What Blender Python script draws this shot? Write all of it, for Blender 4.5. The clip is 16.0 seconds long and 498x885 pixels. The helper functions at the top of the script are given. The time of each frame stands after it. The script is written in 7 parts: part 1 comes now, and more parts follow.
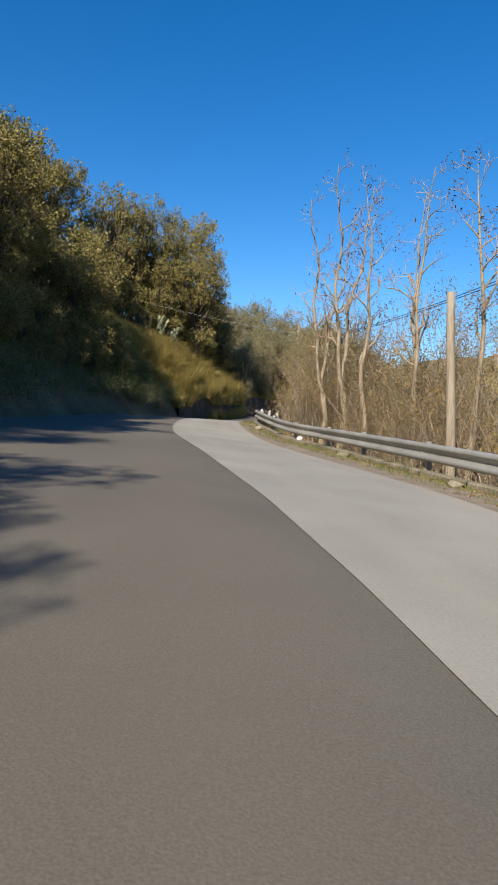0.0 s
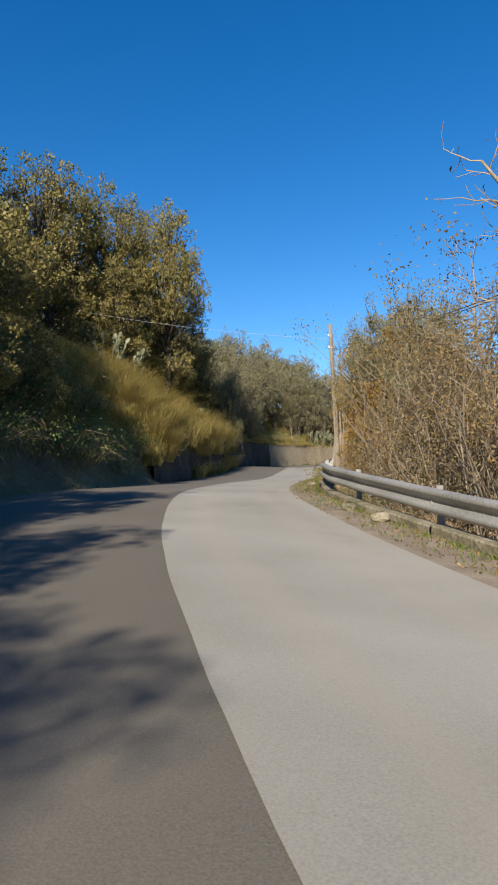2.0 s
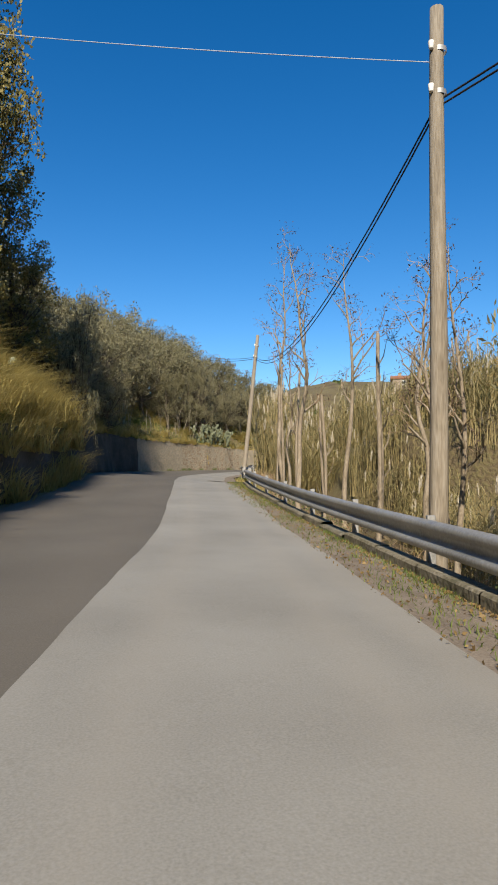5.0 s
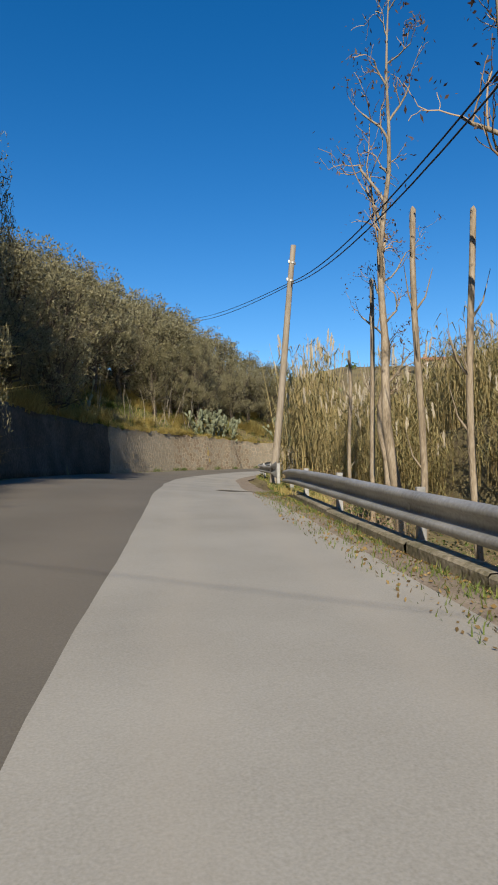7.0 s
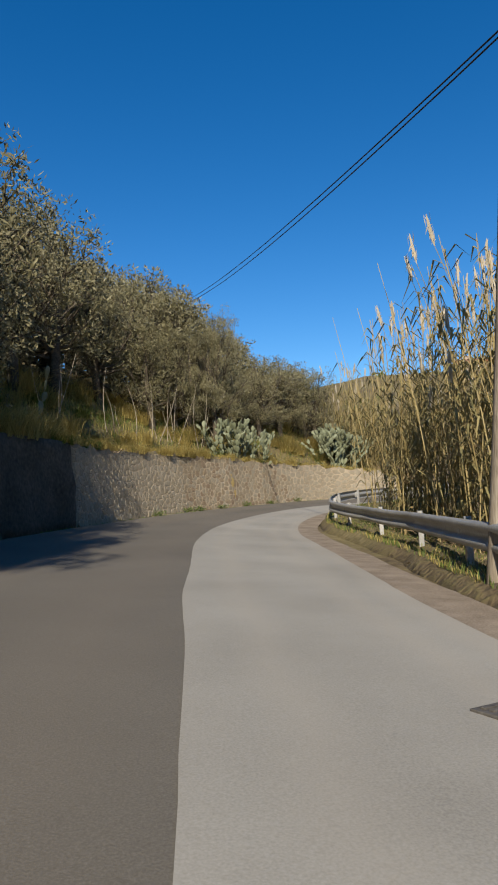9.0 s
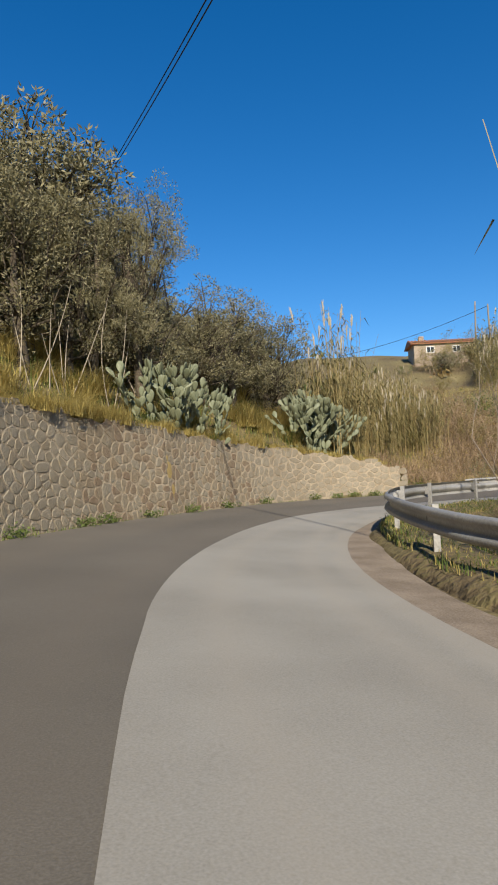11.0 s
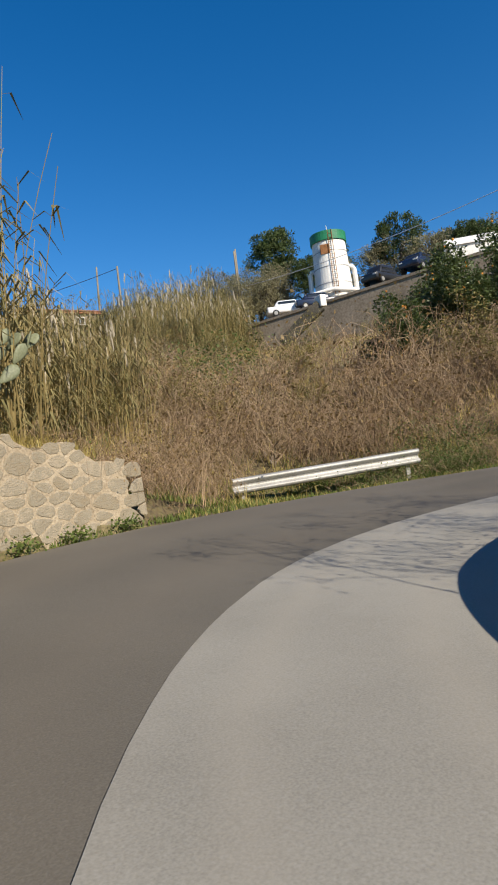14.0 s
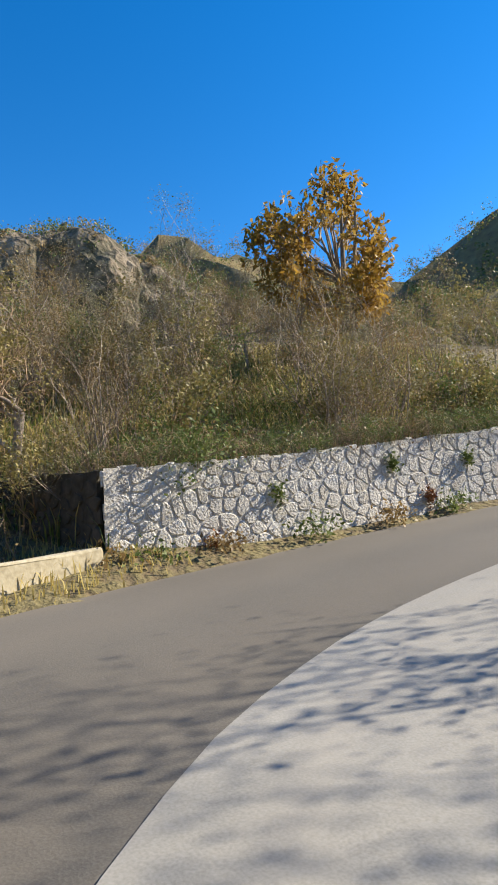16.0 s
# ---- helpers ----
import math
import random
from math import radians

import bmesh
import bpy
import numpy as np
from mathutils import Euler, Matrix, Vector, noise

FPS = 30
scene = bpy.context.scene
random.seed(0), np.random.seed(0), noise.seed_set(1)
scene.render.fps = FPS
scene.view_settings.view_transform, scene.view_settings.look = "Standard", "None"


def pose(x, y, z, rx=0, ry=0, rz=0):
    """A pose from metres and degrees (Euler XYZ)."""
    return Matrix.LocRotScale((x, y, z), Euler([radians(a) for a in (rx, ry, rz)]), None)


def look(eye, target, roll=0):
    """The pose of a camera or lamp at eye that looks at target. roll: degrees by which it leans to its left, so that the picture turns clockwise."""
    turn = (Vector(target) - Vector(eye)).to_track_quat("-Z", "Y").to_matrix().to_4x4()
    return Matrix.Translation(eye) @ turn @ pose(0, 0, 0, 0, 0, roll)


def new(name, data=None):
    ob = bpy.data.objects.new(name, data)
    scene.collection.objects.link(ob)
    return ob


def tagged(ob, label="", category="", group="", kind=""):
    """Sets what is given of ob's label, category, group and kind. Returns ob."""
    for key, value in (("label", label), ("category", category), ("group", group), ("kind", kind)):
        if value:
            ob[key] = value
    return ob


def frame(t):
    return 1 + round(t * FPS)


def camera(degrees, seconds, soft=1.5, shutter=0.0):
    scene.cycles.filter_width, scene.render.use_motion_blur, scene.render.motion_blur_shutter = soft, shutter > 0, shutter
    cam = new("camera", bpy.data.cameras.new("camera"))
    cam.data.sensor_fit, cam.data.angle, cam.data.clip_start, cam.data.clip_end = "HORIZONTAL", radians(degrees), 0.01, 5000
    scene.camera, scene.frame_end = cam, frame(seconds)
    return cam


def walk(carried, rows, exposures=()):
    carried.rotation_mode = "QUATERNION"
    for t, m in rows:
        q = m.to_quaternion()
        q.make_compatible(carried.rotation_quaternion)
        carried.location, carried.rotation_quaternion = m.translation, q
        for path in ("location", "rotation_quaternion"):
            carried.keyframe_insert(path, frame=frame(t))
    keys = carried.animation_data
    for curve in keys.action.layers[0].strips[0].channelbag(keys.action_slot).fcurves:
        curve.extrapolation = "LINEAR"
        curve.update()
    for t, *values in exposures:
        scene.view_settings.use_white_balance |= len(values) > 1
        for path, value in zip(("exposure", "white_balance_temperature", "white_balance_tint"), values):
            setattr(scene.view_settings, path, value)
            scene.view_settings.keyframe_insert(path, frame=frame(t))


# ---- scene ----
cam = camera(42.3, 16.0, soft=1.9)
PATH = [
    (0, (0.129, -1.318, 1.38), (0.124, 0.682, 1.371), 2.1),
    (0.5, (-0.416, 3.481, 1.77), (-0.427, 5.481, 1.8), -1),
    (1, (-1.07, 8.109, 2.153), (-0.99, 10.107, 2.189), -3),
    (1.5, (-1.738, 12.813, 2.517), (-1.638, 14.806, 2.637), -1.7),
    (2, (-2.5, 17.85, 2.67), (-2.402, 19.844, 2.797), -1.9),
    (2.5, (-3.109, 22.82, 2.784), (-2.936, 24.812, 2.822), -3.4),
    (3, (-3.108, 26.956, 3.13), (-2.749, 28.923, 3.169), -2.5),
    (3.5, (-2.886, 31.204, 3.482), (-2.408, 33.145, 3.546), -2.9),
    (4, (-2.556, 35.426, 3.846), (-2.039, 37.355, 3.968), -0.2),
    (6.5, (1.032, 56.285, 4.195), (1.569, 58.209, 4.298), 0.3),
    (7, (1.697, 60.542, 4.369), (2.242, 62.463, 4.48), -0.7),
    (7.5, (2.268, 64.86, 4.6), (2.805, 66.779, 4.771), 1),
    (8, (2.905, 69.167, 4.839), (3.42, 71.092, 5.017), -1.7),
    (8.5, (3.388, 73.231, 5.062), (3.889, 75.16, 5.229), -2),
    (9, (3.937, 77.183, 5.342), (4.484, 79.098, 5.526), -2.6),
    (9.2, (4.183, 78.861, 5.406), (4.769, 80.767, 5.554), -4),
    (11.3, (7.47, 94.12, 5.636), (8.33, 95.917, 5.809), -2.4),
    (11.5, (7.907, 95.401, 5.659), (8.806, 97.178, 5.841), -3.2),
    (12, (9.206, 98.61, 5.694), (10.198, 100.341, 5.84), -4.8),
    (12.5, (10.702, 101.729, 5.828), (11.874, 103.343, 5.972), -6),
    (13, (12.388, 104.649, 5.985), (13.728, 106.126, 6.13), -6.3),
    (13.5, (14.329, 107.215, 6.112), (15.85, 108.509, 6.222), -5.2),
    (14, (16.559, 109.409, 6.215), (18.282, 110.42, 6.302), -7.2),
    (14.5, (19.052, 111.072, 6.241), (20.951, 111.695, 6.331), -6.6),
    (15, (21.904, 112.174, 6.262), (23.888, 112.371, 6.418), -4.9),
    (15.5, (24.617, 112.216, 6.354), (26.534, 111.696, 6.591), -5.5),
    (16, (26.71, 111.623, 6.431), (28.332, 110.474, 6.654), -5.7),
]
walk(cam, [(t, look(eye, target, roll)) for t, eye, target, roll in PATH], [(0, 0.7), (3, 0.62), (6, 0.45), (9.2, 0.42), (11.5, 0.5), (12.5, 0.5), (13.5, 0.42), (14.2, 0.5), (14.7, 0.75), (15.4, 1.15), (16, 1.12)])

# ---------------------------------------------------------------- light
SUN_AZ = math.atan2(-0.94, -0.34)
SUN_EL = radians(32.5)
sun_dir = Vector((math.cos(SUN_AZ) * math.cos(SUN_EL), math.sin(SUN_AZ) * math.cos(SUN_EL), math.sin(SUN_EL)))
sun_data = bpy.data.lights.new("sun", "SUN")
sun_data.energy, sun_data.angle, sun_data.color = 5.0, radians(0.6), (1.0, 0.90, 0.75)
sun = new("sun", sun_data)
sun.matrix_world = Matrix.Translation((0, 0, 80)) @ sun_dir.to_track_quat("Z", "Y").to_matrix().to_4x4()

world = bpy.data.worlds.new("sky")
scene.world = world
world.use_nodes = True
wn = world.node_tree
sky = wn.nodes.new("ShaderNodeTexSky")
sky.sky_type, sky.sun_disc = "NISHITA", False
sky.sun_elevation = SUN_EL
sky.sun_rotation = math.pi / 2 - SUN_AZ
sky.altitude, sky.air_density, sky.dust_density, sky.ozone_density = 200, 1.0, 0.0, 2.5
deep = wn.nodes.new("ShaderNodeHueSaturation")
deep.inputs["Saturation"].default_value = 1.40
deep.inputs["Hue"].default_value = 0.5045
wn.links.new(sky.outputs["Color"], deep.inputs["Color"])
wn.links.new(deep.outputs["Color"], wn.nodes["Background"].inputs["Color"])
wn.nodes["Background"].inputs["Strength"].default_value = 0.102

# ---------------------------------------------------------------- materials


def mat(name, stops, rough=0.85, scale=3.0, fine=30.0, bump=0.2, depth=0.02, metal=0.0, island=0.0, per_object=0.0, translucent=0.0, detail=6.0, mix=0.5, stretch=None, spec=0.3):
    """A procedural surface: two scales of noise through a ramp of colours, with relief."""
    m = bpy.data.materials.new(name)
    m.use_nodes = True
    nt = m.node_tree
    N, L = nt.nodes, nt.links
    b = N["Principled BSDF"]
    b.inputs["Roughness"].default_value, b.inputs["Metallic"].default_value = rough, metal
    b.inputs["Specular IOR Level"].default_value = spec
    tc = N.new("ShaderNodeNewGeometry")
    pos = tc.outputs["Position"]
    if stretch:
        tc2 = N.new("ShaderNodeTexCoord")
        mp = N.new("ShaderNodeMapping")
        mp.inputs["Scale"].default_value = stretch
        L.new(tc2.outputs["Object"], mp.inputs["Vector"])
        pos = mp.outputs["Vector"]
    n1, n2 = N.new("ShaderNodeTexNoise"), N.new("ShaderNodeTexNoise")
    n1.inputs["Scale"].default_value, n1.inputs["Detail"].default_value = scale, detail
    n2.inputs["Scale"].default_value, n2.inputs["Detail"].default_value = fine, 4.0
    L.new(pos, n1.inputs["Vector"])
    L.new(pos, n2.inputs["Vector"])
    fac = N.new("ShaderNodeMix")
    fac.data_type = "FLOAT"
    fac.inputs[0].default_value = mix
    L.new(n1.outputs["Fac"], fac.inputs[2])
    L.new(n2.outputs["Fac"], fac.inputs[3])
    out = fac.outputs[0]
    # stretch the noise to the full ramp
    mr = N.new("ShaderNodeMapRange")
    mr.inputs["From Min"].default_value, mr.inputs["From Max"].default_value = 0.32, 0.68
    L.new(out, mr.inputs["Value"])
    out = mr.outputs["Result"]
    for amount, source in ((island, tc.outputs["Random Per Island"]), (per_object, None)):
        if not amount:
            continue
        if source is None:
            source = N.new("ShaderNodeObjectInfo").outputs["Random"]
        mx = N.new("ShaderNodeMix")
        mx.data_type = "FLOAT"
        mx.inputs[0].default_value = amount
        L.new(out, mx.inputs[2])
        L.new(source, mx.inputs[3])
        out = mx.outputs[0]
    ramp = N.new("ShaderNodeValToRGB")
    while len(ramp.color_ramp.elements) < len(stops):
        ramp.color_ramp.elements.new(0.5)
    for e, (p, c) in zip(ramp.color_ramp.elements, stops):
        e.position, e.color = p, (*c, 1)
    L.new(out, ramp.inputs["Fac"])
    L.new(ramp.outputs["Color"], b.inputs["Base Color"])
    if bump:
        bp = N.new("ShaderNodeBump")
        bp.inputs["Strength"].default_value, bp.inputs["Distance"].default_value = bump, depth
        L.new(n2.outputs["Fac"], bp.inputs["Height"])
        L.new(bp.outputs["Normal"], b.inputs["Normal"])
    if translucent:
        tr = N.new("ShaderNodeBsdfTranslucent")
        L.new(ramp.outputs["Color"], tr.inputs["Color"])
        ms = N.new("ShaderNodeMixShader")
        ms.inputs[0].default_value = translucent
        L.new(b.outputs[0], ms.inputs[1])
        L.new(tr.outputs[0], ms.inputs[2])
        L.new(ms.outputs[0], N["Material Output"].inputs["Surface"])
    return m


def leaf_mat(name, c0, c1, c2, rough=0.55, trans=0.3):
    return mat(name, [(0.0, c0), (0.5, c1), (1.0, c2)], rough=rough, scale=0.5, fine=3.0, bump=0, island=0.6, per_object=0.12, translucent=trans, detail=3)


M = {}
M["asphalt"] = mat("old_asphalt", [(0.0, (0.088, 0.079, 0.065)), (0.5, (0.115, 0.104, 0.086)), (1.0, (0.150, 0.137, 0.114))], rough=0.9, scale=0.35, fine=75, bump=0.2, depth=0.012, mix=0.6)
M["patch"] = mat("new_asphalt", [(0.0, (0.20, 0.19, 0.165)), (0.5, (0.268, 0.256, 0.224)), (1.0, (0.325, 0.312, 0.277))], rough=0.9, scale=0.45, fine=70, bump=0.12, depth=0.008, mix=0.5)
M["soil"] = mat("dry_soil", [(0.0, (0.055, 0.042, 0.024)), (0.35, (0.135, 0.102, 0.055)), (0.6, (0.15, 0.125, 0.055)), (1.0, (0.25, 0.20, 0.105))], rough=0.95, scale=0.35, fine=6, bump=0.9, depth=0.12)
M["gravel"] = mat("verge_gravel", [(0.0, (0.13, 0.10, 0.072)), (0.5, (0.215, 0.174, 0.13)), (1.0, (0.30, 0.25, 0.195))], rough=0.95, scale=2.2, fine=45, bump=0.35, depth=0.012)
M["concrete"] = mat("weathered_concrete", [(0.0, (0.14, 0.125, 0.10)), (0.5, (0.28, 0.26, 0.215)), (1.0, (0.40, 0.375, 0.32))], rough=0.92, scale=1.6, fine=18, bump=0.5, depth=0.02)
M["kerbstone"] = mat("mossy_concrete", [(0.0, (0.07, 0.07, 0.035)), (0.45, (0.17, 0.15, 0.10)), (1.0, (0.33, 0.29, 0.22))], rough=0.95, scale=1.4, fine=14, bump=0.7, depth=0.03)
# dark tone that puts deep shade into the colour of walls and chute
M["shade_wall"] = mat("shade_toned_masonry", [(0.0, (0.03, 0.03, 0.022)), (0.5, (0.07, 0.063, 0.048)), (1.0, (0.125, 0.11, 0.085))], rough=0.95, scale=0.7, fine=8, bump=0.45, depth=0.05)
M["steel"] = mat("galvanised_steel", [(0.0, (0.24, 0.235, 0.22)), (0.5, (0.34, 0.335, 0.315)), (1.0, (0.45, 0.44, 0.42))], rough=0.55, scale=1.0, fine=22, bump=0.08, depth=0.01, metal=0.45)
M["timber"] = mat("grey_pole_timber", [(0.0, (0.15, 0.122, 0.088)), (0.5, (0.255, 0.215, 0.16)), (1.0, (0.35, 0.31, 0.25))], rough=0.9, scale=2.0, fine=12, bump=0.5, depth=0.02, stretch=(4, 4, 0.3))
M["bark_pale"] = mat("pale_bark", [(0.0, (0.12, 0.093, 0.062)), (0.5, (0.255, 0.205, 0.142)), (1.0, (0.38, 0.325, 0.245))], rough=0.9, scale=2.5, fine=14, bump=0.6, depth=0.02, stretch=(3, 3, 0.7))
M["bark_dark"] = mat("dark_bark", [(0.0, (0.035, 0.028, 0.02)), (0.5, (0.085, 0.068, 0.048)), (1.0, (0.16, 0.135, 0.10))], rough=0.95, scale=3, fine=16, bump=0.8, depth=0.03)
M["twig"] = mat("red_brown_twigs", [(0.0, (0.13, 0.083, 0.047)), (0.5, (0.32, 0.225, 0.135)), (1.0, (0.50, 0.38, 0.25))], rough=0.9, scale=1.0, fine=9, bump=0, island=0.6)
M["twig_grey"] = mat("grey_twigs", [(0.0, (0.13, 0.10, 0.075)), (0.5, (0.26, 0.21, 0.16)), (1.0, (0.42, 0.36, 0.29))], rough=0.9, scale=1.0, fine=9, bump=0, island=0.6)
M["olive"] = leaf_mat("olive_leaf", (0.085, 0.08, 0.038), (0.215, 0.195, 0.102), (0.43, 0.39, 0.24))
M["oak"] = leaf_mat("oak_leaf", (0.077, 0.0728, 0.0238), (0.217, 0.1848, 0.0588), (0.434, 0.35, 0.126))
M["brown_leaf"] = leaf_mat("withered_leaf", (0.0949, 0.0604, 0.0259), (0.2587, 0.1725, 0.069), (0.4312, 0.3191, 0.1294))
M["yellow_leaf"] = leaf_mat("autumn_leaf", (0.15, 0.083, 0.02), (0.36, 0.215, 0.035), (0.58, 0.40, 0.075), trans=0.4)
M["green_leaf"] = leaf_mat("shrub_leaf", (0.0466, 0.0698, 0.0186), (0.1165, 0.1552, 0.0389), (0.2173, 0.2562, 0.0776))
M["citrus"] = leaf_mat("citrus_leaf", (0.028, 0.042, 0.014), (0.07, 0.098, 0.028), (0.135, 0.165, 0.055), rough=0.4)
M["pine"] = leaf_mat("pine_needle", (0.027, 0.0432, 0.0135), (0.0607, 0.0878, 0.0243), (0.1148, 0.1418, 0.0405))
M["dry_grass"] = leaf_mat("dry_grass", (0.24, 0.19, 0.06), (0.46, 0.37, 0.125), (0.68, 0.565, 0.24), rough=0.8, trans=0.45)
M["green_grass"] = leaf_mat("green_grass", (0.0544, 0.0854, 0.0186), (0.132, 0.1786, 0.0389), (0.2639, 0.2794, 0.0776), rough=0.7)
M["cane"] = leaf_mat("reed_straw", (0.209, 0.154, 0.0605), (0.396, 0.308, 0.132), (0.572, 0.473, 0.253), rough=0.75)
M["cane_leaf"] = leaf_mat("reed_leaf", (0.11, 0.105, 0.04), (0.25, 0.215, 0.09), (0.44, 0.37, 0.18), rough=0.7)
M["plume"] = leaf_mat("reed_plume", (0.42, 0.36, 0.26), (0.56, 0.49, 0.37), (0.7, 0.63, 0.5), rough=0.9)
M["pad"] = mat("cactus_pad", [(0.0, (0.09, 0.105, 0.06)), (0.5, (0.19, 0.205, 0.125)), (1.0, (0.33, 0.335, 0.225))], rough=0.55, scale=1.5, fine=30, bump=0.2, depth=0.006, island=0.45)
M["stone"] = mat("warm_rubble_stone", [(0.0, (0.10, 0.078, 0.05)), (0.25, (0.21, 0.15, 0.098)), (0.5, (0.255, 0.205, 0.135)), (0.72, (0.265, 0.232, 0.17)), (1.0, (0.40, 0.33, 0.235))], rough=0.94, scale=5.0, fine=34, bump=1.0, depth=0.03, per_object=0.45, island=0.35)
M["mortar"] = mat("rubble_mortar", [(0.0, (0.16, 0.125, 0.08)), (0.35, (0.31, 0.25, 0.17)), (1.0, (0.46, 0.385, 0.275))], rough=0.96, scale=1.1, fine=20, bump=1.0, depth=0.035)
M["stone_pale"] = mat("pale_grey_stone", [(0.0, (0.36, 0.325, 0.265)), (0.5, (0.56, 0.53, 0.47)), (1.0, (0.72, 0.695, 0.64))], rough=0.92, scale=6.0, fine=28, bump=1.0, depth=0.03, per_object=0.4, island=0.3)
M["mortar_pale"] = mat("pale_mortar", [(0.0, (0.40, 0.37, 0.315)), (0.5, (0.53, 0.50, 0.44)), (1.0, (0.63, 0.60, 0.54))], rough=0.95, scale=3, fine=28, bump=0.7, depth=0.02)
M["white_paint"] = mat("weathered_white_paint", [(0.0, (0.55, 0.52, 0.46)), (0.4, (0.74, 0.72, 0.67)), (1.0, (0.82, 0.80, 0.76))], rough=0.6, scale=0.9, fine=8, bump=0.1)
M["green_paint"] = mat("green_paint", [(0.0, (0.015, 0.13, 0.06)), (1.0, (0.03, 0.23, 0.11))], rough=0.5, scale=1.0, fine=8, bump=0.05)
M["rust"] = mat("rusty_steel", [(0.0, (0.12, 0.05, 0.02)), (1.0, (0.36, 0.17, 0.07))], rough=0.9, scale=2.0, fine=14, bump=0.3)
M["roof_tile"] = mat("terracotta", [(0.0, (0.22, 0.09, 0.05)), (0.5, (0.36, 0.165, 0.09)), (1.0, (0.48, 0.26, 0.16))], rough=0.9, scale=2, fine=10, bump=0.5, depth=0.03, island=0.4)
M["plaster"] = mat("pale_plaster", [(0.0, (0.24, 0.18, 0.13)), (0.5, (0.34, 0.27, 0.20)), (1.0, (0.43, 0.35, 0.27))], rough=0.9, scale=1.0, fine=10, bump=0.2)
M["dark_glass"] = mat("dark_glass", [(0.0, (0.015, 0.018, 0.022)), (1.0, (0.03, 0.034, 0.04))], rough=0.12, scale=1, fine=3, bump=0, spec=0.6)
M["rubber"] = mat("black_rubber", [(0.0, (0.012, 0.012, 0.012)), (1.0, (0.03, 0.03, 0.03))], rough=0.85, scale=3, fine=20, bump=0.1)
M["cable"] = mat("black_cable", [(0.0, (0.015, 0.015, 0.018)), (1.0, (0.04, 0.04, 0.045))], rough=0.6, scale=1, fine=8, bump=0)
M["grey_wire"] = mat("grey_wire", [(0.0, (0.35, 0.36, 0.38)), (1.0, (0.5, 0.5, 0.52))], rough=0.5, scale=1, fine=8, bump=0)
M["rock"] = mat("hill_rock", [(0.0, (0.04, 0.042, 0.024)), (0.45, (0.10, 0.085, 0.055)), (0.6, (0.16, 0.125, 0.085)), (1.0, (0.26, 0.215, 0.16))], rough=0.95, scale=0.09, fine=0.5, bump=1.0, depth=1.2)
M["orange_fruit"] = mat("orange_fruit", [(0.0, (0.60, 0.20, 0.015)), (1.0, (0.75, 0.32, 0.03))], rough=0.5, scale=4, fine=30, bump=0.1)
M["block"] = mat("yellowed_concrete", [(0.0, (0.30, 0.255, 0.16)), (0.5, (0.44, 0.385, 0.265)), (1.0, (0.54, 0.485, 0.36))], rough=0.92, scale=1.2, fine=16, bump=0.4, depth=0.015)
M["pod"] = leaf_mat("seed_pod", (0.05, 0.032, 0.026), (0.105, 0.066, 0.05), (0.18, 0.12, 0.085))
M["yard_wall"] = mat("stained_yard_wall", [(0.0, (0.15, 0.12, 0.085)), (0.5, (0.27, 0.22, 0.16)), (1.0, (0.36, 0.30, 0.23))], rough=0.95, scale=0.5, fine=6, bump=0.5, depth=0.04)
M["dry_stalk"] = mat("bleached_stalk", [(0.0, (0.28, 0.235, 0.17)), (1.0, (0.50, 0.44, 0.35))], rough=0.9, scale=2, fine=12, bump=0.2)
M["ochre"] = mat("ochre_lichen", [(0.0, (0.33, 0.235, 0.08)), (1.0, (0.43, 0.33, 0.15))], rough=0.95, scale=3, fine=20, bump=0.4)
M["iron"] = mat("dark_iron_grate", [(0.0, (0.05, 0.045, 0.04)), (1.0, (0.13, 0.12, 0.105))], rough=0.7, scale=3, fine=20, bump=0.3)

# ---------------------------------------------------------------- mesh helpers


def mesh_of(name, verts, faces, material, smooth=False):
    """A mesh from an array of points and an array of faces that all have as many corners."""
    verts, faces = np.asarray(verts, np.float32), np.asarray(faces, np.int32)
    me = bpy.data.meshes.new(name)
    me.vertices.add(len(verts))
    me.vertices.foreach_set("co", verts.ravel())
    n, k = faces.shape
    me.loops.add(n * k)
    me.loops.foreach_set("vertex_index", faces.ravel())
    me.polygons.add(n)
    me.polygons.foreach_set("loop_start", np.arange(0, n * k, k, dtype=np.int32))
    me.polygons.foreach_set("loop_total", np.full(n, k, np.int32))
    me.polygons.foreach_set("use_smooth", np.full(n, smooth, bool))
    me.update(calc_edges=True)
    me.validate()
    if material:
        me.materials.append(material)
    return me


def ob_of(name, me, parent=None, label="", kind="", category="", group="", at=None):
    ob = new(name, me)
    if at is not None:
        ob.matrix_basis = at
    if parent is not None:
        ob.parent = parent
    return tagged(ob, label, category, group, kind)


def part(name, bm, material, parent, label="", at=None, smooth=False):
    me = bpy.data.meshes.new(name)
    bm.normal_update()
    bm.to_mesh(me)
    bm.free()
    if smooth:
        me.polygons.foreach_set("use_smooth", np.full(len(me.polygons), True, bool))
    me.materials.append(material)
    return ob_of(name, me, parent, label, at=at)


def thing(name, label, category, group="", at=None, kind=""):
    return ob_of(name, None, None, label, kind, category, group, at)


def join(chunks):
    """Chunks of (points, faces) with equal corner counts, as one."""
    vs, fs, n = [], [], 0
    for v, f in chunks:
        vs.append(np.asarray(v, float))
        fs.append(np.asarray(f, int) + n)
        n += len(v)
    return np.vstack(vs), np.vstack(fs)


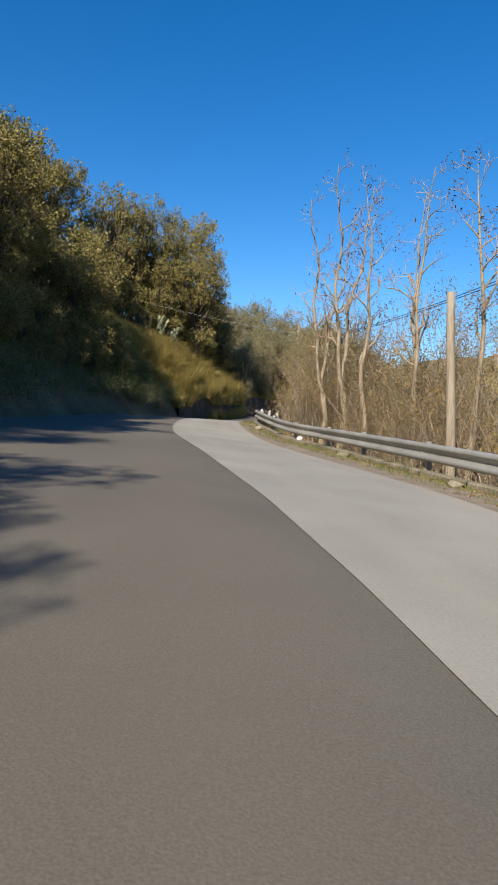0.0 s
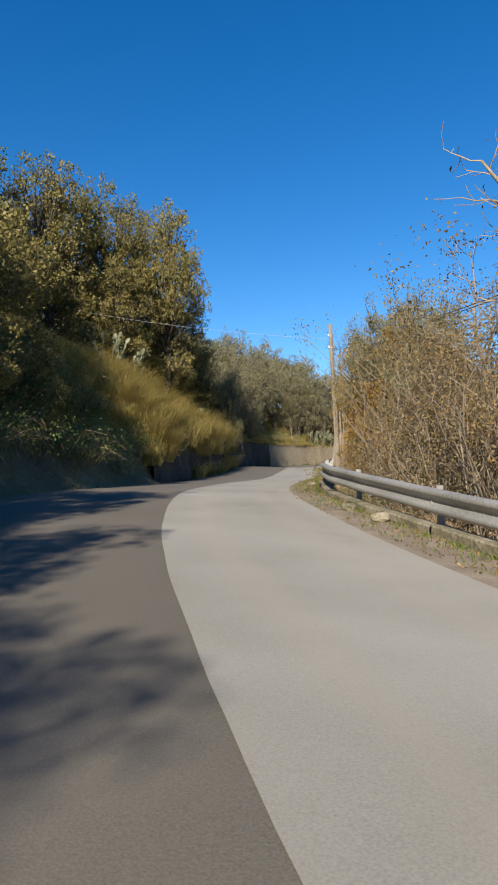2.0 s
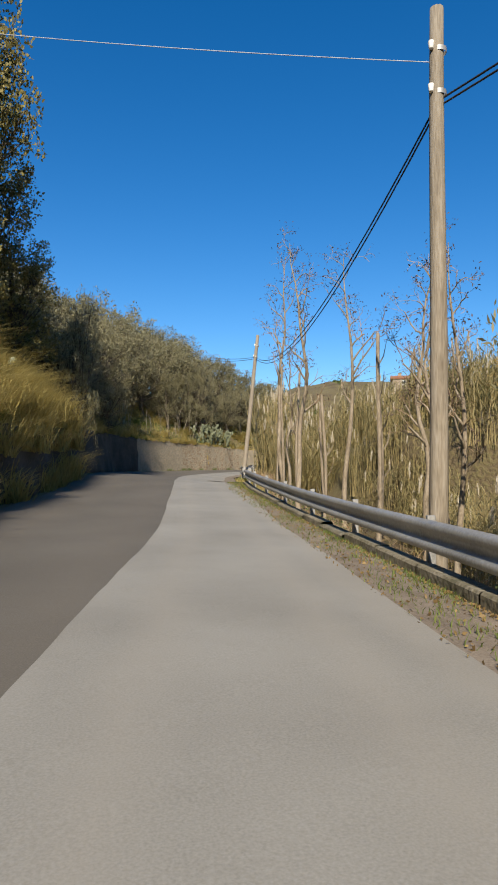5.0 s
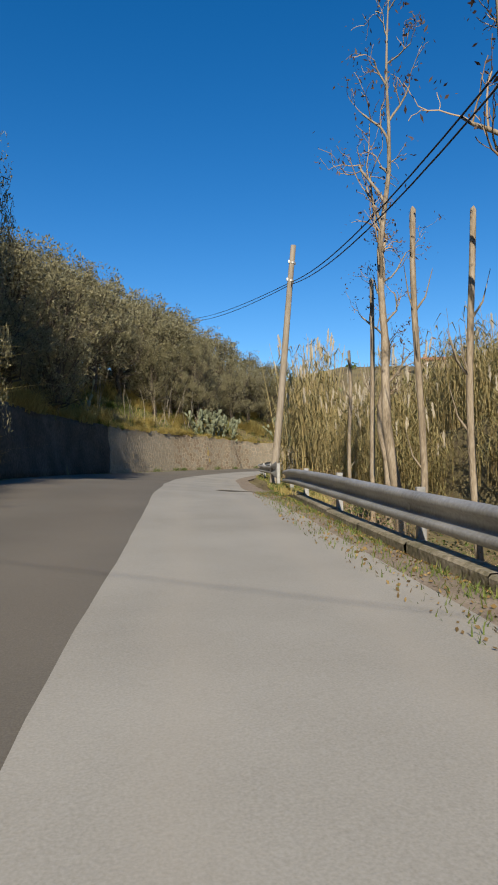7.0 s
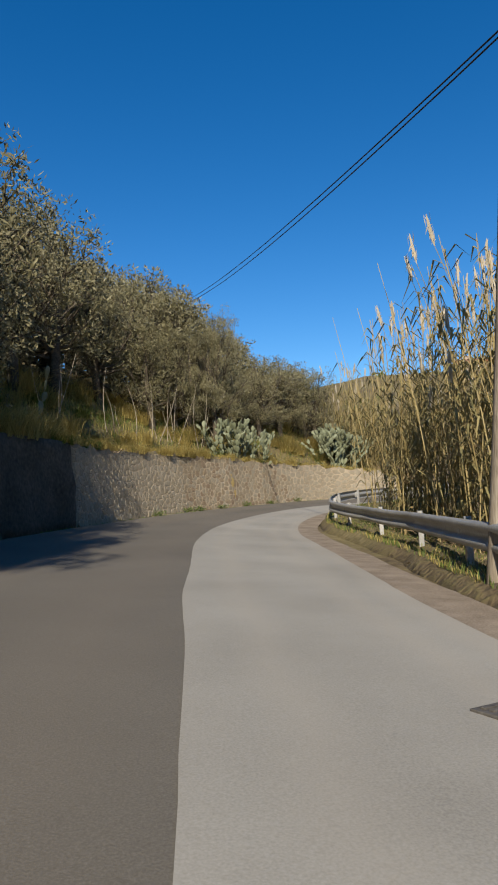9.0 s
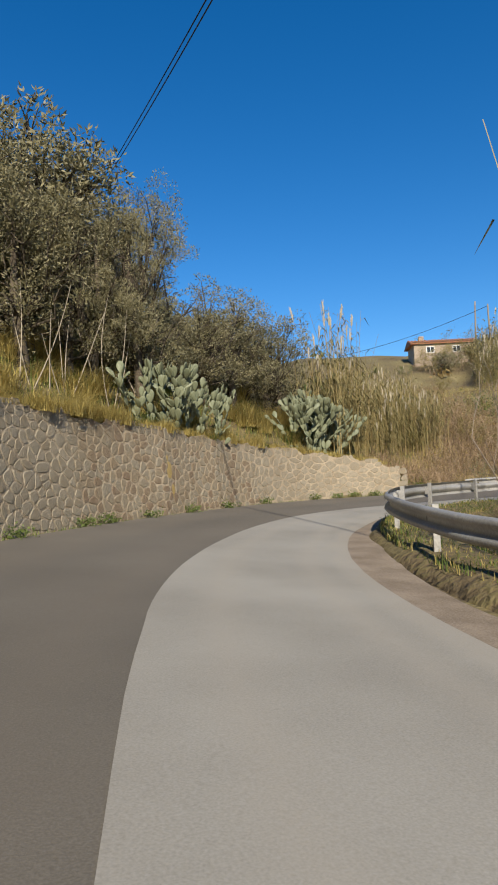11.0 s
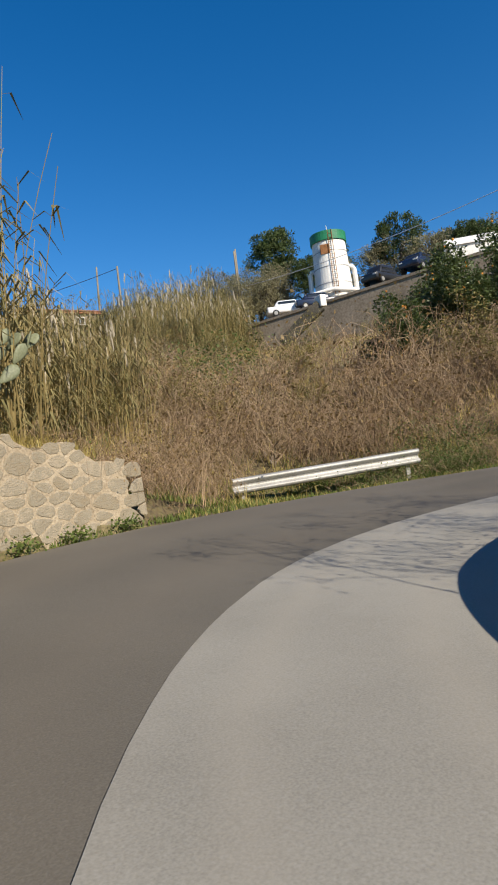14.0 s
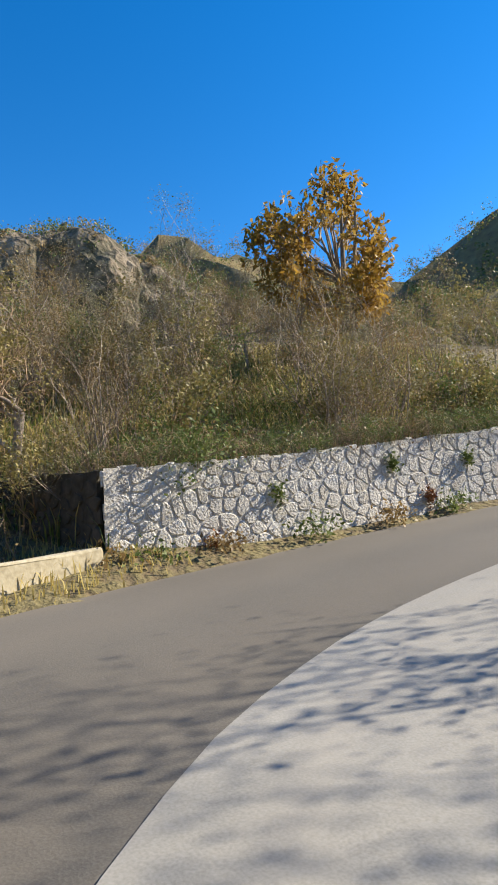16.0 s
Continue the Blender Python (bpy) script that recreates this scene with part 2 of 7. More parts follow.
def box_bm(sx, sy, sz, bevel=0.0, centre=(0, 0, 0), segs=1):
    bm = bmesh.new()
    bmesh.ops.create_cube(bm, size=1.0)
    bmesh.ops.scale(bm, vec=(sx, sy, sz), verts=bm.verts)
    if bevel:
        bmesh.ops.bevel(bm, geom=bm.edges[:], offset=bevel, segments=segs, affect="EDGES", profile=0.5)
    bmesh.ops.translate(bm, vec=centre, verts=bm.verts)
    return bm


def cyl_bm(r1, r2, h, segs=16, centre=(0, 0, 0), bevel=0.0):
    """An upright tapered cylinder standing on centre."""
    bm = bmesh.new()
    bmesh.ops.create_cone(bm, cap_ends=True, segments=segs, radius1=r1, radius2=r2, depth=h)
    if bevel:
        bmesh.ops.bevel(bm, geom=[e for e in bm.edges if abs(e.verts[0].co.z - e.verts[1].co.z) < 1e-6], offset=bevel, segments=2, affect="EDGES", profile=0.5)
    bmesh.ops.translate(bm, vec=(centre[0], centre[1], centre[2] + h / 2), verts=bm.verts)
    return bm


def tube(points, radii, sides=5):
    """A tube along points with a radius at each, as quads, closed by its narrow ends."""
    p = np.asarray(points, float)
    r = np.broadcast_to(np.asarray(radii, float), (len(p),))
    d = np.gradient(p, axis=0)
    d /= np.linalg.norm(d, axis=1, keepdims=True) + 1e-9
    ref = np.where(np.abs(d[:, 2:3]) > 0.9, np.array([[1.0, 0, 0]]), np.array([[0, 0, 1.0]]))
    a = np.cross(d, ref)
    a /= np.linalg.norm(a, axis=1, keepdims=True) + 1e-9
    b = np.cross(d, a)
    ang = np.arange(sides) * 2 * np.pi / sides
    ring = p[:, None, :] + r[:, None, None] * (np.cos(ang)[None, :, None] * a[:, None, :] + np.sin(ang)[None, :, None] * b[:, None, :])
    v = ring.reshape(-1, 3)
    i, j = np.meshgrid(np.arange(len(p) - 1), np.arange(sides), indexing="ij")
    f = np.stack([i * sides + j, i * sides + (j + 1) % sides, (i + 1) * sides + (j + 1) % sides, (i + 1) * sides + j], -1).reshape(-1, 4)
    return v, f


def leaves(rng, centres, length, width, droop=0.0, vary=0.35):
    """One small diamond of four corners at each centre, turned at random."""
    c = np.asarray(centres, float)
    n = len(c)
    d = rng.normal(size=(n, 3))
    d[:, 2] = d[:, 2] * 0.8 - droop
    d /= np.linalg.norm(d, axis=1, keepdims=True)
    s = np.cross(d, rng.normal(size=(n, 3)))
    s /= np.linalg.norm(s, axis=1, keepdims=True) + 1e-9
    k = 1 + vary * rng.normal(size=(n, 1)).clip(-1.5, 2)
    d, s = d * length * k, s * width * k
    v = np.stack([c - d * 0.5, c + s * 0.5 - d * 0.05, c + d * 0.5, c - s * 0.5 - d * 0.05], 1).reshape(-1, 3)
    return v, np.arange(4 * n).reshape(-1, 4)


def blades(rng, feet, height, width, lean=0.35, up=None):
    """Grass blades: slim triangles with a bend, two quads folded to a point."""
    c = np.asarray(feet, float)
    n = len(c)
    h = height * (0.5 + rng.random((n, 1)))
    az = rng.random((n, 1)) * 2 * np.pi
    out = np.hstack([np.cos(az), np.sin(az), np.zeros((n, 1))])
    side = np.hstack([-np.sin(az), np.cos(az), np.zeros((n, 1))]) * width
    l = lean * (0.3 + rng.random((n, 1)) * 1.4)
    mid = c + out * h * l * 0.35 + np.array([[0, 0, 1.0]]) * h * 0.6
    tip = c + out * h * l + np.array([[0, 0, 1.0]]) * h * (1 - 0.25 * l)
    v = np.stack([c - side, c + side, mid + side * 0.8, mid - side * 0.8, tip + side * 0.12, tip - side * 0.12], 1).reshape(-1, 3)
    i = np.arange(n)[:, None] * 6
    f = np.vstack([i + np.array([[0, 1, 2, 3]]), i + np.array([[3, 2, 4, 5]])])
    return v, f


def unit(v):
    v = np.asarray(v, float)
    return v / (np.linalg.norm(v) + 1e-9)


def grow(rng, start, way, length, radius, depth, out, spread=0.6, kids=3, gnarl=0.12, up=0.15, shrink=0.68, tips=None, steps=5, thin=0.7):
    """Limbs that fork: fills out with (points, radii) and tips with end points."""
    p, d = np.array(start, float), unit(way)
    pts, rad = [p.copy()], [radius]
    end_r = radius * (0.62 if depth else 0.25)
    for i in range(steps):
        d = unit(d + rng.normal(size=3) * gnarl + np.array([0, 0, up]) * 0.5)
        p = p + d * length / steps
        pts.append(p.copy())
        rad.append(radius + (end_r - radius) * (i + 1) / steps)
    out.append((pts, rad, depth))
    if depth == 0:
        if tips is not None:
            tips.append(p.copy())
        return
    for k in range(kids):
        f = 0.45 + 0.55 * (k + 1) / kids if k < kids - 1 else 1.0
        i = min(int(f * steps), steps)
        side = unit(np.cross(d, rng.normal(size=3)))
        nd = unit(d * (1 - spread * 0.5) + side * spread * (0.6 + 0.7 * rng.random()) + np.array([0, 0, up]))
        grow(rng, pts[i], nd, length * shrink * (0.75 + 0.5 * rng.random()), max(rad[i] * thin, 0.006), depth - 1, out, spread, kids, gnarl * 1.15, up, shrink, tips, steps, thin)


def limb_mesh(name, limbs, material, thick_sides=7, min_r=0.0):
    return mesh_of(name, *join([tube(p, np.maximum(r, min_r), thick_sides if r[0] > 0.06 else (5 if r[0] > 0.025 else 3)) for p, r, _ in limbs]), material, True)

# ---------------------------------------------------------------- the line of the road
# x, y and height of the carriageway under the car's line, every few metres
LINE = [(2.6, -22, -1.3), (1.4, -11, -0.6), (0.13, -1.3, 0.06), (-1.07, 8.1, 0.82), (-1.8, 13, 1.12), (-2.65, 18, 1.4), (-3.05, 22.8, 1.58),
        (-3.1, 27, 1.84), (-2.5, 36, 2.48), (-1.0, 45, 2.68), (0.85, 54.6, 2.84), (1.7, 60.5, 3.06), (2.9, 69.2, 3.52),
        (4.0, 77.5, 4.0), (5.4, 86, 4.2), (7.5, 94.1, 4.32), (9.2, 98.6, 4.4), (10.7, 101.7, 4.5), (12.4, 104.65, 4.64), (14.3, 107.2, 4.78), (16.6, 109.5, 4.88),
        (19.1, 111.2, 4.93), (21.9, 112.2, 4.97), (24.6, 112.2, 5.03), (26.9, 111.5, 5.12), (29.3, 109.6, 5.32), (30.6, 106.5, 5.62), (30.7, 103, 5.95),
        (29.5, 97, 6.35), (26, 85, 7.0), (22, 72, 7.4)]
_p = np.array(LINE, float)
_s = np.r_[0, np.cumsum(np.linalg.norm(np.diff(_p[:, :2], axis=0), axis=1))]
_u = np.arange(0, _s[-1], 0.5)
REF = np.stack([np.interp(_u, _s, _p[:, k]) for k in range(3)], 1)
_k = np.hanning(17)
_k /= _k.sum()
REF = np.stack([np.convolve(np.pad(REF[:, j], 8, "reflect", reflect_type="odd"), _k, "valid") for j in range(3)], 1)
TAN = np.gradient(REF[:, :2], axis=0)
TAN /= np.linalg.norm(TAN, axis=1, keepdims=True)
S = _u - _s[2]  # zero where the walk begins
S_MIN, S_MAX = S[0], S[-1]


def table(pairs):
    a = np.array(pairs, float)
    return lambda s: np.interp(s, a[:, 0], a[:, 1])


# offsets from the line, to the right positive
ROAD_L = table([(-25, -4.8), (22, -5.0), (45, -5.2), (60, -5.4), (70, -5.0), (80, -4.8), (95, -5.1), (100, -5.1), (106, -4.75), (113, -3.9), (116, -4.1), (118, -4.6), (121, -5.5), (124, -5.9), (126, -5.4), (128, -4.7), (130, -4.0), (132, -3.6), (136, -3.0), (170, -2.8)])
WALL_L = table([(50, -5.55), (55, -5.8), (62, -5.75), (70, -5.4), (97, -5.45), (106, -5.0), (113, -4.15), (116, -4.35), (118, -4.85), (121, -5.8), (124, -6.3), (126, -6.5)])
KERB_R = table([(-25, 6.6), (0, 6.4), (11, 6.0), (17, 5.7), (23, 5.4), (29, 4.1), (33, 3.3), (36, 2.85), (43, 2.75), (55, 2.85), (70, 2.95), (74, 3.05), (80, 3.5), (87, 4.3), (94, 4.9), (99, 4.6), (104, 3.5), (110, 2.9), (116, 2.7), (121, 2.5), (140, 2.6), (170, 2.6)])
PATCH_L = table([(-25, 1.7), (5, 1.5), (11, 1.05), (19, 0.75), (26, 0.1), (31, -0.6), (34, -0.95), (39, -1.1), (45, -1.35), (54, -1.2), (61, -0.75), (67, -0.6), (77, -0.2), (85, 0.02), (91, -0.05), (98, -0.45), (103, -0.8), (108, -0.72), (112, -0.55), (117, -0.62), (121, -0.75), (123, -1.0), (127, -0.95), (131, -0.45), (133, -0.1), (140, 0.1), (170, 0.2)])
PATCH_R = table([(-25, 5.2), (5, 5.0), (11, 4.8), (15, 4.3), (20, 3.9), (25, 3.7), (29, 3.1), (33, 2.4), (37, 1.95), (43, 1.75), (47, 1.95), (61, 2.1), (66, 2.4), (79, 2.8), (91, 3.05), (96, 3.0), (103, 2.1), (108, 1.85), (114, 2.0), (121, 1.5), (140, 1.6), (170, 1.6)])
BANK = table([(-25, 0.07), (27, 0.07), (36, 0.035), (45, 0.015), (74, 0.015), (84, 0.065), (100, 0.072), (122, 0.06), (140, 0.05), (170, 0.04)])


def at_s(s):
    """Point, height and direction of the line at s."""
    q = [np.interp(s, S, REF[:, k]) for k in range(3)]
    t = np.stack([np.interp(s, S, TAN[:, k]) for k in range(2)], -1)
    t /= np.linalg.norm(t, axis=-1, keepdims=True)
    return q[0], q[1], q[2], t


def on_road(s, lat, dz=0.0):
    """World points at offsets from the line, on the banked surface."""
    s, lat = np.asarray(s, float), np.asarray(lat, float)
    x, y, z, t = at_s(s)
    return np.stack([x + t[..., 1] * lat, y - t[..., 0] * lat, z - BANK(s) * lat + dz], -1)


def left_rise(d, s):
    """How far the ground stands over the road's left edge, d metres beyond it."""
    a = np.interp(d, [0, 0.5, 1.2, 3, 6.5, 10, 20, 40, 70, 150, 400], [0, 0.1, 0.9, 2.8, 7.0, 9.5, 14.0, 19.0, 22, 24, 26])
    b = np.interp(d, [0, 0.45, 0.95, 2.5, 5, 9, 16, 30, 60, 150, 400], [0, 0.05, 2.55, 3.9, 6.2, 9.0, 12.2, 15.7, 18, 20, 22])
    c = np.interp(d, [0, 0.55, 1.0, 2.5, 5, 9, 16, 30, 60, 150, 400], [0, 0.05, 2.3, 3.7, 5.6, 7.9, 10.4, 12.8, 14, 15, 17])
    e = np.interp(d, [0, 1.0, 2.2, 3.2, 4.6, 8, 14, 24, 38, 44, 48, 56, 70, 100, 400], [0, -0.15, -0.4, -0.4, 0.2, 1.6, 3.7, 5.6, 7.2, 9.2, 13.8, 19.5, 24.0, 27, 31])
    f = np.interp(d, [0, 0.75, 1.3, 3, 8, 20, 40, 100, 400], [0, 0.05, 1.2, 1.8, 4.2, 8.5, 13, 24, 50])
    w1 = np.clip((s - 50) / 5, 0, 1)
    w2 = np.clip((s - 100) / 8, 0, 1)
    w3 = np.clip((s - 122.2) / 1.1, 0, 1)
    w4 = np.clip((s - 131.6) / 0.8, 0, 1)
    h = a * (1 - w1) + b * w1
    h = h * (1 - w2) + c * w2
    h = h * (1 - w3) + e * w3
    f = f * (1 - 0.9 * np.clip((s - 152) / 10, 0, 1))
    return h * (1 - w4) + f * w4


def right_drop(d, s):
    a = np.interp(d, [0, 0.4, 1.0, 3, 8, 18, 40, 80, 160, 400], [0, -0.15, -0.7, -1.4, -2.6, -4.5, -6.0, -2, 14, 55])
    b = np.interp(d, [0, 0.8, 2, 5, 12, 30, 60], [0.02, -0.1, -0.3, -0.7, -1.3, -3.0, -7.0])
    w = np.clip((s - 76) / 6, 0, 1)
    return a * (1 - w) + b * w


def terrain(x, y):
    """The ground's height, from the road's cross-section at the nearest stretches."""
    x, y = np.asarray(x, float).ravel(), np.asarray(y, float).ravel()
    out, away = np.empty(len(x)), np.empty(len(x))
    step = slice(None, None, 2)
    R, T, SS = REF[step], TAN[step], S[step]
    bank, rl, kr = BANK(SS), ROAD_L(SS), KERB_R(SS)
    foot = np.where((SS > 51) & (SS < 125.5), np.minimum(rl, WALL_L(SS) + 0.12), rl)  # the bank starts behind the wall's face
    for i in range(0, len(x), 4000):
        dx, dy = x[i:i + 4000, None] - R[None, :, 0], y[i:i + 4000, None] - R[None, :, 1]
        dist = np.hypot(dx, dy)
        lat = np.where(dx * T[None, :, 1] - dy * T[None, :, 0] > 0, dist, -dist)
        edge = np.clip(lat, rl[None], kr[None])
        h = R[None, :, 2] - bank[None] * edge
        h = h + np.where(lat < rl[None], left_rise(np.maximum(foot[None] - lat, 0), SS[None]), 0)
        h = h + np.where(lat > kr[None], right_drop(np.maximum(lat - kr[None], 0), SS[None]), 0)
        near = dist.min(axis=1, keepdims=True)
        away[i:i + 4000] = near[:, 0]
        w = np.exp(-((dist - near) / (0.25 + 0.22 * near)) ** 2 * 3)
        out[i:i + 4000] = (w * h).sum(1) / w.sum(1)
        k = dist.argmin(1)
        rows = np.arange(len(k))
        inside = (lat[rows, k] > np.where(foot[k] < rl[k] - 0.01, foot[k] - 0.5, rl[k] - 0.2)) & (lat[rows, k] < kr[k] + 0.05)
        out[i:i + 4000] = np.where(inside, R[k, 2] - bank[k] * lat[rows, k] - 0.06, out[i:i + 4000])
    # the far hills: a rocky ridge to the south-east and rising land to the north-east
    ridge = 0
    for cx, cy, rx, ry, hh in ((258, 22, 60, 58, 92), (186, -26, 90, 66, 50), (132, -62, 66, 50, 56), (222, -45, 90, 75, 66), (150, -150, 100, 90, 105), (330, -60, 140, 160, 112), (-160, 120, 90, 200, 20)):
        g = np.maximum(0, 1 - ((x - cx) / rx) ** 2 * 0.5 - ((y - cy) / ry) ** 2 * 0.5)
        ridge = np.maximum(ridge, hh * g ** 1.3)
    ridge = ridge * (1 + 0.07 * np.sin(x * 0.19 + 0.6 * np.sin(y * 0.11)) * np.cos(y * 0.17) + 0.05 * np.sin(x * 0.43 + y * 0.39) + 0.03 * np.sin(x * 0.9 - y * 0.7))
    far = np.clip((away - 30) / 60, 0, 1)
    rough = 2.2 * np.sin(x * 0.061 + 1.3) * np.cos(y * 0.053) + 1.1 * np.sin(x * 0.17 + y * 0.13)
    return out + far * (ridge + rough)


def ground_z(x, y):
    return float(terrain([x], [y])[0])


def axis(lo, hi, fine_lo, fine_hi, fine):
    a = [fine_lo]
    step = fine
    while a[-1] > lo:
        step *= 1.16
        a.append(a[-1] - step)
    b = [fine_hi]
    step = fine
    while b[-1] < hi:
        step *= 1.16
        b.append(b[-1] + step)
    return np.array(a[::-1][:-1] + list(np.arange(fine_lo, fine_hi, fine)) + b)


gx, gy = axis(-1500, 1600, -20, 46, 0.42), axis(-1500, 1600, -6, 130, 0.5)
GX, GY = np.meshgrid(gx, gy, indexing="ij")
gz = terrain(GX, GY)
gv = np.stack([GX.ravel(), GY.ravel(), gz], 1)
# small unevenness away from the carriageway
_n = 0.05 * np.sin(gv[:, 0] * 3.1) * np.sin(gv[:, 1] * 2.7 + 0.4) + 0.06 * np.sin(gv[:, 0] * 1.1 + gv[:, 1] * 1.7)
gi, gj = np.meshgrid(np.arange(len(gx) - 1), np.arange(len(gy) - 1), indexing="ij")
ny = len(gy)
gf = np.stack([gi * ny + gj, (gi + 1) * ny + gj, (gi + 1) * ny + gj + 1, gi * ny + gj + 1], -1).reshape(-1, 4)
ground = ob_of("ground", mesh_of("ground", gv, gf, M["soil"], True), label="dry brown hillside earth with patchy grass", category="ground", kind="structure")


def strip(name, s0, s1, left, right, dz, material, across=8, ds=0.5, wobble=0.0, seed=1, crown=0.0):
    """A band of the road's surface between two offsets."""
    rng = np.random.default_rng(seed)
    ss = np.arange(s0, s1, ds)
    wl = np.convolve(rng.normal(size=len(ss) + 6) * wobble, np.ones(4) / 4, "valid")[:len(ss)]
    wr = np.convolve(rng.normal(size=len(ss) + 6) * wobble, np.ones(4) / 4, "valid")[:len(ss)]
    f = np.linspace(0, 1, across + 1)
    ker = np.hanning(19)
    ker /= ker.sum()
    soft = lambda a: np.convolve(np.pad(a, 9, "edge"), ker, "valid")
    lat = (soft(left(ss)) + wl)[:, None] * (1 - f) + (soft(right(ss)) + wr)[:, None] * f
    v = on_road(np.repeat(ss[:, None], across + 1, 1), lat, dz).reshape(-1, 3)
    i, j = np.meshgrid(np.arange(len(ss) - 1), np.arange(across), indexing="ij")
    n = across + 1
    q = np.stack([i * n + j, i * n + j + 1, (i + 1) * n + j + 1, (i + 1) * n + j], -1).reshape(-1, 4)
    me = mesh_of(name, v, q, material, True)
    me.attributes.new("across", "FLOAT", "POINT").data.foreach_set("value", np.tile(f, len(ss)).astype(np.float32))
    return me


def worn(m, stops, dust, amount):
    """Wheel tracks and dusty edges: darker and paler bands along the road, broken up by noise."""
    nt = m.node_tree
    N, L = nt.nodes, nt.links
    at = N.new("ShaderNodeAttribute")
    at.attribute_name = "across"
    no = N.new("ShaderNodeTexNoise")
    no.inputs["Scale"].default_value, no.inputs["Detail"].default_value = 0.8, 5.0
    L.new(N.new("ShaderNodeNewGeometry").outputs["Position"], no.inputs["Vector"])
    wob = N.new("ShaderNodeMath")
    wob.operation = "MULTIPLY_ADD"
    wob.inputs[1].default_value = 0.16
    L.new(no.outputs["Fac"], wob.inputs[0])
    L.new(at.outputs["Fac"], wob.inputs[2])
    ramp = N.new("ShaderNodeValToRGB")
    while len(ramp.color_ramp.elements) < len(stops):
        ramp.color_ramp.elements.new(0.5)
    for e, (x, k) in zip(ramp.color_ramp.elements, stops):
        e.position, e.color = min(x + 0.08, 1), (k, k, k, 1)
    L.new(wob.outputs[0], ramp.inputs["Fac"])
    mix = N.new("ShaderNodeMix")
    mix.data_type = "RGBA"
    b = N["Principled BSDF"]
    L.new(ramp.outputs["Color"], mix.inputs[0])
    L.new(b.inputs["Base Color"].links[0].from_socket, mix.inputs[6])
    mix.inputs[7].default_value = (*dust, 1)
    half = N.new("ShaderNodeMath")
    half.operation = "MULTIPLY"
    half.inputs[1].default_value = amount
    L.new(ramp.outputs["Color"], half.inputs[0])
    L.new(half.outputs[0], mix.inputs[0])
    L.new(mix.outputs[2], b.inputs["Base Color"])


worn(M["patch"], [(0.0, 0.25), (0.12, 0.0), (0.24, 0.75), (0.36, 0.05), (0.6, 0.1), (0.72, 0.8), (0.84, 0.1), (1.0, 0.9)], (0.33, 0.30, 0.25), 0.4)
worn(M["asphalt"], [(0.0, 0.9), (0.06, 0.2), (0.2, 0.5), (0.32, 0.05), (0.5, 0.45), (0.62, 0.0), (0.8, 0.3), (0.9, 0.8)], (0.185, 0.155, 0.118), 0.45)
road = ob_of("road", strip("road", S_MIN + 1, S_MAX - 1, lambda s: ROAD_L(s), lambda s: PATCH_R(s) + 0.35, 0.0, M["asphalt"], 14, wobble=0.06), label="old brownish grey asphalt road surface, worn and patched", category="road", kind="structure")
ob_of("road_patch", strip("road_patch", S_MIN + 1, S_MAX - 1, PATCH_L, PATCH_R, 0.012, M["patch"], 8, wobble=0.018, seed=5), label="newer pale grey asphalt strip laid over the road", category="road", kind="structure")
ob_of("verge", strip("verge", S_MIN + 1, S_MAX - 1, lambda s: PATCH_R(s) - 0.06, lambda s: np.minimum(KERB_R(s) + 0.05, PATCH_R(s) + np.interp(s, [80, 88], [3.0, 0.75])), 0.006, M["gravel"], 6, wobble=0.05, seed=8), label="sandy gravel verge beside the asphalt", category="verge", kind="structure")

# ---------------------------------------------------------------- kerb along the valley side


def sweep(ss, lat, profile, dz=0.0):
    """A profile of (offset, height) carried along the road."""
    prof = np.array(profile, float)
    base = np.stack([on_road(ss, lat + a, dz + b) for a, b in prof], 1)
    n, k = len(ss), len(prof)
    i, j = np.meshgrid(np.arange(n - 1), np.arange(k), indexing="ij")
    f = np.stack([i * k + j, i * k + (j + 1) % k, (i + 1) * k + (j + 1) % k, (i + 1) * k + j], -1).reshape(-1, 4)
    return base.reshape(-1, 3), f


rng = np.random.default_rng(3)
kerb = thing("kerb", "low mossy concrete kerb under the crash barrier", "kerb", kind="structure")
s_a = -14.0
while s_a < 80:
    s_b = min(s_a + 2.0, 80.0)
    ss = np.linspace(s_a, s_b - 0.03, 4)
    j = rng.normal() * 0.015
    v, f = sweep(ss, KERB_R(ss) + j, [(0.0, -0.3), (0.0, 0.13 + j), (0.03, 0.16 + j), (0.25, 0.165 + j), (0.28, 0.14), (0.28, -0.9)])
    ob_of("kerbstone", mesh_of("kerbstone", v, f, M["kerbstone"]), kerb)
    s_a += 2.0

# ---------------------------------------------------------------- crash barriers
BEAM = [(-0.02, 0.21), (-0.07, 0.195), (-0.105, 0.16), (-0.11, 0.125), (-0.10, 0.095), (-0.015, 0.05), (-0.005, 0.0), (-0.015, -0.05), (-0.10, -0.095), (-0.11, -0.125), (-0.105, -0.16), (-0.07, -0.195), (-0.02, -0.21)]
BEAM = BEAM + [(a + 0.012, b) for a, b in BEAM[::-1]]


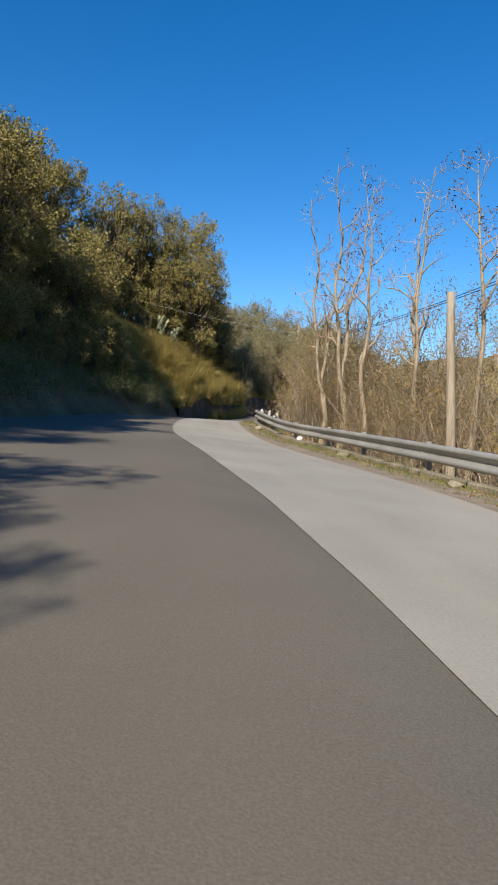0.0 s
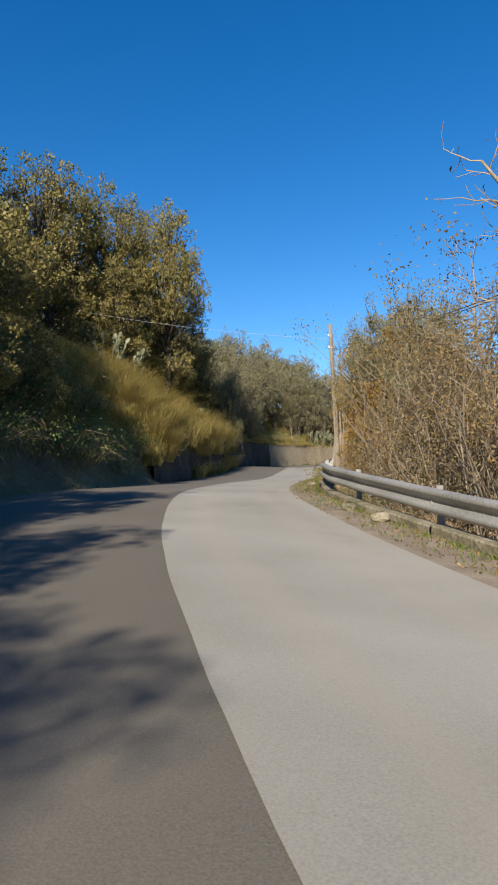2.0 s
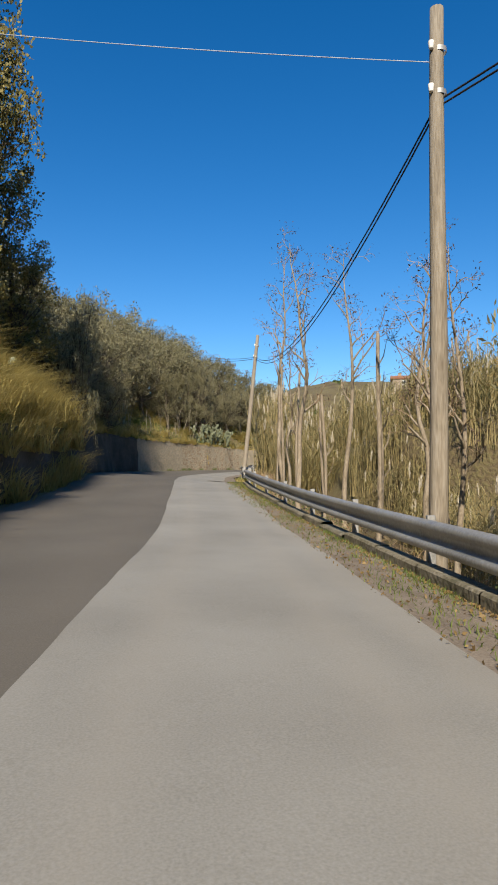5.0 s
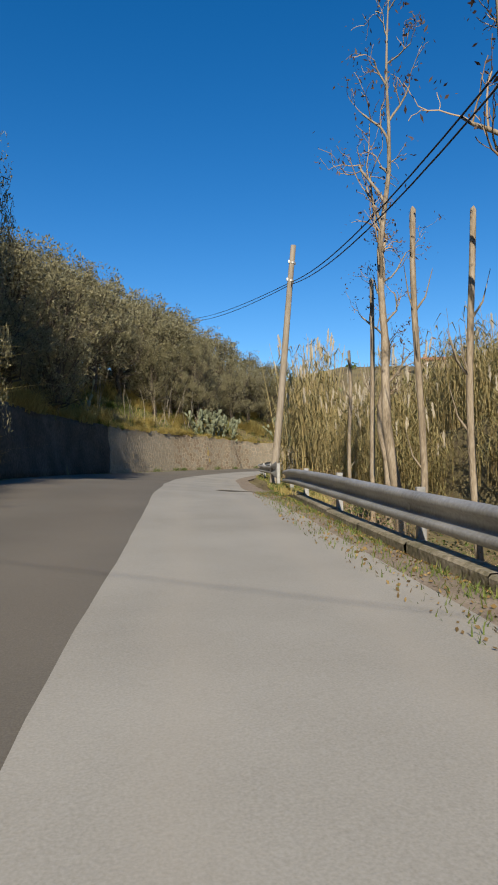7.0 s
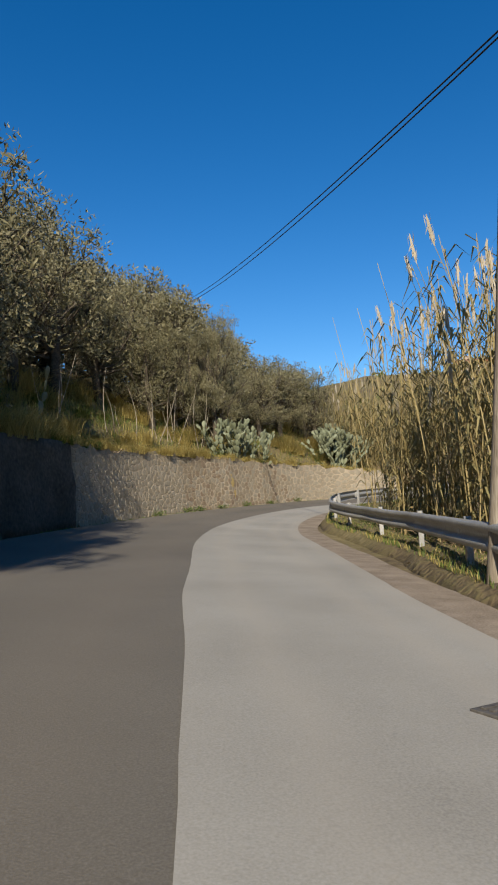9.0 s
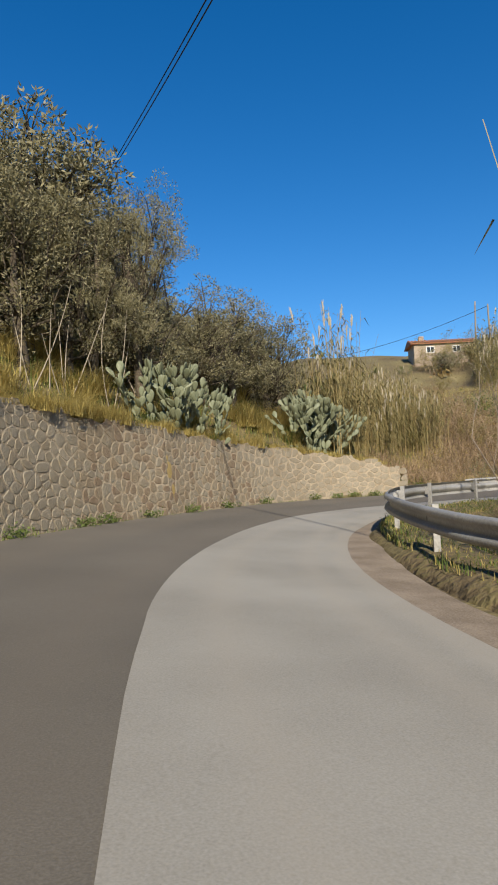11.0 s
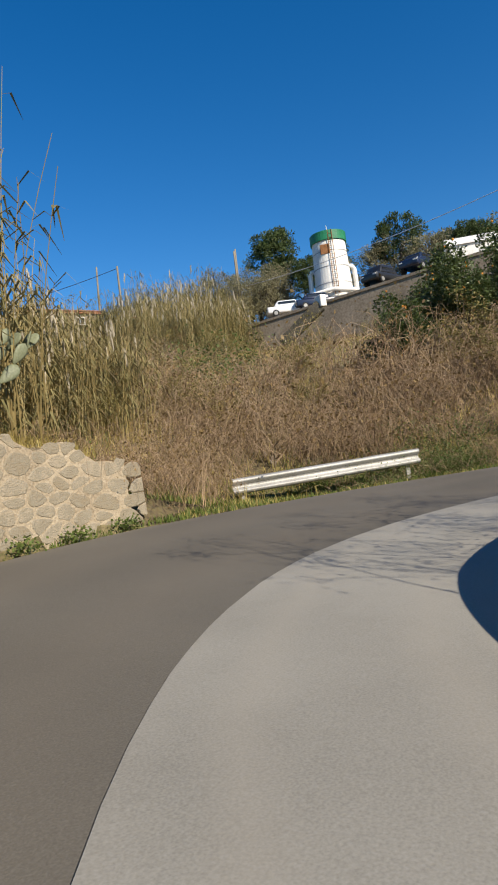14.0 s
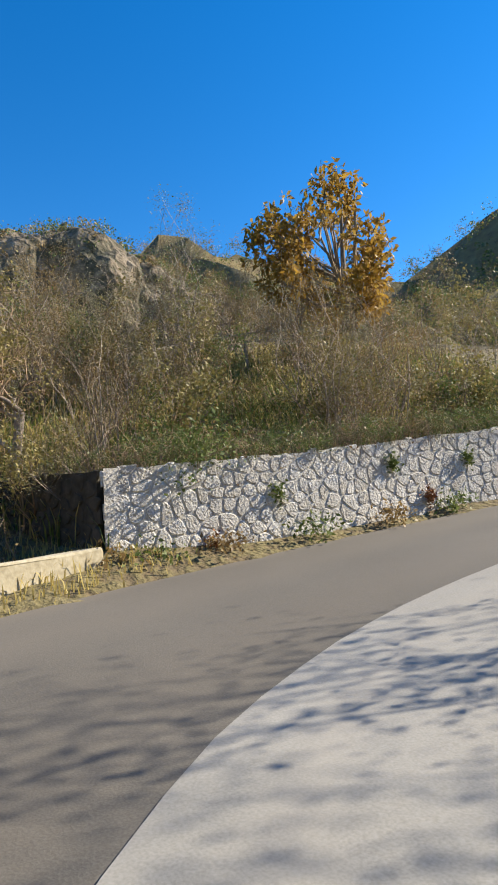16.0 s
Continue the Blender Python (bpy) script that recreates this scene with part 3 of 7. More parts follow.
def barrier(s0, s1, lat, height, spacing, name, label, flare_start=False, first=0.6):
    t = thing(name, label, "crash barrier", "crash barriers along the road")
    s = s0
    while s < s1 - 0.5:
        e = min(s + 4.0, s1)
        ss = np.linspace(s, e + 0.12, 11)
        v, f = sweep(ss, lat(ss), BEAM, height - 0.21)
        ob_of("rail_beam", mesh_of("rail_beam", v, f, M["steel"], True), t)
        s += 4.0
    for s in np.arange(s0 + first, s1, spacing):
        c = on_road(s, lat(s) + 0.14)
        x, y, z, tn = at_s(s)
        bm = box_bm(0.12, 0.075, height + 0.47, 0.008)
        part("post", bm, M["steel"], t, at=Matrix.Translation((c[0], c[1], c[2] + (height - 0.42) / 2 + 0.01)) @ Matrix.Rotation(math.atan2(tn[1], tn[0]) - math.pi / 2, 4, "Z"))
        c = on_road(s, lat(s) + 0.045)
        part("spacer", box_bm(0.13, 0.09, 0.26, 0.01), M["steel"], t, at=Matrix.Translation((c[0], c[1], c[2] + height - 0.21)) @ Matrix.Rotation(math.atan2(tn[1], tn[0]) - math.pi / 2, 4, "Z"))
    if flare_start:
        # a fish-tail end plate that opens upwards and downwards
        ss = np.linspace(s0 - 0.75, s0 + 0.02, 6)
        rings = []
        for k, q in enumerate(ss):
            o = 1 - k / 5
            rings.append(np.stack([on_road(q, lat(q) - 0.03 + a * (1 - 0.9 * o) + 0.06 * o, height - 0.21 + b * (1 + 0.5 * o)) for a, b in BEAM]))
        v = np.array(rings).reshape(-1, 3)
        n = len(BEAM)
        i, j = np.meshgrid(np.arange(5), np.arange(n), indexing="ij")
        f = np.stack([i * n + j, i * n + (j + 1) % n, (i + 1) * n + (j + 1) % n, (i + 1) * n + j], -1).reshape(-1, 4)
        ob_of("end_terminal", mesh_of("end_terminal", v, f, M["steel"], True), t, "pale fish-tail barrier end")
    return t


barrier(-10.0, 83.0, lambda s: KERB_R(s) + 0.16, 0.78, 4.0, "crash_barrier", "long galvanised steel crash barrier on the valley side of the road", first=0.2)
barrier(85.2, 150.0, lambda s: KERB_R(s) - 0.1, 1.0, 4.0, "crash_barrier", "galvanised steel crash barrier curving round the inside of the bend", True)

ss = np.arange(84.0, 150.0, 0.5)
v, f = sweep(ss, KERB_R(ss) + 0.05 * np.sin(ss * 1.7), [(-0.62, -0.06), (-0.42, 0.1), (-0.2, 0.2), (0.2, 0.27), (0.9, 0.24), (1.7, -0.05), (1.7, -0.6), (-0.6, -0.6)])
v[:, 2] += 0.03 * np.sin(v[:, 0] * 5.1) * np.sin(v[:, 1] * 4.3)
v[:, 2] -= 0.34 * np.clip((86.2 - np.repeat(ss, 8)) / 2.2, 0, 1)
ob_of("earth_bank", mesh_of("earth_bank", v, f, M["soil"], True), label="low bank of dry earth under the crash barrier", category="verge", kind="structure")

# ---------------------------------------------------------------- walls beside the road


def cut_wall(name, s0, s1, height, label, seed):
    """A rough retaining wall with thickness, its face lightly uneven."""
    ss = np.arange(s0, s1 + 0.01, 0.5)
    vv = np.linspace(0, 1, 9)
    r = np.random.default_rng(seed)
    front = []
    for v in vv:
        bulge = 0.05 * np.sin(ss * 1.3 + v * 4) + 0.06 * np.sin(ss * 0.37 + v * 2.1) + r.normal(size=len(ss)) * 0.02
        front.append(on_road(ss, WALL_L(ss) - 0.1 * v * height(ss) + bulge, v * height(ss) - 0.15 * (1 - v)))
    back = on_road(ss, WALL_L(ss) - 1.0, height(ss))
    foot = on_road(ss, WALL_L(ss) - 1.0, 0 * ss - 0.2)
    rows = np.array(front + [back, foot])
    k, n = rows.shape[:2]
    i, j = np.meshgrid(np.arange(k), np.arange(n - 1), indexing="ij")
    f = np.stack([i * n + j, ((i + 1) % k) * n + j, ((i + 1) % k) * n + j + 1, i * n + j + 1], -1).reshape(-1, 4)
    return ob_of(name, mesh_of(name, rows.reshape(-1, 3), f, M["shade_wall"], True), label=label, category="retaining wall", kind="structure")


H_CUT = table([(51, 1.1), (54, 2.0), (60, 2.4), (70, 2.5), (77, 2.6), (100, 2.9), (104, 2.9)])
# this wall's colour is darkened to hold the shade it stands in
cut_wall("wall_west", 51, 101.1, H_CUT, "weathered grey retaining wall below the overgrown bank, toned dark for its shade", 2)


def clip_poly(poly, p, q):
    """Keep the part of a polygon that is nearer to p than to q."""
    m, d = (p + q) / 2, q - p
    out = []
    side = [(v - m) @ d for v in poly]
    for i in range(len(poly)):
        a, b, sa, sb = poly[i], poly[(i + 1) % len(poly)], side[i], side[(i + 1) % len(poly)]
        if sa <= 0:
            out.append(a)
        if sa * sb < 0:
            out.append(a + (b - a) * (sa / (sa - sb)))
    return out


def rubble(u0, u1, top, cell, seed, fill=0.9):
    """Irregular stones that fill a strip from u0 to u1 under top(u): polygons in (u, v)."""
    r = np.random.default_rng(seed)
    cu, cv = cell
    nu, nv = int((u1 - u0) / cu) + 1, int(max(top(u) for u in np.linspace(u0, u1, 20)) / cv) + 2
    seeds = np.empty((nu + 2, nv + 2, 2))
    for i in range(nu + 2):
        for j in range(nv + 2):
            seeds[i, j] = (u0 + (i - 0.5 + 0.5 * (j % 2) + 0.85 * (r.random() - 0.5)) * cu, (j - 0.5 + 0.8 * (r.random() - 0.5)) * cv)
    drop = r.random((nu + 2, nv + 2)) < 0.14
    polys = []
    for i in range(nu + 2):
        for j in range(nv + 2):
            if drop[i, j]:
                continue
            p = seeds[i, j]
            if not (u0 - cu * 0.3 < p[0] < u1 + cu * 0.2) or p[1] > top(p[0]) + 0.02 or p[1] < -cv * 0.3:
                continue
            poly = [p + np.array(c) for c in ((-cu * 1.3, -cv * 1.3), (cu * 1.3, -cv * 1.3), (cu * 1.3, cv * 1.3), (-cu * 1.3, cv * 1.3))]
            for a in range(max(0, i - 2), min(nu + 2, i + 3)):
                for b in range(max(0, j - 2), min(nv + 2, j + 3)):
                    if (a, b) != (i, j) and not drop[a, b] and poly:
                        poly = clip_poly(poly, p, seeds[a, b])
            if len(poly) > 2:
                c = np.mean(poly, axis=0)
                gap = fill - 0.12 * r.random() ** 1.5
                ring = []
                for a in range(len(poly)):
                    q0, q1 = poly[a], poly[(a + 1) % len(poly)]
                    if np.hypot(*(q1 - q0)) < 0.05:
                        ring.append(c + ((q0 + q1) / 2 - c) * gap * (0.86 + 0.14 * r.random()))
                        continue
                    for f in (0.24, 0.76):  # cut corners, so that the stone is rounded
                        ring.append(c + (q0 + (q1 - q0) * f - c) * gap * (0.90 + 0.14 * r.random()))
                ring = [np.array((min(max(q[0], u0 - 0.03), u1 + 0.03), min(q[1], top(q[0]) + 0.03))) for q in ring]
                c = np.mean(ring, axis=0)
                polys.append((c, ring, r.random()))
    return polys


def stone_chunk(c, poly, h, put, proud):
    """One stone: a rim in the mortar, a rounded shoulder and a proud face."""
    n = len(poly)
    rim = [put(q[0], q[1], -0.004) for q in poly]
    e = [c + (q - c) * 0.86 for q in poly]
    face = [put(q[0], q[1], proud * (0.75 + 0.5 * h)) for q in e]
    mid = put(c[0], c[1], proud * (0.8 + 0.6 * h))
    v = rim + face + [mid]
    f = []
    for i in range(n):
        k = (i + 1) % n
        f += [(i, k, n + k), (i, n + k, n + i), (n + i, n + k, 2 * n)]
    return np.array(v), np.array(f)


def back_face(put, us, top, name, material, parent, thick, label=""):
    """The mortar body behind the stones, closed on top and at both ends."""
    vv = np.linspace(0, 1, 6)
    rows = [[put(u, v * top(u) - 0.1 * (1 - v), 0.0) for u in us] for v in vv]
    rows.append([put(u, top(u), -thick) for u in us])
    rows.append([put(u, -0.1, -thick) for u in us])
    rows = np.array(rows)
    k, n = rows.shape[:2]
    i, j = np.meshgrid(np.arange(k), np.arange(n - 1), indexing="ij")
    f = np.stack([i * n + j, i * n + j + 1, ((i + 1) % k) * n + j + 1, ((i + 1) % k) * n + j], -1).reshape(-1, 4).tolist()
    for col in (0, n - 1):
        for q in range(k // 2 - 1):
            f.append((q * n + col, (q + 1) * n + col, (k - 2 - q) * n + col, (k - 1 - q) * n + col))
    return ob_of(name, mesh_of(name, rows.reshape(-1, 3), np.array(f), material), parent, label)


H_STONE = table([(95, 2.9), (101, 2.9), (110, 2.75), (115, 2.55), (119, 2.3), (121.5, 2.0), (123.0, 1.65), (124.0, 1.25)])
_jag = np.random.default_rng(11).normal(size=400) * 0.09


def stone_top(u):
    return float(H_STONE(u)) + _jag[int((u - 95) * 3) % 400]


def put_stone(u, v, proud):
    return on_road(u, float(WALL_L(u)) - 0.07 * v + proud - 0.4 * min(max((101.2 - u) / 0.9, 0), 1), v)


stone_wall = thing("wall_north", "rubble stone retaining wall in warm brown mortar", "stone wall", kind="structure")
back_face(put_stone, np.arange(100.2, 124.1, 0.4), stone_top, "mortar", M["mortar"], stone_wall, 1.0)
STONES_NORTH = rubble(100.4, 124.0, stone_top, (0.285, 0.225), 21, 0.98)

# the pale wall past the bend
W2 = np.array([(38.4, 109.3), (34.7, 108.4), (34.35, 106.3), (33.95, 102.4), (33.1, 97.5), (31.4, 92)])
_w2s = np.r_[0, np.cumsum(np.linalg.norm(np.diff(W2, axis=0), axis=1))]
W2_CORNER = float(_w2s[1])
_jag2 = np.random.default_rng(12).normal(size=300) * 0.015


def put_pale(u, v, proud):
    x, y = np.interp(u, _w2s, W2[:, 0]), np.interp(u, _w2s, W2[:, 1])
    k = int(np.clip(np.searchsorted(_w2s, u) - 1, 0, len(W2) - 2))
    d = unit(W2[k + 1] - W2[k])
    nrm = np.array([d[1], -d[0]])
    q = np.array([x, y]) + nrm * (proud - 0.05 * v)
    return np.array([q[0], q[1], PALE_BASE(u) + v])


PALE_BASE = table([(0, 6.1), (W2_CORNER, 5.88), (W2_CORNER + 2.6, 5.96), (W2_CORNER + 6.6, 6.2), (W2_CORNER + 12, 6.5), (W2_CORNER + 18, 6.85)])


def pale_top(u):
    return 1.32 + _jag2[int(u * 4) % 300]


pale_wall = thing("wall_east", "pale grey rubble stone retaining wall with plants along its top", "stone wall", kind="structure")
back_face(put_pale, np.arange(W2_CORNER, W2_CORNER + 17, 0.35), pale_top, "mortar", M["mortar_pale"], pale_wall, 0.5)
# the return's shade is painted in: dark tone instead of pale mortar
back_face(put_pale, np.arange(0.05, W2_CORNER - 0.02, 0.4), pale_top, "mortar", M["shade_wall"], pale_wall, 0.5, "side of the wall toned dark for its shade")
STONES_EAST = rubble(W2_CORNER + 0.05, W2_CORNER + 16.5, pale_top, (0.235, 0.185), 22, 1.02)
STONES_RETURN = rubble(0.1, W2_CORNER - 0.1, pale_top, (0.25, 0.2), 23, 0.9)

# low concrete block wall between the short barrier and the pale wall
BL = [np.array((33.95, 111.75)), np.array((34.62, 108.55))]
d = BL[1] - BL[0]
ln = float(np.linalg.norm(d))
c = (BL[0] + BL[1]) / 2
bm = box_bm(ln, 0.38, 0.85, 0.03, segs=2)
bmesh.ops.subdivide_edges(bm, edges=[e for e in bm.edges if e.calc_length() > 0.7], cuts=6)
for v in bm.verts:
    v.co += noise.noise_vector(v.co * 2.3) * 0.015
me = bpy.data.meshes.new("low_wall")
bm.to_mesh(me)
bm.free()
me.materials.append(M["block"])
ob_of("low_wall", me, label="low weathered concrete block wall at the road's edge", category="low wall",
      at=Matrix.Translation((c[0], c[1], 5.68 + 0.05)) @ Matrix.Rotation(math.atan2(d[1], d[0]), 4, "Z") @ Matrix.Rotation(-0.035, 4, "Y"))

# short straight barrier on the outside of the bend
A3, B3 = np.array((30.75, 118.4, 6.05)), np.array((34.44, 114.52, 6.25))
short = thing("crash_barrier", "short straight piece of galvanised crash barrier before a brushy slope", "crash barrier", "crash barriers along the road")
d3 = unit(B3 - A3)
n3 = np.array([d3[1], -d3[0], 0])
n3 = -n3 if n3[0] > 0 else n3
rows = []
for q in np.linspace(0, 1, 5):
    p = A3 + (B3 - A3) * q
    rows.append([p + n3 * (-a) + np.array([0, 0, b - 0.21]) for a, b in BEAM])
rows = np.array(rows)
n = len(BEAM)
i, j = np.meshgrid(np.arange(4), np.arange(n), indexing="ij")
f = np.stack([i * n + j, i * n + (j + 1) % n, (i + 1) * n + (j + 1) % n, (i + 1) * n + j], -1).reshape(-1, 4)
ob_of("rail_beam", mesh_of("rail_beam", rows.reshape(-1, 3), f, M["steel"], True), short)
for q in (0.05, 0.94):
    p = A3 + (B3 - A3) * q - n3 * 0.09
    zg = ground_z(p[0], p[1]) - 0.3
    part("post", box_bm(0.07, 0.12, p[2] - 0.02 - zg, 0.008), M["steel"], short, at=Matrix.Translation((p[0], p[1], (p[2] + zg) / 2)) @ Matrix.Rotation(math.atan2(n3[1], n3[0]), 4, "Z"))

# ---------------------------------------------------------------- plants: shapes


def lobes(rng, centres, radii, n, shell=0.55):
    """Points in a set of soft lobes, denser towards their skins."""
    c, r = np.asarray(centres, float), np.asarray(radii, float)
    w = r.prod(1) ** (1 / 1.5)
    k = rng.choice(len(c), n, p=w / w.sum())
    d = rng.normal(size=(n, 3))
    d /= np.linalg.norm(d, axis=1, keepdims=True)
    rad = (shell + (1 - shell) * rng.random((n, 1))) * (1 + 0.12 * rng.normal(size=(n, 1)))
    return c[k] + d * rad * r[k]


def clumped(rng, tips, n, spread):
    t = np.asarray(tips)
    k = rng.integers(0, len(t), n)
    return t[k] + rng.normal(size=(n, 3)) * spread


def ball_points(rng, n, inner=0.0):
    d = rng.normal(size=(n, 3))
    d /= np.linalg.norm(d, axis=1, keepdims=True)
    return d * (inner + (1 - inner) * rng.random((n, 1)) ** 0.5)


def sprays(rng, centres, size, n, length, width, up=0.25):
    """Leafy sprays: leaves that point out of many small tufts, and upwards."""
    c = np.asarray(centres, float)
    k = rng.integers(0, len(c), n)
    d = rng.normal(size=(n, 3))
    d /= np.linalg.norm(d, axis=1, keepdims=True)
    rad = np.asarray(size)[k][:, None] * (0.35 + 0.65 * rng.random((n, 1)) ** 0.6)
    p = c[k] + d * rad * np.array([[1, 1, 0.9]])
    way = d * 0.7 + rng.normal(size=(n, 3)) * 0.6 + np.array([[0, 0, up]])
    way /= np.linalg.norm(way, axis=1, keepdims=True)
    s = np.cross(way, rng.normal(size=(n, 3)))
    s /= np.linalg.norm(s, axis=1, keepdims=True) + 1e-9
    f = 0.7 + 0.6 * rng.random((n, 1))
    a, b = way * length * f, s * width * f
    v = np.stack([p, p + a * 0.45 + b * 0.5, p + a, p + a * 0.45 - b * 0.5], 1).reshape(-1, 3)
    return v, np.arange(4 * n).reshape(-1, 4)


def puff_tree(r, name, centre, radii, puffs, size, n, leaf, wide, material, bark, trunk_r, inner=0.4, up=0.3, floor=0.6, stems=1, tufts=11):
    """A broad-leaved tree: limbs that run from the trunk to puffs of foliage, each puff made of many small leafy tufts."""
    centre, radii = np.array(centre, float), np.array(radii, float)
    big = centre + ball_points(r, puffs, inner) * radii
    big = big[big[:, 2] > floor]
    rb = size * (0.7 + 0.6 * r.random(len(big)))
    limbs = []
    fork = max(centre[2] - radii[2] * 0.75, 0.5)
    for k in range(stems):
        a = 6.28 * (k + r.random() * 0.5) / stems
        o = np.array([math.cos(a), math.sin(a), 0]) * trunk_r * 1.3 * (stems > 1)
        z = np.linspace(-0.5, centre[2] + radii[2] * 0.55, 8)
        p = np.stack([o[0] * (1 + 0.5 * np.maximum(z, 0)) + 0.12 * np.sin(z * 1.1 + a), o[1] * (1 + 0.5 * np.maximum(z, 0)) + 0.12 * np.cos(z * 0.9 + a), z], 1)
        limbs.append((p, trunk_r * np.linspace(1.1, 0.25, 8), 2))
    for c, q in zip(big, rb):
        z0 = fork + (c[2] - fork) * (0.15 + 0.4 * r.random()) - 0.2
        p0 = np.array([0.12 * math.sin(z0 * 1.1), 0.12 * math.cos(z0 * 0.9), min(max(z0, 0.3), centre[2])])
        mid = (p0 + c) / 2 + np.array([0, 0, -0.1]) + r.normal(size=3) * 0.15
        limbs.append((np.array([p0, mid, c]), trunk_r * np.array([0.34, 0.18, 0.05]), 1))
        for _ in range(3):
            e = c + ball_points(r, 1, 0.8)[0] * q * 0.9
            limbs.append((np.array([mid * 0.3 + c * 0.7, (c + e) / 2 + r.normal(size=3) * 0.06, e]), trunk_r * np.array([0.12, 0.07, 0.02]), 0))
    w = rb ** 2
    k = r.choice(len(big), len(big) * tufts, p=w / w.sum())
    c = big[k] + ball_points(r, len(k), 0.55) * rb[k][:, None] * np.array([[1, 1, 0.85]])
    c = c[c[:, 2] > floor * 0.6]
    crown = sprays(r, c, size * (0.22 + 0.24 * r.random(len(c))), n, leaf, wide, up)
    return [("trunk", limb_mesh(name + "_trunk", limbs, M[bark], min_r=0.008), ""), ("crown", mesh_of(name + "_crown", *crown, M[material]), "")]


def olive_shape(seed, n=13000, leaf=0.085, wide=0.026):
    """A broad olive: gnarled trunk under a crown of many silvery tufts."""
    r = np.random.default_rng(seed)
    return puff_tree(r, "olive", (0, 0, 2.25), (1.4, 1.4, 1.7), 46, 0.5, n, leaf, wide, "olive", "bark_dark", 0.13, 0.3, 0.4, 0.35, 2, 9)


def oak_shape(seed, n=17000, leaf="oak", size=0.13, low=False):
    r = np.random.default_rng(seed)
    if low:
        return puff_tree(r, "oak", (0, 0, 1.9), (1.9, 1.9, 1.5), 26, 0.62, n, size, size * 0.6, leaf, "bark_dark", 0.13, 0.45, 0.2, 0.2, 2)
    return puff_tree(r, "oak", (0, 0, 4.7), (2.1, 2.1, 3.7), 54, 0.78, n, size, size * 0.6, leaf, "bark_dark", 0.2, 0.45, 0.15, 0.7, 1, 11)


def walnut_shape(seed, n=6500, tall=2.7):
    """A small spreading tree in autumn, thin enough to show its limbs."""
    r = np.random.default_rng(seed)
    return puff_tree(r, "walnut", (0, 0, tall), (1.9, 1.9, tall * 0.55), 30, 0.5, n, 0.15, 0.075, "yellow_leaf", "bark_pale", 0.12, 0.5, -0.3, 0.9, 3, 9)


def thicket_shape(seed, leaf, height=5.5, stems=9, n=1700, size=0.16, bark="twig_grey", spread=1.0):
    """A many-stemmed tall shrub with thin foliage."""
    r = np.random.default_rng(seed)
    limbs, tips = [], []
    for _ in range(stems):
        a = r.random() * 6.28
        rad = spread * 0.5 * math.sqrt(r.random())
        grow(r, (rad * math.cos(a), rad * math.sin(a), -0.3), (0.35 * spread * math.cos(a), 0.35 * spread * math.sin(a), 1), height * (0.4 + 0.25 * r.random()), 0.03, 2, limbs, 0.55, 3, 0.14, 0.2, 0.6, tips, 3)
    t = np.array(tips)
    pts = np.vstack([clumped(r, tips, int(n * 0.6), 0.28), lobes(r, t[r.choice(len(t), 30)], np.full((30, 3), 0.45), n - int(n * 0.6), 0.3)])
    pts = pts[pts[:, 2] > 0.1]
    return [("brushwood", limb_mesh("thicket_stems", limbs, M[bark], min_r=0.007), ""), ("foliage", mesh_of("thicket_leaves", *leaves(r, pts, size, size * 0.55), M[leaf]), "")]


def bare_shape(seed, height=11.0, pods=350, leaders=1, bark="bark_pale", radius=0.12, low=0.42, reach=1.7):
    """A tall leafless tree: one or two winding leaders, side limbs that rise and fork, fine twigs, hanging seed pods."""
    r = np.random.default_rng(seed)
    thick, fine, tips = [], [], []
    z = np.linspace(-0.5, height, 15)
    for k in range(leaders):
        a = 6.28 * k / leaders + r.random()
        out = np.maximum(z - height * 0.3, 0) * (0.16 if leaders > 1 else 0.03)
        p = np.stack([out * math.cos(a) + 0.16 * np.sin(z * 0.8 + seed) + 0.1 * np.sin(z * 1.9 + k), out * math.sin(a) + 0.16 * np.cos(z * 0.7 + seed), z], 1)
        thick.append((p, radius * np.linspace(1.1, 0.1, 15), 1))
        tips.append(p[-1])
        for u in np.linspace(low, 0.97, 11):
            c = np.array([np.interp(u * height, z, p[:, j]) for j in range(3)])
            b = r.random() * 6.28
            way = np.array([math.cos(b), math.sin(b), 0.8 + 0.6 * r.random()])
            long = reach * (1.25 - 0.75 * u) * (0.6 + 0.7 * r.random())
            limbs = []
            grow(r, c, way, long, radius * (1.12 - u) * 0.5 + 0.008, 2, limbs, 0.75, 3, 0.2, 0.12, 0.62, tips, 4, 0.6)
            thick += [l for l in limbs if l[2] == 2]
            fine += [l for l in limbs if l[2] < 2]
    out = [("trunk", limb_mesh("bare_trunk", thick, M[bark]), ""), ("branch_mass", limb_mesh("bare_limbs", fine, M["twig"], min_r=0.007), "")]
    if pods:
        out.append(("seed_mass", mesh_of("seed_pods", *leaves(r, clumped(r, tips, pods, 0.12), 0.09, 0.035, 0.6), M["pod"]), ""))
    return out


def spread_shape(seed):
    """A small leafless orchard tree: short trunk, wide crown of fine twigs."""
    r = np.random.default_rng(seed)
    limbs = []
    grow(r, (0, 0, -0.4), (0.05, 0.02, 1), 1.7, 0.13, 5, limbs, 0.9, 3, 0.1, 0.06, 0.72, None, 4)
    return [("trunk", limb_mesh("orchard_trunk", [l for l in limbs if l[2] > 3], M["twig_grey"]), ""), ("branch_mass", limb_mesh("orchard_limbs", [l for l in limbs if l[2] <= 3], M["twig"], min_r=0.005), "")]


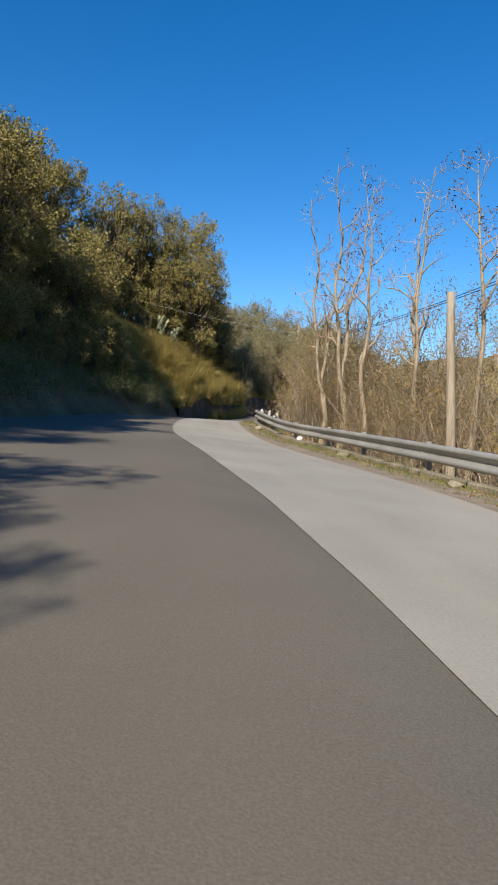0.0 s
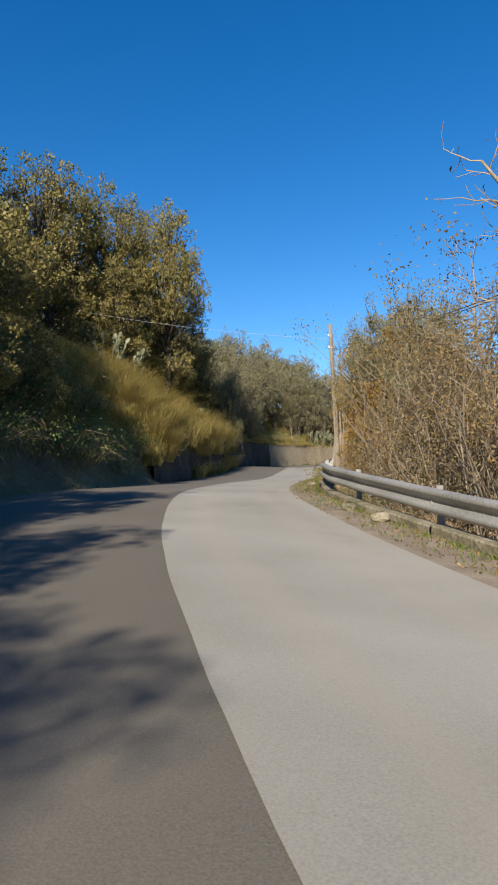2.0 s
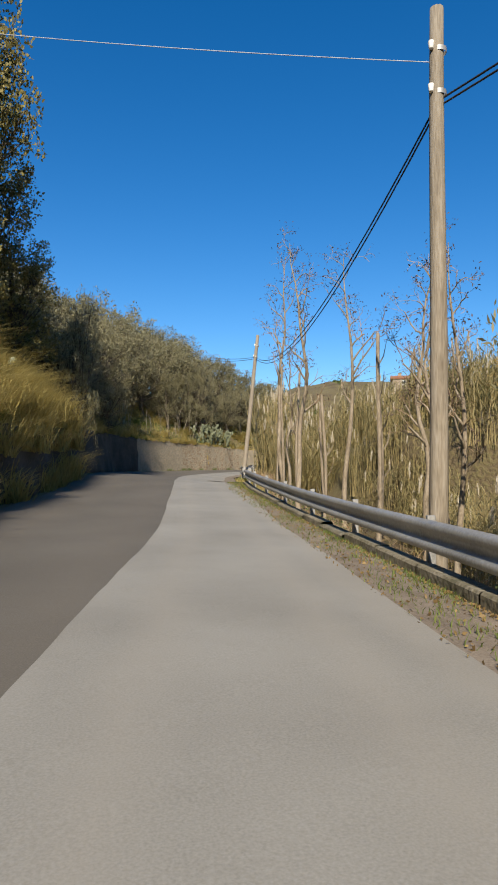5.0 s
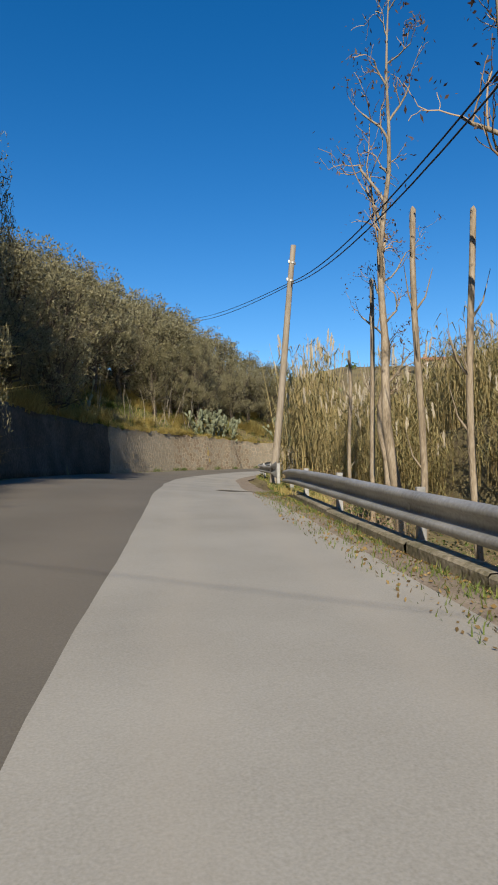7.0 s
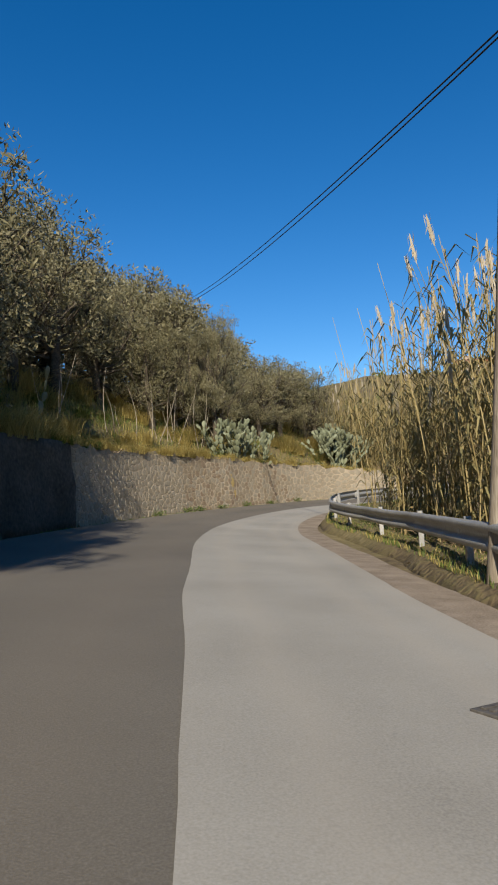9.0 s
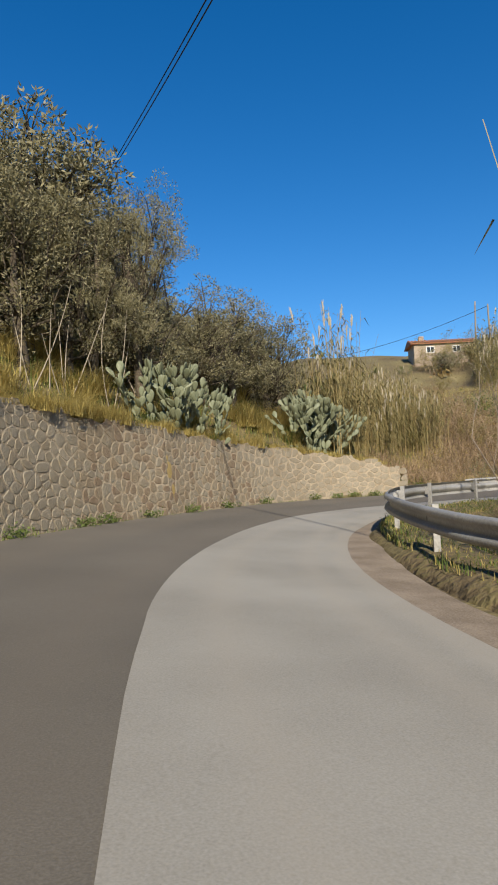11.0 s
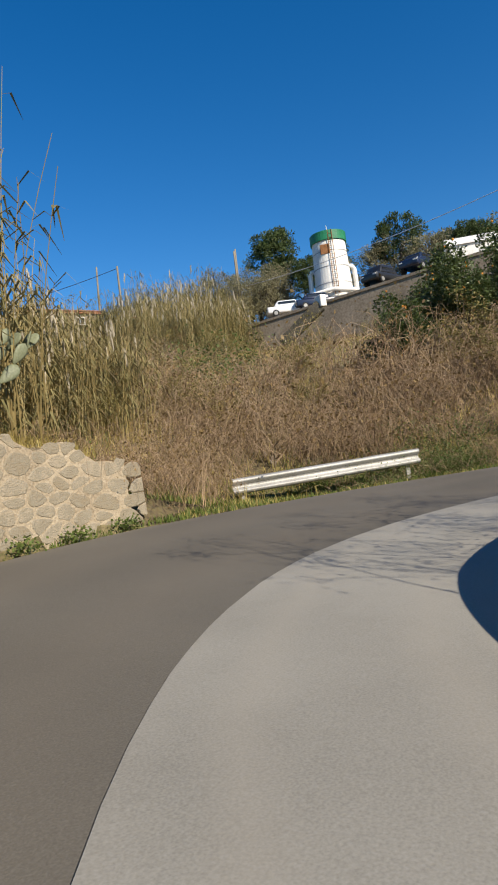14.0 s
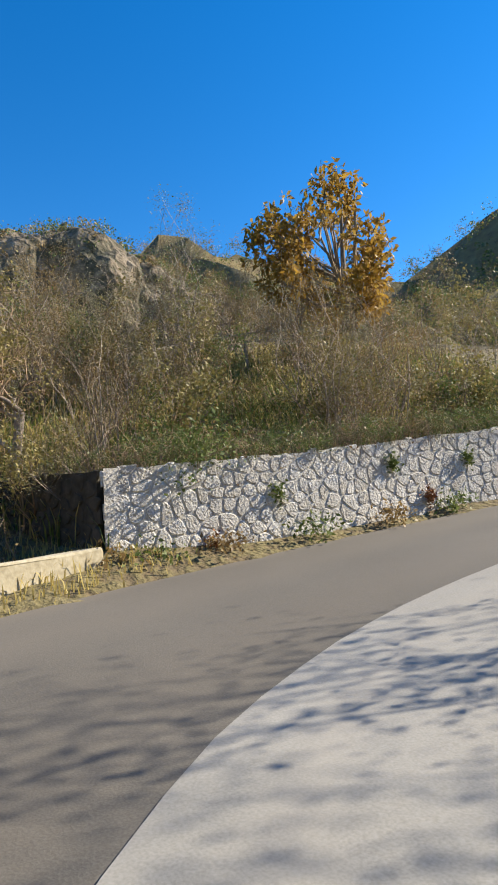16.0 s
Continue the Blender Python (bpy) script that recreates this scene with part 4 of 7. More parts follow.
def pollard_shape(seed, height):
    r = np.random.default_rng(seed)
    z = np.linspace(-0.5, height, 9)
    p = np.stack([0.10 * np.sin(z * 0.9 + seed) + 0.02 * z * r.normal(), 0.08 * np.cos(z * 0.7 + seed), z], 1)
    p = np.vstack([p, p[-1] + (0.01, 0.01, 0.05)])
    out = [("trunk", limb_mesh("pollard_trunk", [(p, list(np.linspace(0.108, 0.075, 9)) + [0.01], 1)], M["bark_pale"]), "")]
    for _ in range(5):
        k = r.integers(3, 8)
        a = r.random() * 6.28
        q = np.array([p[k], p[k] + (0.3 * math.cos(a), 0.3 * math.sin(a), 0.25), p[k] + (0.5 * math.cos(a), 0.5 * math.sin(a), 0.7)])
        out.append(("shoot", limb_mesh("pollard_shoot", [(q, [0.03, 0.02, 0.008], 0)], M["bark_pale"]), ""))
    return out


def bramble_shape(seed, width=1.6, height=1.5, arcs=36, n=300, leaf="brown_leaf", twig="twig", thin=0.008):
    """A heap of arching dry canes."""
    r = np.random.default_rng(seed)
    ch = []
    for _ in range(arcs):
        a, b = r.random() * 6.28, r.random() * 6.28
        p0 = np.array([width * 0.7 * math.cos(a) * r.random(), width * 0.7 * math.sin(a) * r.random(), -0.1])
        p2 = p0 + np.array([math.cos(b), math.sin(b), 0]) * width * (0.4 + 0.8 * r.random()) + np.array([0, 0, height * 0.7 * r.random()])
        p1 = (p0 + p2) / 2 + np.array([0, 0, height * (0.6 + 0.9 * r.random())])
        q = np.linspace(0, 1, 5)[:, None]
        pts = p0 * (1 - q) ** 2 + 2 * p1 * q * (1 - q) + p2 * q ** 2 + r.normal(size=(5, 3)) * 0.06
        ch.append(tube(pts, np.linspace(thin, 0.0035, 5), 3))
    out = [("brushwood", mesh_of("bramble_stems", *join(ch), M[twig]), "")]
    c = r.normal(size=(n, 3)) * np.array([width * 0.55, width * 0.55, height * 0.33]) + np.array([0, 0, height * 0.45])
    out.append(("foliage", mesh_of("bramble_leaves", *leaves(r, c[c[:, 2] > 0], 0.075, 0.045), M[leaf]), ""))
    return out


def cane_shape(seed, height=5.5, stems=26, plumes=0.35, spread=0.9):
    """A clump of giant reed: jointed stems, hanging blades, some plumes."""
    r = np.random.default_rng(seed)
    st, lf, pl = [], [], []
    for _ in range(stems):
        a, d = r.random() * 6.28, spread * math.sqrt(r.random())
        foot = np.array([d * math.cos(a), d * math.sin(a), -0.2])
        h = height * (0.6 + 0.45 * r.random())
        lean = np.array([r.normal() * 0.09, r.normal() * 0.09])
        q = np.linspace(0, 1, 7)
        pts = np.stack([foot[0] + lean[0] * h * q ** 1.6, foot[1] + lean[1] * h * q ** 1.6, foot[2] + h * q], 1)
        st.append(tube(pts, np.linspace(0.016, 0.006, 7), 3))
        for _ in range(10):
            u = 0.2 + 0.78 * r.random()
            p = np.array([np.interp(u, q, pts[:, k]) for k in range(3)])
            b = r.random() * 6.28
            o = np.array([math.cos(b), math.sin(b), 0])
            l = 0.4 + 0.4 * r.random()
            side = np.array([-o[1], o[0], 0]) * 0.022
            m1, m2 = p + o * l * 0.45 + np.array([0, 0, l * 0.28]), p + o * l * 0.95 - np.array([0, 0, l * (0.05 + 0.4 * r.random())])
            lf.append((np.array([p - side * 0.6, p + side * 0.6, m1 + side, m1 - side, m2 + side * 0.15, m2 - side * 0.15]), np.array([[0, 1, 2, 3], [3, 2, 4, 5]])))
        if r.random() < plumes:
            top = pts[-1]
            q = np.linspace(0, 1, 5)
            axis_ = np.stack([top[0] + lean[0] * q * 0.5, top[1] + lean[1] * q * 0.5, top[2] + 0.6 * q], 1)
            pl.append(tube(axis_, [0.01, 0.032, 0.037, 0.026, 0.005], 4))
            n = 30
            w = r.random(n)
            c = top + np.stack([r.normal(size=n) * 0.025 + lean[0] * w * 0.5, r.normal(size=n) * 0.025 + lean[1] * w * 0.5, 0.08 + w * 0.5], 1)
            pl.append(leaves(r, c, 0.16, 0.02, -3.5))
    out = [("stalk_mass", mesh_of("cane_stems", *join(st), M["cane"]), ""), ("foliage", mesh_of("cane_blades", *join(lf), M["cane_leaf"]), "")]
    if pl:
        out.append(("plume_mass", mesh_of("cane_plumes", *join(pl), M["plume"]), "pale feathery plumes"))
    return out


def pad_mesh(length=0.36, width=0.24, thick=0.045):
    """One cactus pad: an egg-shaped flat body standing on its narrow end."""
    bm = bmesh.new()
    bmesh.ops.create_uvsphere(bm, u_segments=10, v_segments=7, radius=1.0)
    for v in bm.verts:
        z = v.co.z
        w = 0.72 + 0.28 * math.sin((z + 0.2) * 1.4)
        v.co = Vector((v.co.x * width / 2 * w, v.co.y * thick / 2, (z + 1) * length / 2))
    me = bpy.data.meshes.new("pad")
    bm.to_mesh(me)
    bm.free()
    me.polygons.foreach_set("use_smooth", np.full(len(me.polygons), True, bool))
    me.materials.append(M["pad"])
    return me


PAD = pad_mesh()


def cactus(x, y, z, r, count, size=1.0, spread=0.5, label="grey-green prickly pear cactus with flat oval pads"):
    """A prickly pear of stacked pads, each a part of its own."""
    t = thing("prickly_pear", label, "cactus", "prickly pears above the wall", at=Matrix.Translation((x, y, z)))
    heads = []
    for _ in range(max(5, count // 5)):
        a = r.random() * 6.28
        heads.append((Matrix.Translation((spread * math.cos(a) * r.random(), spread * math.sin(a) * r.random(), -0.08)) @ Euler((r.normal() * 0.3, r.normal() * 0.3, r.random() * 6.28)).to_matrix().to_4x4(), 0))
    made = 0
    while heads and made < count:
        m, lvl = heads.pop(int(len(heads) - 1 - r.integers(0, min(16, len(heads)))))
        s = size * (0.8 + 0.4 * r.random())
        ob = ob_of("pad", PAD, t, at=m @ Matrix.Diagonal((s, s, s, 1)))
        made += 1
        for _ in range(int(r.integers(1, 4))):
            side = (r.random() - 0.5) * 1.6
            up = m @ Matrix.Translation((math.sin(side) * 0.1 * s, 0, 0.34 * s * (0.75 + 0.25 * math.cos(side))))
            up = up @ Euler((r.normal() * 0.22, side * 0.42, r.normal() * 0.8)).to_matrix().to_4x4()
            if up.translation.z > 0.05 and lvl < 6 and up.to_3x3().normalized().col[2].z > 0.6:
                heads.append((up, lvl + 1))
    return t


def citrus_shape(seed, n=9000):
    r = np.random.default_rng(seed)
    limbs, tips = [], []
    grow(r, (0, 0, -0.3), (0, 0, 1), 1.3, 0.11, 3, limbs, 0.7, 3, 0.12, 0.2, 0.8, tips, 4)
    t = np.array(tips)
    c = t[r.choice(len(t), 22)]
    pts = np.vstack([lobes(r, c, np.full((22, 3), 0.7), n, 0.6)])
    fr = []
    for p in pts[r.choice(len(pts), 38)]:
        bm = bmesh.new()
        bmesh.ops.create_icosphere(bm, subdivisions=1, radius=0.055)
        fr.append((np.array([v.co[:] for v in bm.verts]) + p + (0, 0, -0.05), np.array([[v.index for v in f.verts] for f in bm.faces])))
        bm.free()
    return [("trunk", limb_mesh("citrus_trunk", limbs, M["bark_dark"]), ""), ("crown", mesh_of("citrus_crown", *leaves(r, pts, 0.13, 0.065), M["citrus"]), ""), ("fruit", mesh_of("citrus_fruit", *join(fr), M["orange_fruit"], True), "small ripe oranges")]


def pine_shape(seed, n=11000, wide=2.0, tall=2.7):
    """A round-topped pine: bare trunk under a dome of dense needle tufts."""
    r = np.random.default_rng(seed)
    limbs = []
    grow(r, (0, 0, -0.5), (0, 0, 1), 5.0, 0.22, 2, limbs, 0.8, 4, 0.05, 0.1, 0.4, None, 5)
    big = np.array([0, 0, 5.8]) + ball_points(r, 24, 0.35) * np.array([[wide, wide, tall]]) * 0.8
    rb = 0.6 + 0.35 * r.random(24)
    k = r.integers(0, 24, 300)
    c = big[k] + ball_points(r, 300, 0.5) * rb[k][:, None]
    return [("trunk", limb_mesh("pine_trunk", limbs, M["bark_dark"]), ""), ("crown", mesh_of("pine_crown", *sprays(r, c, 0.24 + 0.14 * r.random(300), n, 0.22, 0.08, 0.3), M["pine"]), "")]


def tuft_shape(seed, height=0.75, n=320, spread=0.55, material="dry_grass"):
    """A shaggy mound of long dry grass that arches outwards."""
    r = np.random.default_rng(seed)
    a, d = r.random(n) * 6.28, spread * np.sqrt(r.random(n))
    feet = np.stack([d * np.cos(a), d * np.sin(a), 0.25 * height * (1 - d / spread) - 0.1], 1)
    return [("foliage", mesh_of("grass_tuft", *blades(r, feet, height, 0.014, 0.9), M[material]), "")]


SHAPES = {
    "olive": [olive_shape(31, 16000, 0.075, 0.023), olive_shape(32, 16000, 0.075, 0.023), olive_shape(33, 7500, 0.12, 0.04), olive_shape(34, 10500, 0.10, 0.032), olive_shape(35, 42000, 0.05, 0.015)],
    "oak": [oak_shape(41), oak_shape(42), oak_shape(44, 5200, size=0.13, low=True), oak_shape(46, 24000, size=0.105)],
    "brown": [thicket_shape(51, "brown_leaf", 5.5, 9, 5200, 0.052), thicket_shape(52, "brown_leaf", 6.0, 9, 5200, 0.052), thicket_shape(53, "olive", 5.5, 7, 5600, 0.052)],
    "yellow": [puff_tree(np.random.default_rng(54), "yellow_shrub", (0, 0, 3.3), (1.25, 1.25, 2.4), 30, 0.55, 14000, 0.08, 0.045, "yellow_leaf", "twig_grey", 0.09, 0.35, -0.2, 0.5, 3, 9)],
    "yellow_tree": [walnut_shape(43)],
    "green": [thicket_shape(55, "green_leaf", 3.2, 3, 1900, 0.09, "twig", 1.3), thicket_shape(56, "green_leaf", 2.6, 3, 1800, 0.09, "twig_grey", 1.5)],
    "mixed": [thicket_shape(57, "oak", 4.0, 3, 2200, 0.095, "twig", 1.3)],
    "bare": [bare_shape(66, 12.0, 160, 2, radius=0.12, reach=1.3), bare_shape(62, 11.0, 520, 1, radius=0.115, low=0.4, reach=1.25), bare_shape(65, 10.5, 460, 1, radius=0.12, low=0.5, reach=1.4)],
    "twiggy": [spread_shape(64)],
    "pollard": [pollard_shape(71, 5.9), pollard_shape(72, 6.3)],
    "bramble": [bramble_shape(k, arcs=72, n=230) for k in (81, 82)] + [bramble_shape(83, 1.5, 1.3, 30, 1100, "green_leaf")],
    "cane": [cane_shape(91, plumes=0.2), cane_shape(92, 6.3, 24, 0.28), cane_shape(93, 4.2, 30, 0.05, 1.1)],
    "citrus": [citrus_shape(101)],
    "pine": [pine_shape(111), pine_shape(112, 12000, 3.1, 2.4)],
    "tuft": [tuft_shape(121), tuft_shape(122, 0.95, 340, 0.7), tuft_shape(123, 0.6, 300, 0.5, "green_grass")],
}
INFO = {
    "olive": ("olive_tree", "grey-green olive tree with a gnarled dark trunk", "olive tree", "olive trees on the bank"),
    "oak": ("oak_tree", "tall oak with dense dark yellow-green leaves", "oak tree", "oaks on the steep hillside"),
    "brown": ("tall_shrub", "tall thin shrub with withered brown leaves", "shrub", "withered shrubs beside the road"),
    "yellow": ("tall_shrub", "tall shrub with bright yellow autumn leaves", "shrub", "withered shrubs beside the road"),
    "yellow_tree": ("walnut_tree", "broad tree with golden autumn leaves", "tree", "autumn trees"),
    "green": ("shrub", "dense green shrub on the slope", "shrub", "green shrubs"),
    "mixed": ("shrub", "yellowish green shrub in dry grass", "shrub", "green shrubs"),
    "bare": ("bare_tree", "leafless tree with pale bark and fine twigs", "bare tree", "bare trees by the barrier"),
    "twiggy": ("bare_tree", "small leafless tree with a whitish trunk", "bare tree", "bare trees by the barrier"),
    "pollard": ("pollard_trunk", "tall pale tree trunk cut off at the top", "tree trunk", "cut trunks by the barrier"),
    "bramble": ("bramble_heap", "tangled heap of dry reddish bramble stems", "bramble", "brambles"),
    "cane": ("giant_reed", "clump of tall straw-coloured giant reed", "reed", "reed clumps"),
    "citrus": ("orange_tree", "dark green orange tree with ripe fruit", "orange tree", "orange trees"),
    "tuft": ("grass_tuft", "shaggy mound of long dry yellow grass", "grass", "grass mounds on the bank"),
    "pine": ("pine_tree", "dark green round-topped pine tree", "pine tree", "pines on the hilltop"),
}
prng = np.random.default_rng(500)
MIDDLE = on_road(np.arange(-20.0, 150.0, 1.0), np.zeros(170))
KEEP_NEAR = {"bramble": 7.6, "tuft": 6.6}
CROWD = {"bramble": [], "tuft": []}


def from_road(x, y):
    """Distance in plan from the middle of the road."""
    return float(np.hypot(MIDDLE[:, 0] - x, MIDDLE[:, 1] - y).min())


def crowd(kind, name, label, category):
    """The plants of a kind that stand far from the road, joined into one mesh."""
    co, loops, starts, totals, slots, mats = [], [], [], [], [], []
    nv = nl = 0
    for shape, m in CROWD[kind]:
        m = np.array(m)
        for _, me, _ in shape:
            v = np.empty(len(me.vertices) * 3, np.float32)
            me.vertices.foreach_get("co", v)
            li = np.empty(len(me.loops), np.int32)
            me.loops.foreach_get("vertex_index", li)
            st = np.empty(len(me.polygons), np.int32)
            me.polygons.foreach_get("loop_start", st)
            to = np.empty(len(me.polygons), np.int32)
            me.polygons.foreach_get("loop_total", to)
            if me.materials[0] not in mats:
                mats.append(me.materials[0])
            co.append(v.reshape(-1, 3) @ m[:3, :3].T + m[:3, 3])
            loops.append(li + nv)
            starts.append(st + nl)
            totals.append(to)
            slots.append(np.full(len(st), mats.index(me.materials[0]), np.int32))
            nv += len(me.vertices)
            nl += len(me.loops)
    out = bpy.data.meshes.new(name)
    out.vertices.add(nv)
    out.vertices.foreach_set("co", np.concatenate(co).astype(np.float32).ravel())
    out.loops.add(nl)
    out.loops.foreach_set("vertex_index", np.concatenate(loops))
    starts = np.concatenate(starts)
    out.polygons.add(len(starts))
    out.polygons.foreach_set("loop_start", starts)
    out.polygons.foreach_set("loop_total", np.concatenate(totals))
    for one in mats:
        out.materials.append(one)
    out.polygons.foreach_set("material_index", np.concatenate(slots))
    out.update(calc_edges=True)
    return ob_of(name, out, label=label, category=category, kind="stuff")


def plant(kind, x, y, scale=1.0, sink=0.1, variant=None, label="", turn=None, squash=1.0, z=None):
    name, text, cat, group = INFO[kind]
    shapes = SHAPES[kind]
    shape = shapes[int(prng.integers(0, len(shapes))) if variant is None else variant]
    zz = ground_z(x, y) if z is None else z
    a = prng.random() * 6.28 if turn is None else turn
    at = Matrix.Translation((x, y, zz - sink)) @ Matrix.Rotation(a, 4, "Z") @ Matrix.Diagonal((scale, scale, scale * squash, 1))
    if kind in CROWD and from_road(x, y) > KEEP_NEAR[kind]:
        CROWD[kind].append((shape, at))
        return None
    t = thing(name, label or text, cat, group, at=at)
    for pname, me, plabel in shape:
        ob_of(pname, me, t, plabel, kind="stuff" if pname in ("brushwood", "stalk_mass", "foliage", "plume_mass", "seed_mass", "fruit", "crown", "branch_mass") else "")
    return t


def plant_top(kind, x, y, top, scale, variant=0, sink=0.4, **kw):
    """A plant of the given width scale whose tip stands at the height top."""
    tall = max(max(v.co.z for v in me.vertices) for _, me, _ in SHAPES[kind][variant])
    need = (top - ground_z(x, y) + sink) / tall
    return plant(kind, x, y, scale, sink=sink, variant=variant, squash=max(need, 0.3) / scale, **kw)


def plant_at(kind, s, lat, scale=1.0, **kw):
    p = on_road(s, lat)
    return plant(kind, float(p[0]), float(p[1]), scale, **kw)

# ---------------------------------------------------------------- plants: places
r = np.random.default_rng(77)
# steep hillside above the first stretch: the tall oaks that stand against the sky
for x, y, top, k, v in ((-6.3, 70.6, 26.8, 1.4, 3), (-10.2, 69.0, 27.4, 1.35, 3), (-14.6, 62.0, 26.4, 1.35, 0), (-13.2, 66.5, 25.6, 1.3, 1), (-9.6, 66.0, 20.5, 1.05, 0), (-19.0, 57.0, 26.6, 1.35, 1), (-21.0, 58.5, 29.2, 1.4, 0),
                        (-6.2, 75.2, 19.6, 1.15, 1), (-4.4, 78.2, 16.8, 1.0, 0), (-9.0, 77.0, 22.0, 1.25, 1), (-21.5, 50.0, 27.0, 1.4, 1), (-14.6, 36.0, 18.6, 1.2, 0), (-13.2, 31.0, 17.2, 1.15, 1),
                        (-15.5, 24.0, 17.5, 1.25, 0), (-12.0, 18.0, 15.5, 1.1, 1), (-14.5, 11.0, 17.0, 1.2, 0), (-11.0, 5.0, 14.0, 1.05, 1), (-8.8, -8.0, 11.8, 0.95, 0), (-8.5, -11.0, 11.0, 1.0, 1), (-7.0, -18.0, 10.0, 1.0, 0)):
    plant_top("oak", x, y, top, k, v)
for s in np.arange(-8, 40, 4.3):
    plant_at("oak", s, -9.3 - 1.8 * r.random(), 0.62 + 0.2 * r.random(), sink=0.8, variant=int(r.integers(0, 2)))
for s in np.arange(-4, 44, 2.6):
    plant_at("oak", s, -7.8 - 1.6 * r.random(), 0.72 + 0.2 * r.random(), sink=0.6, variant=2, label="low bushy oak with dark yellow-green leaves on the hillside")
    plant_at("oak", s + 1.3, -12 - 5 * r.random(), 1.2 + 0.3 * r.random(), sink=0.8, variant=2, label="low bushy oak with dark yellow-green leaves on the hillside")
for x, y, k in ((-13.5, 60.0, 1.5), (-15.0, 56.0, 1.6), (-12.6, 64.5, 1.35), (-10.6, 67.5, 1.15), (-14.5, 51.0, 1.6), (-13.0, 46.0, 1.5), (-12.5, 41.0, 1.4), (-17.0, 60.0, 2.0), (-8.6, 71.6, 1.15), (-6.6, 72.6, 1.05), (-17.5, 53.0, 2.0), (-11.5, 61.5, 0.9), (-15.5, 64.5, 1.8)):
    plant("oak", x, y, k, variant=2, sink=0.5, label="low bushy oak with dark yellow-green leaves on the hillside")
for s in np.arange(0, 49, 1.9):
    plant_at("oak", s, ROAD_L(s) - 2.1 - 0.9 * r.random(), 0.5 + 0.16 * r.random(), sink=0.4, variant=2, label="low bushy oak with dark yellow-green leaves on the hillside")
for s in np.arange(0, 51, 2.1):
    plant_at("green", s, ROAD_L(s) - 0.9 - 0.6 * r.random(), 0.34 + 0.2 * r.random())
for _ in range(110):
    s = -2 + 53 * r.random()
    plant_at("bramble", s, ROAD_L(s) - 0.6 - 4.2 * r.random(), 0.62 + 0.4 * r.random(), variant=2, label="dark green brambles covering the shaded slope")
plant_top("oak", -10.2, 13.0, 12.4, 0.95, 0)
# the sunlit grassy bank over the start of the wall
for _ in range(250):
    s = 50 + 31 * r.random()
    far = r.random() ** 1.3
    plant_at("tuft", s, WALL_L(s) - 0.25 - 5.5 * far, 0.9 + 0.6 * r.random(), variant=int(r.integers(0, 2)), sink=0.05)
for s in np.arange(51, 101, 0.42):
    p = on_road(s, WALL_L(s) - 0.32 - 0.1 * H_CUT(s) - 0.25 * r.random())
    plant("tuft", float(p[0]), float(p[1]), 0.45 + 0.5 * r.random(), variant=int(r.integers(0, 3)), z=float(p[2] + H_CUT(s)), sink=0.06, label="long grass hanging over the top of the wall")
for s in np.arange(52, 80, 1.5):
    plant_at("bramble", s, WALL_L(s) - 0.5, 0.4 + 0.2 * r.random(), variant=2)
# bank above the wall farther on: olives against the sky, brush and grass below them
for x, y, top, k, v in ((-1.2, 90.5, 16.0, 1.9, 3), (1.0, 97.0, 17.6, 2.0, 3), (-1.0, 101.0, 18.8, 2.1, 3), (3.2, 108.0, 20.4, 2.3, 3), (8.3, 114.5, 19.6, 2.3, 3), (-3.8, 86.0, 15.4, 1.8, 3), (-2.2, 94.5, 17.0, 1.9, 1), (1.6, 104.0, 18.6, 2.0, 1),
                        (5.6, 111.5, 18.4, 1.9, 1), (-1.2, 81.0, 15.3, 1.0, 1), (0.9, 93.0, 12.8, 1.4, 1), (-0.8, 87.0, 12.2, 1.4, 1), (-2.6, 82.0, 13.0, 1.5, 1)):
    plant_top("olive", x, y, top, k, v)
for s in np.arange(80, 112, 3.4):
    for lat, k, v in ((-15.5, 1.9, 2), (-20.5, 2.3, 2)):
        plant_at("olive", s + 1.6 * (r.random() - 0.5), lat - 1.2 * r.random(), k * (0.88 + 0.24 * r.random()), sink=0.5, variant=v)
# wooded hillside beyond the bend
for x, y, top, k in ((4.5, 118, 22.5, 2.2), (9.0, 120, 21.5, 2.2), (1.0, 122, 25.0, 2.4), (7.0, 127, 25.0, 2.4), (12.0, 126, 22.5, 2.3), (3.0, 134, 29.5, 2.8), (9.5, 136, 27.5, 2.7), (15.5, 133, 23.0, 2.4), (-3.0, 130, 29.5, 2.8), (14.0, 144, 28.0, 2.8), (20.0, 141, 23.5, 2.5),
                     (7.0, 148, 33.0, 3.2), (22.0, 152, 26.5, 2.8), (0.0, 145, 35.0, 3.3), (27.5, 158, 25.5, 2.8), (16.0, 158, 31.0, 3.2), (-9.0, 112, 27.0, 2.6), (-7.0, 122, 29.0, 2.8), (-6.0, 104, 23.5, 2.3), (30.0, 148, 21.5, 2.2), (24.0, 136, 19.5, 2.0)):
    plant_top("olive", x, y, top, k, 2, label="grey-green tree on the wooded hillside")
# the tall olives over the stone wall
for x, y, top, k, v in ((12.5, 114.5, 17.2, 1.6, 4), (10.3, 113.6, 16.2, 1.6, 4), (8.4, 112.0, 15.6, 1.6, 1), (16.6, 118.6, 15.3, 1.5, 0), (18.6, 120.8, 15.6, 1.6, 0), (21.6, 122.2, 15.3, 1.55, 1), (20.2, 123.4, 14.6, 1.5, 1), (14.8, 118.2, 14.2, 1.4, 0), (12.4, 118.8, 16.2, 1.7, 1), (17.6, 125.0, 15.6, 1.8, 3), (23.4, 126.5, 14.0, 1.6, 3)):
    plant_top("olive", x, y, top, k, v, label="tall silvery olive tree over the stone wall")
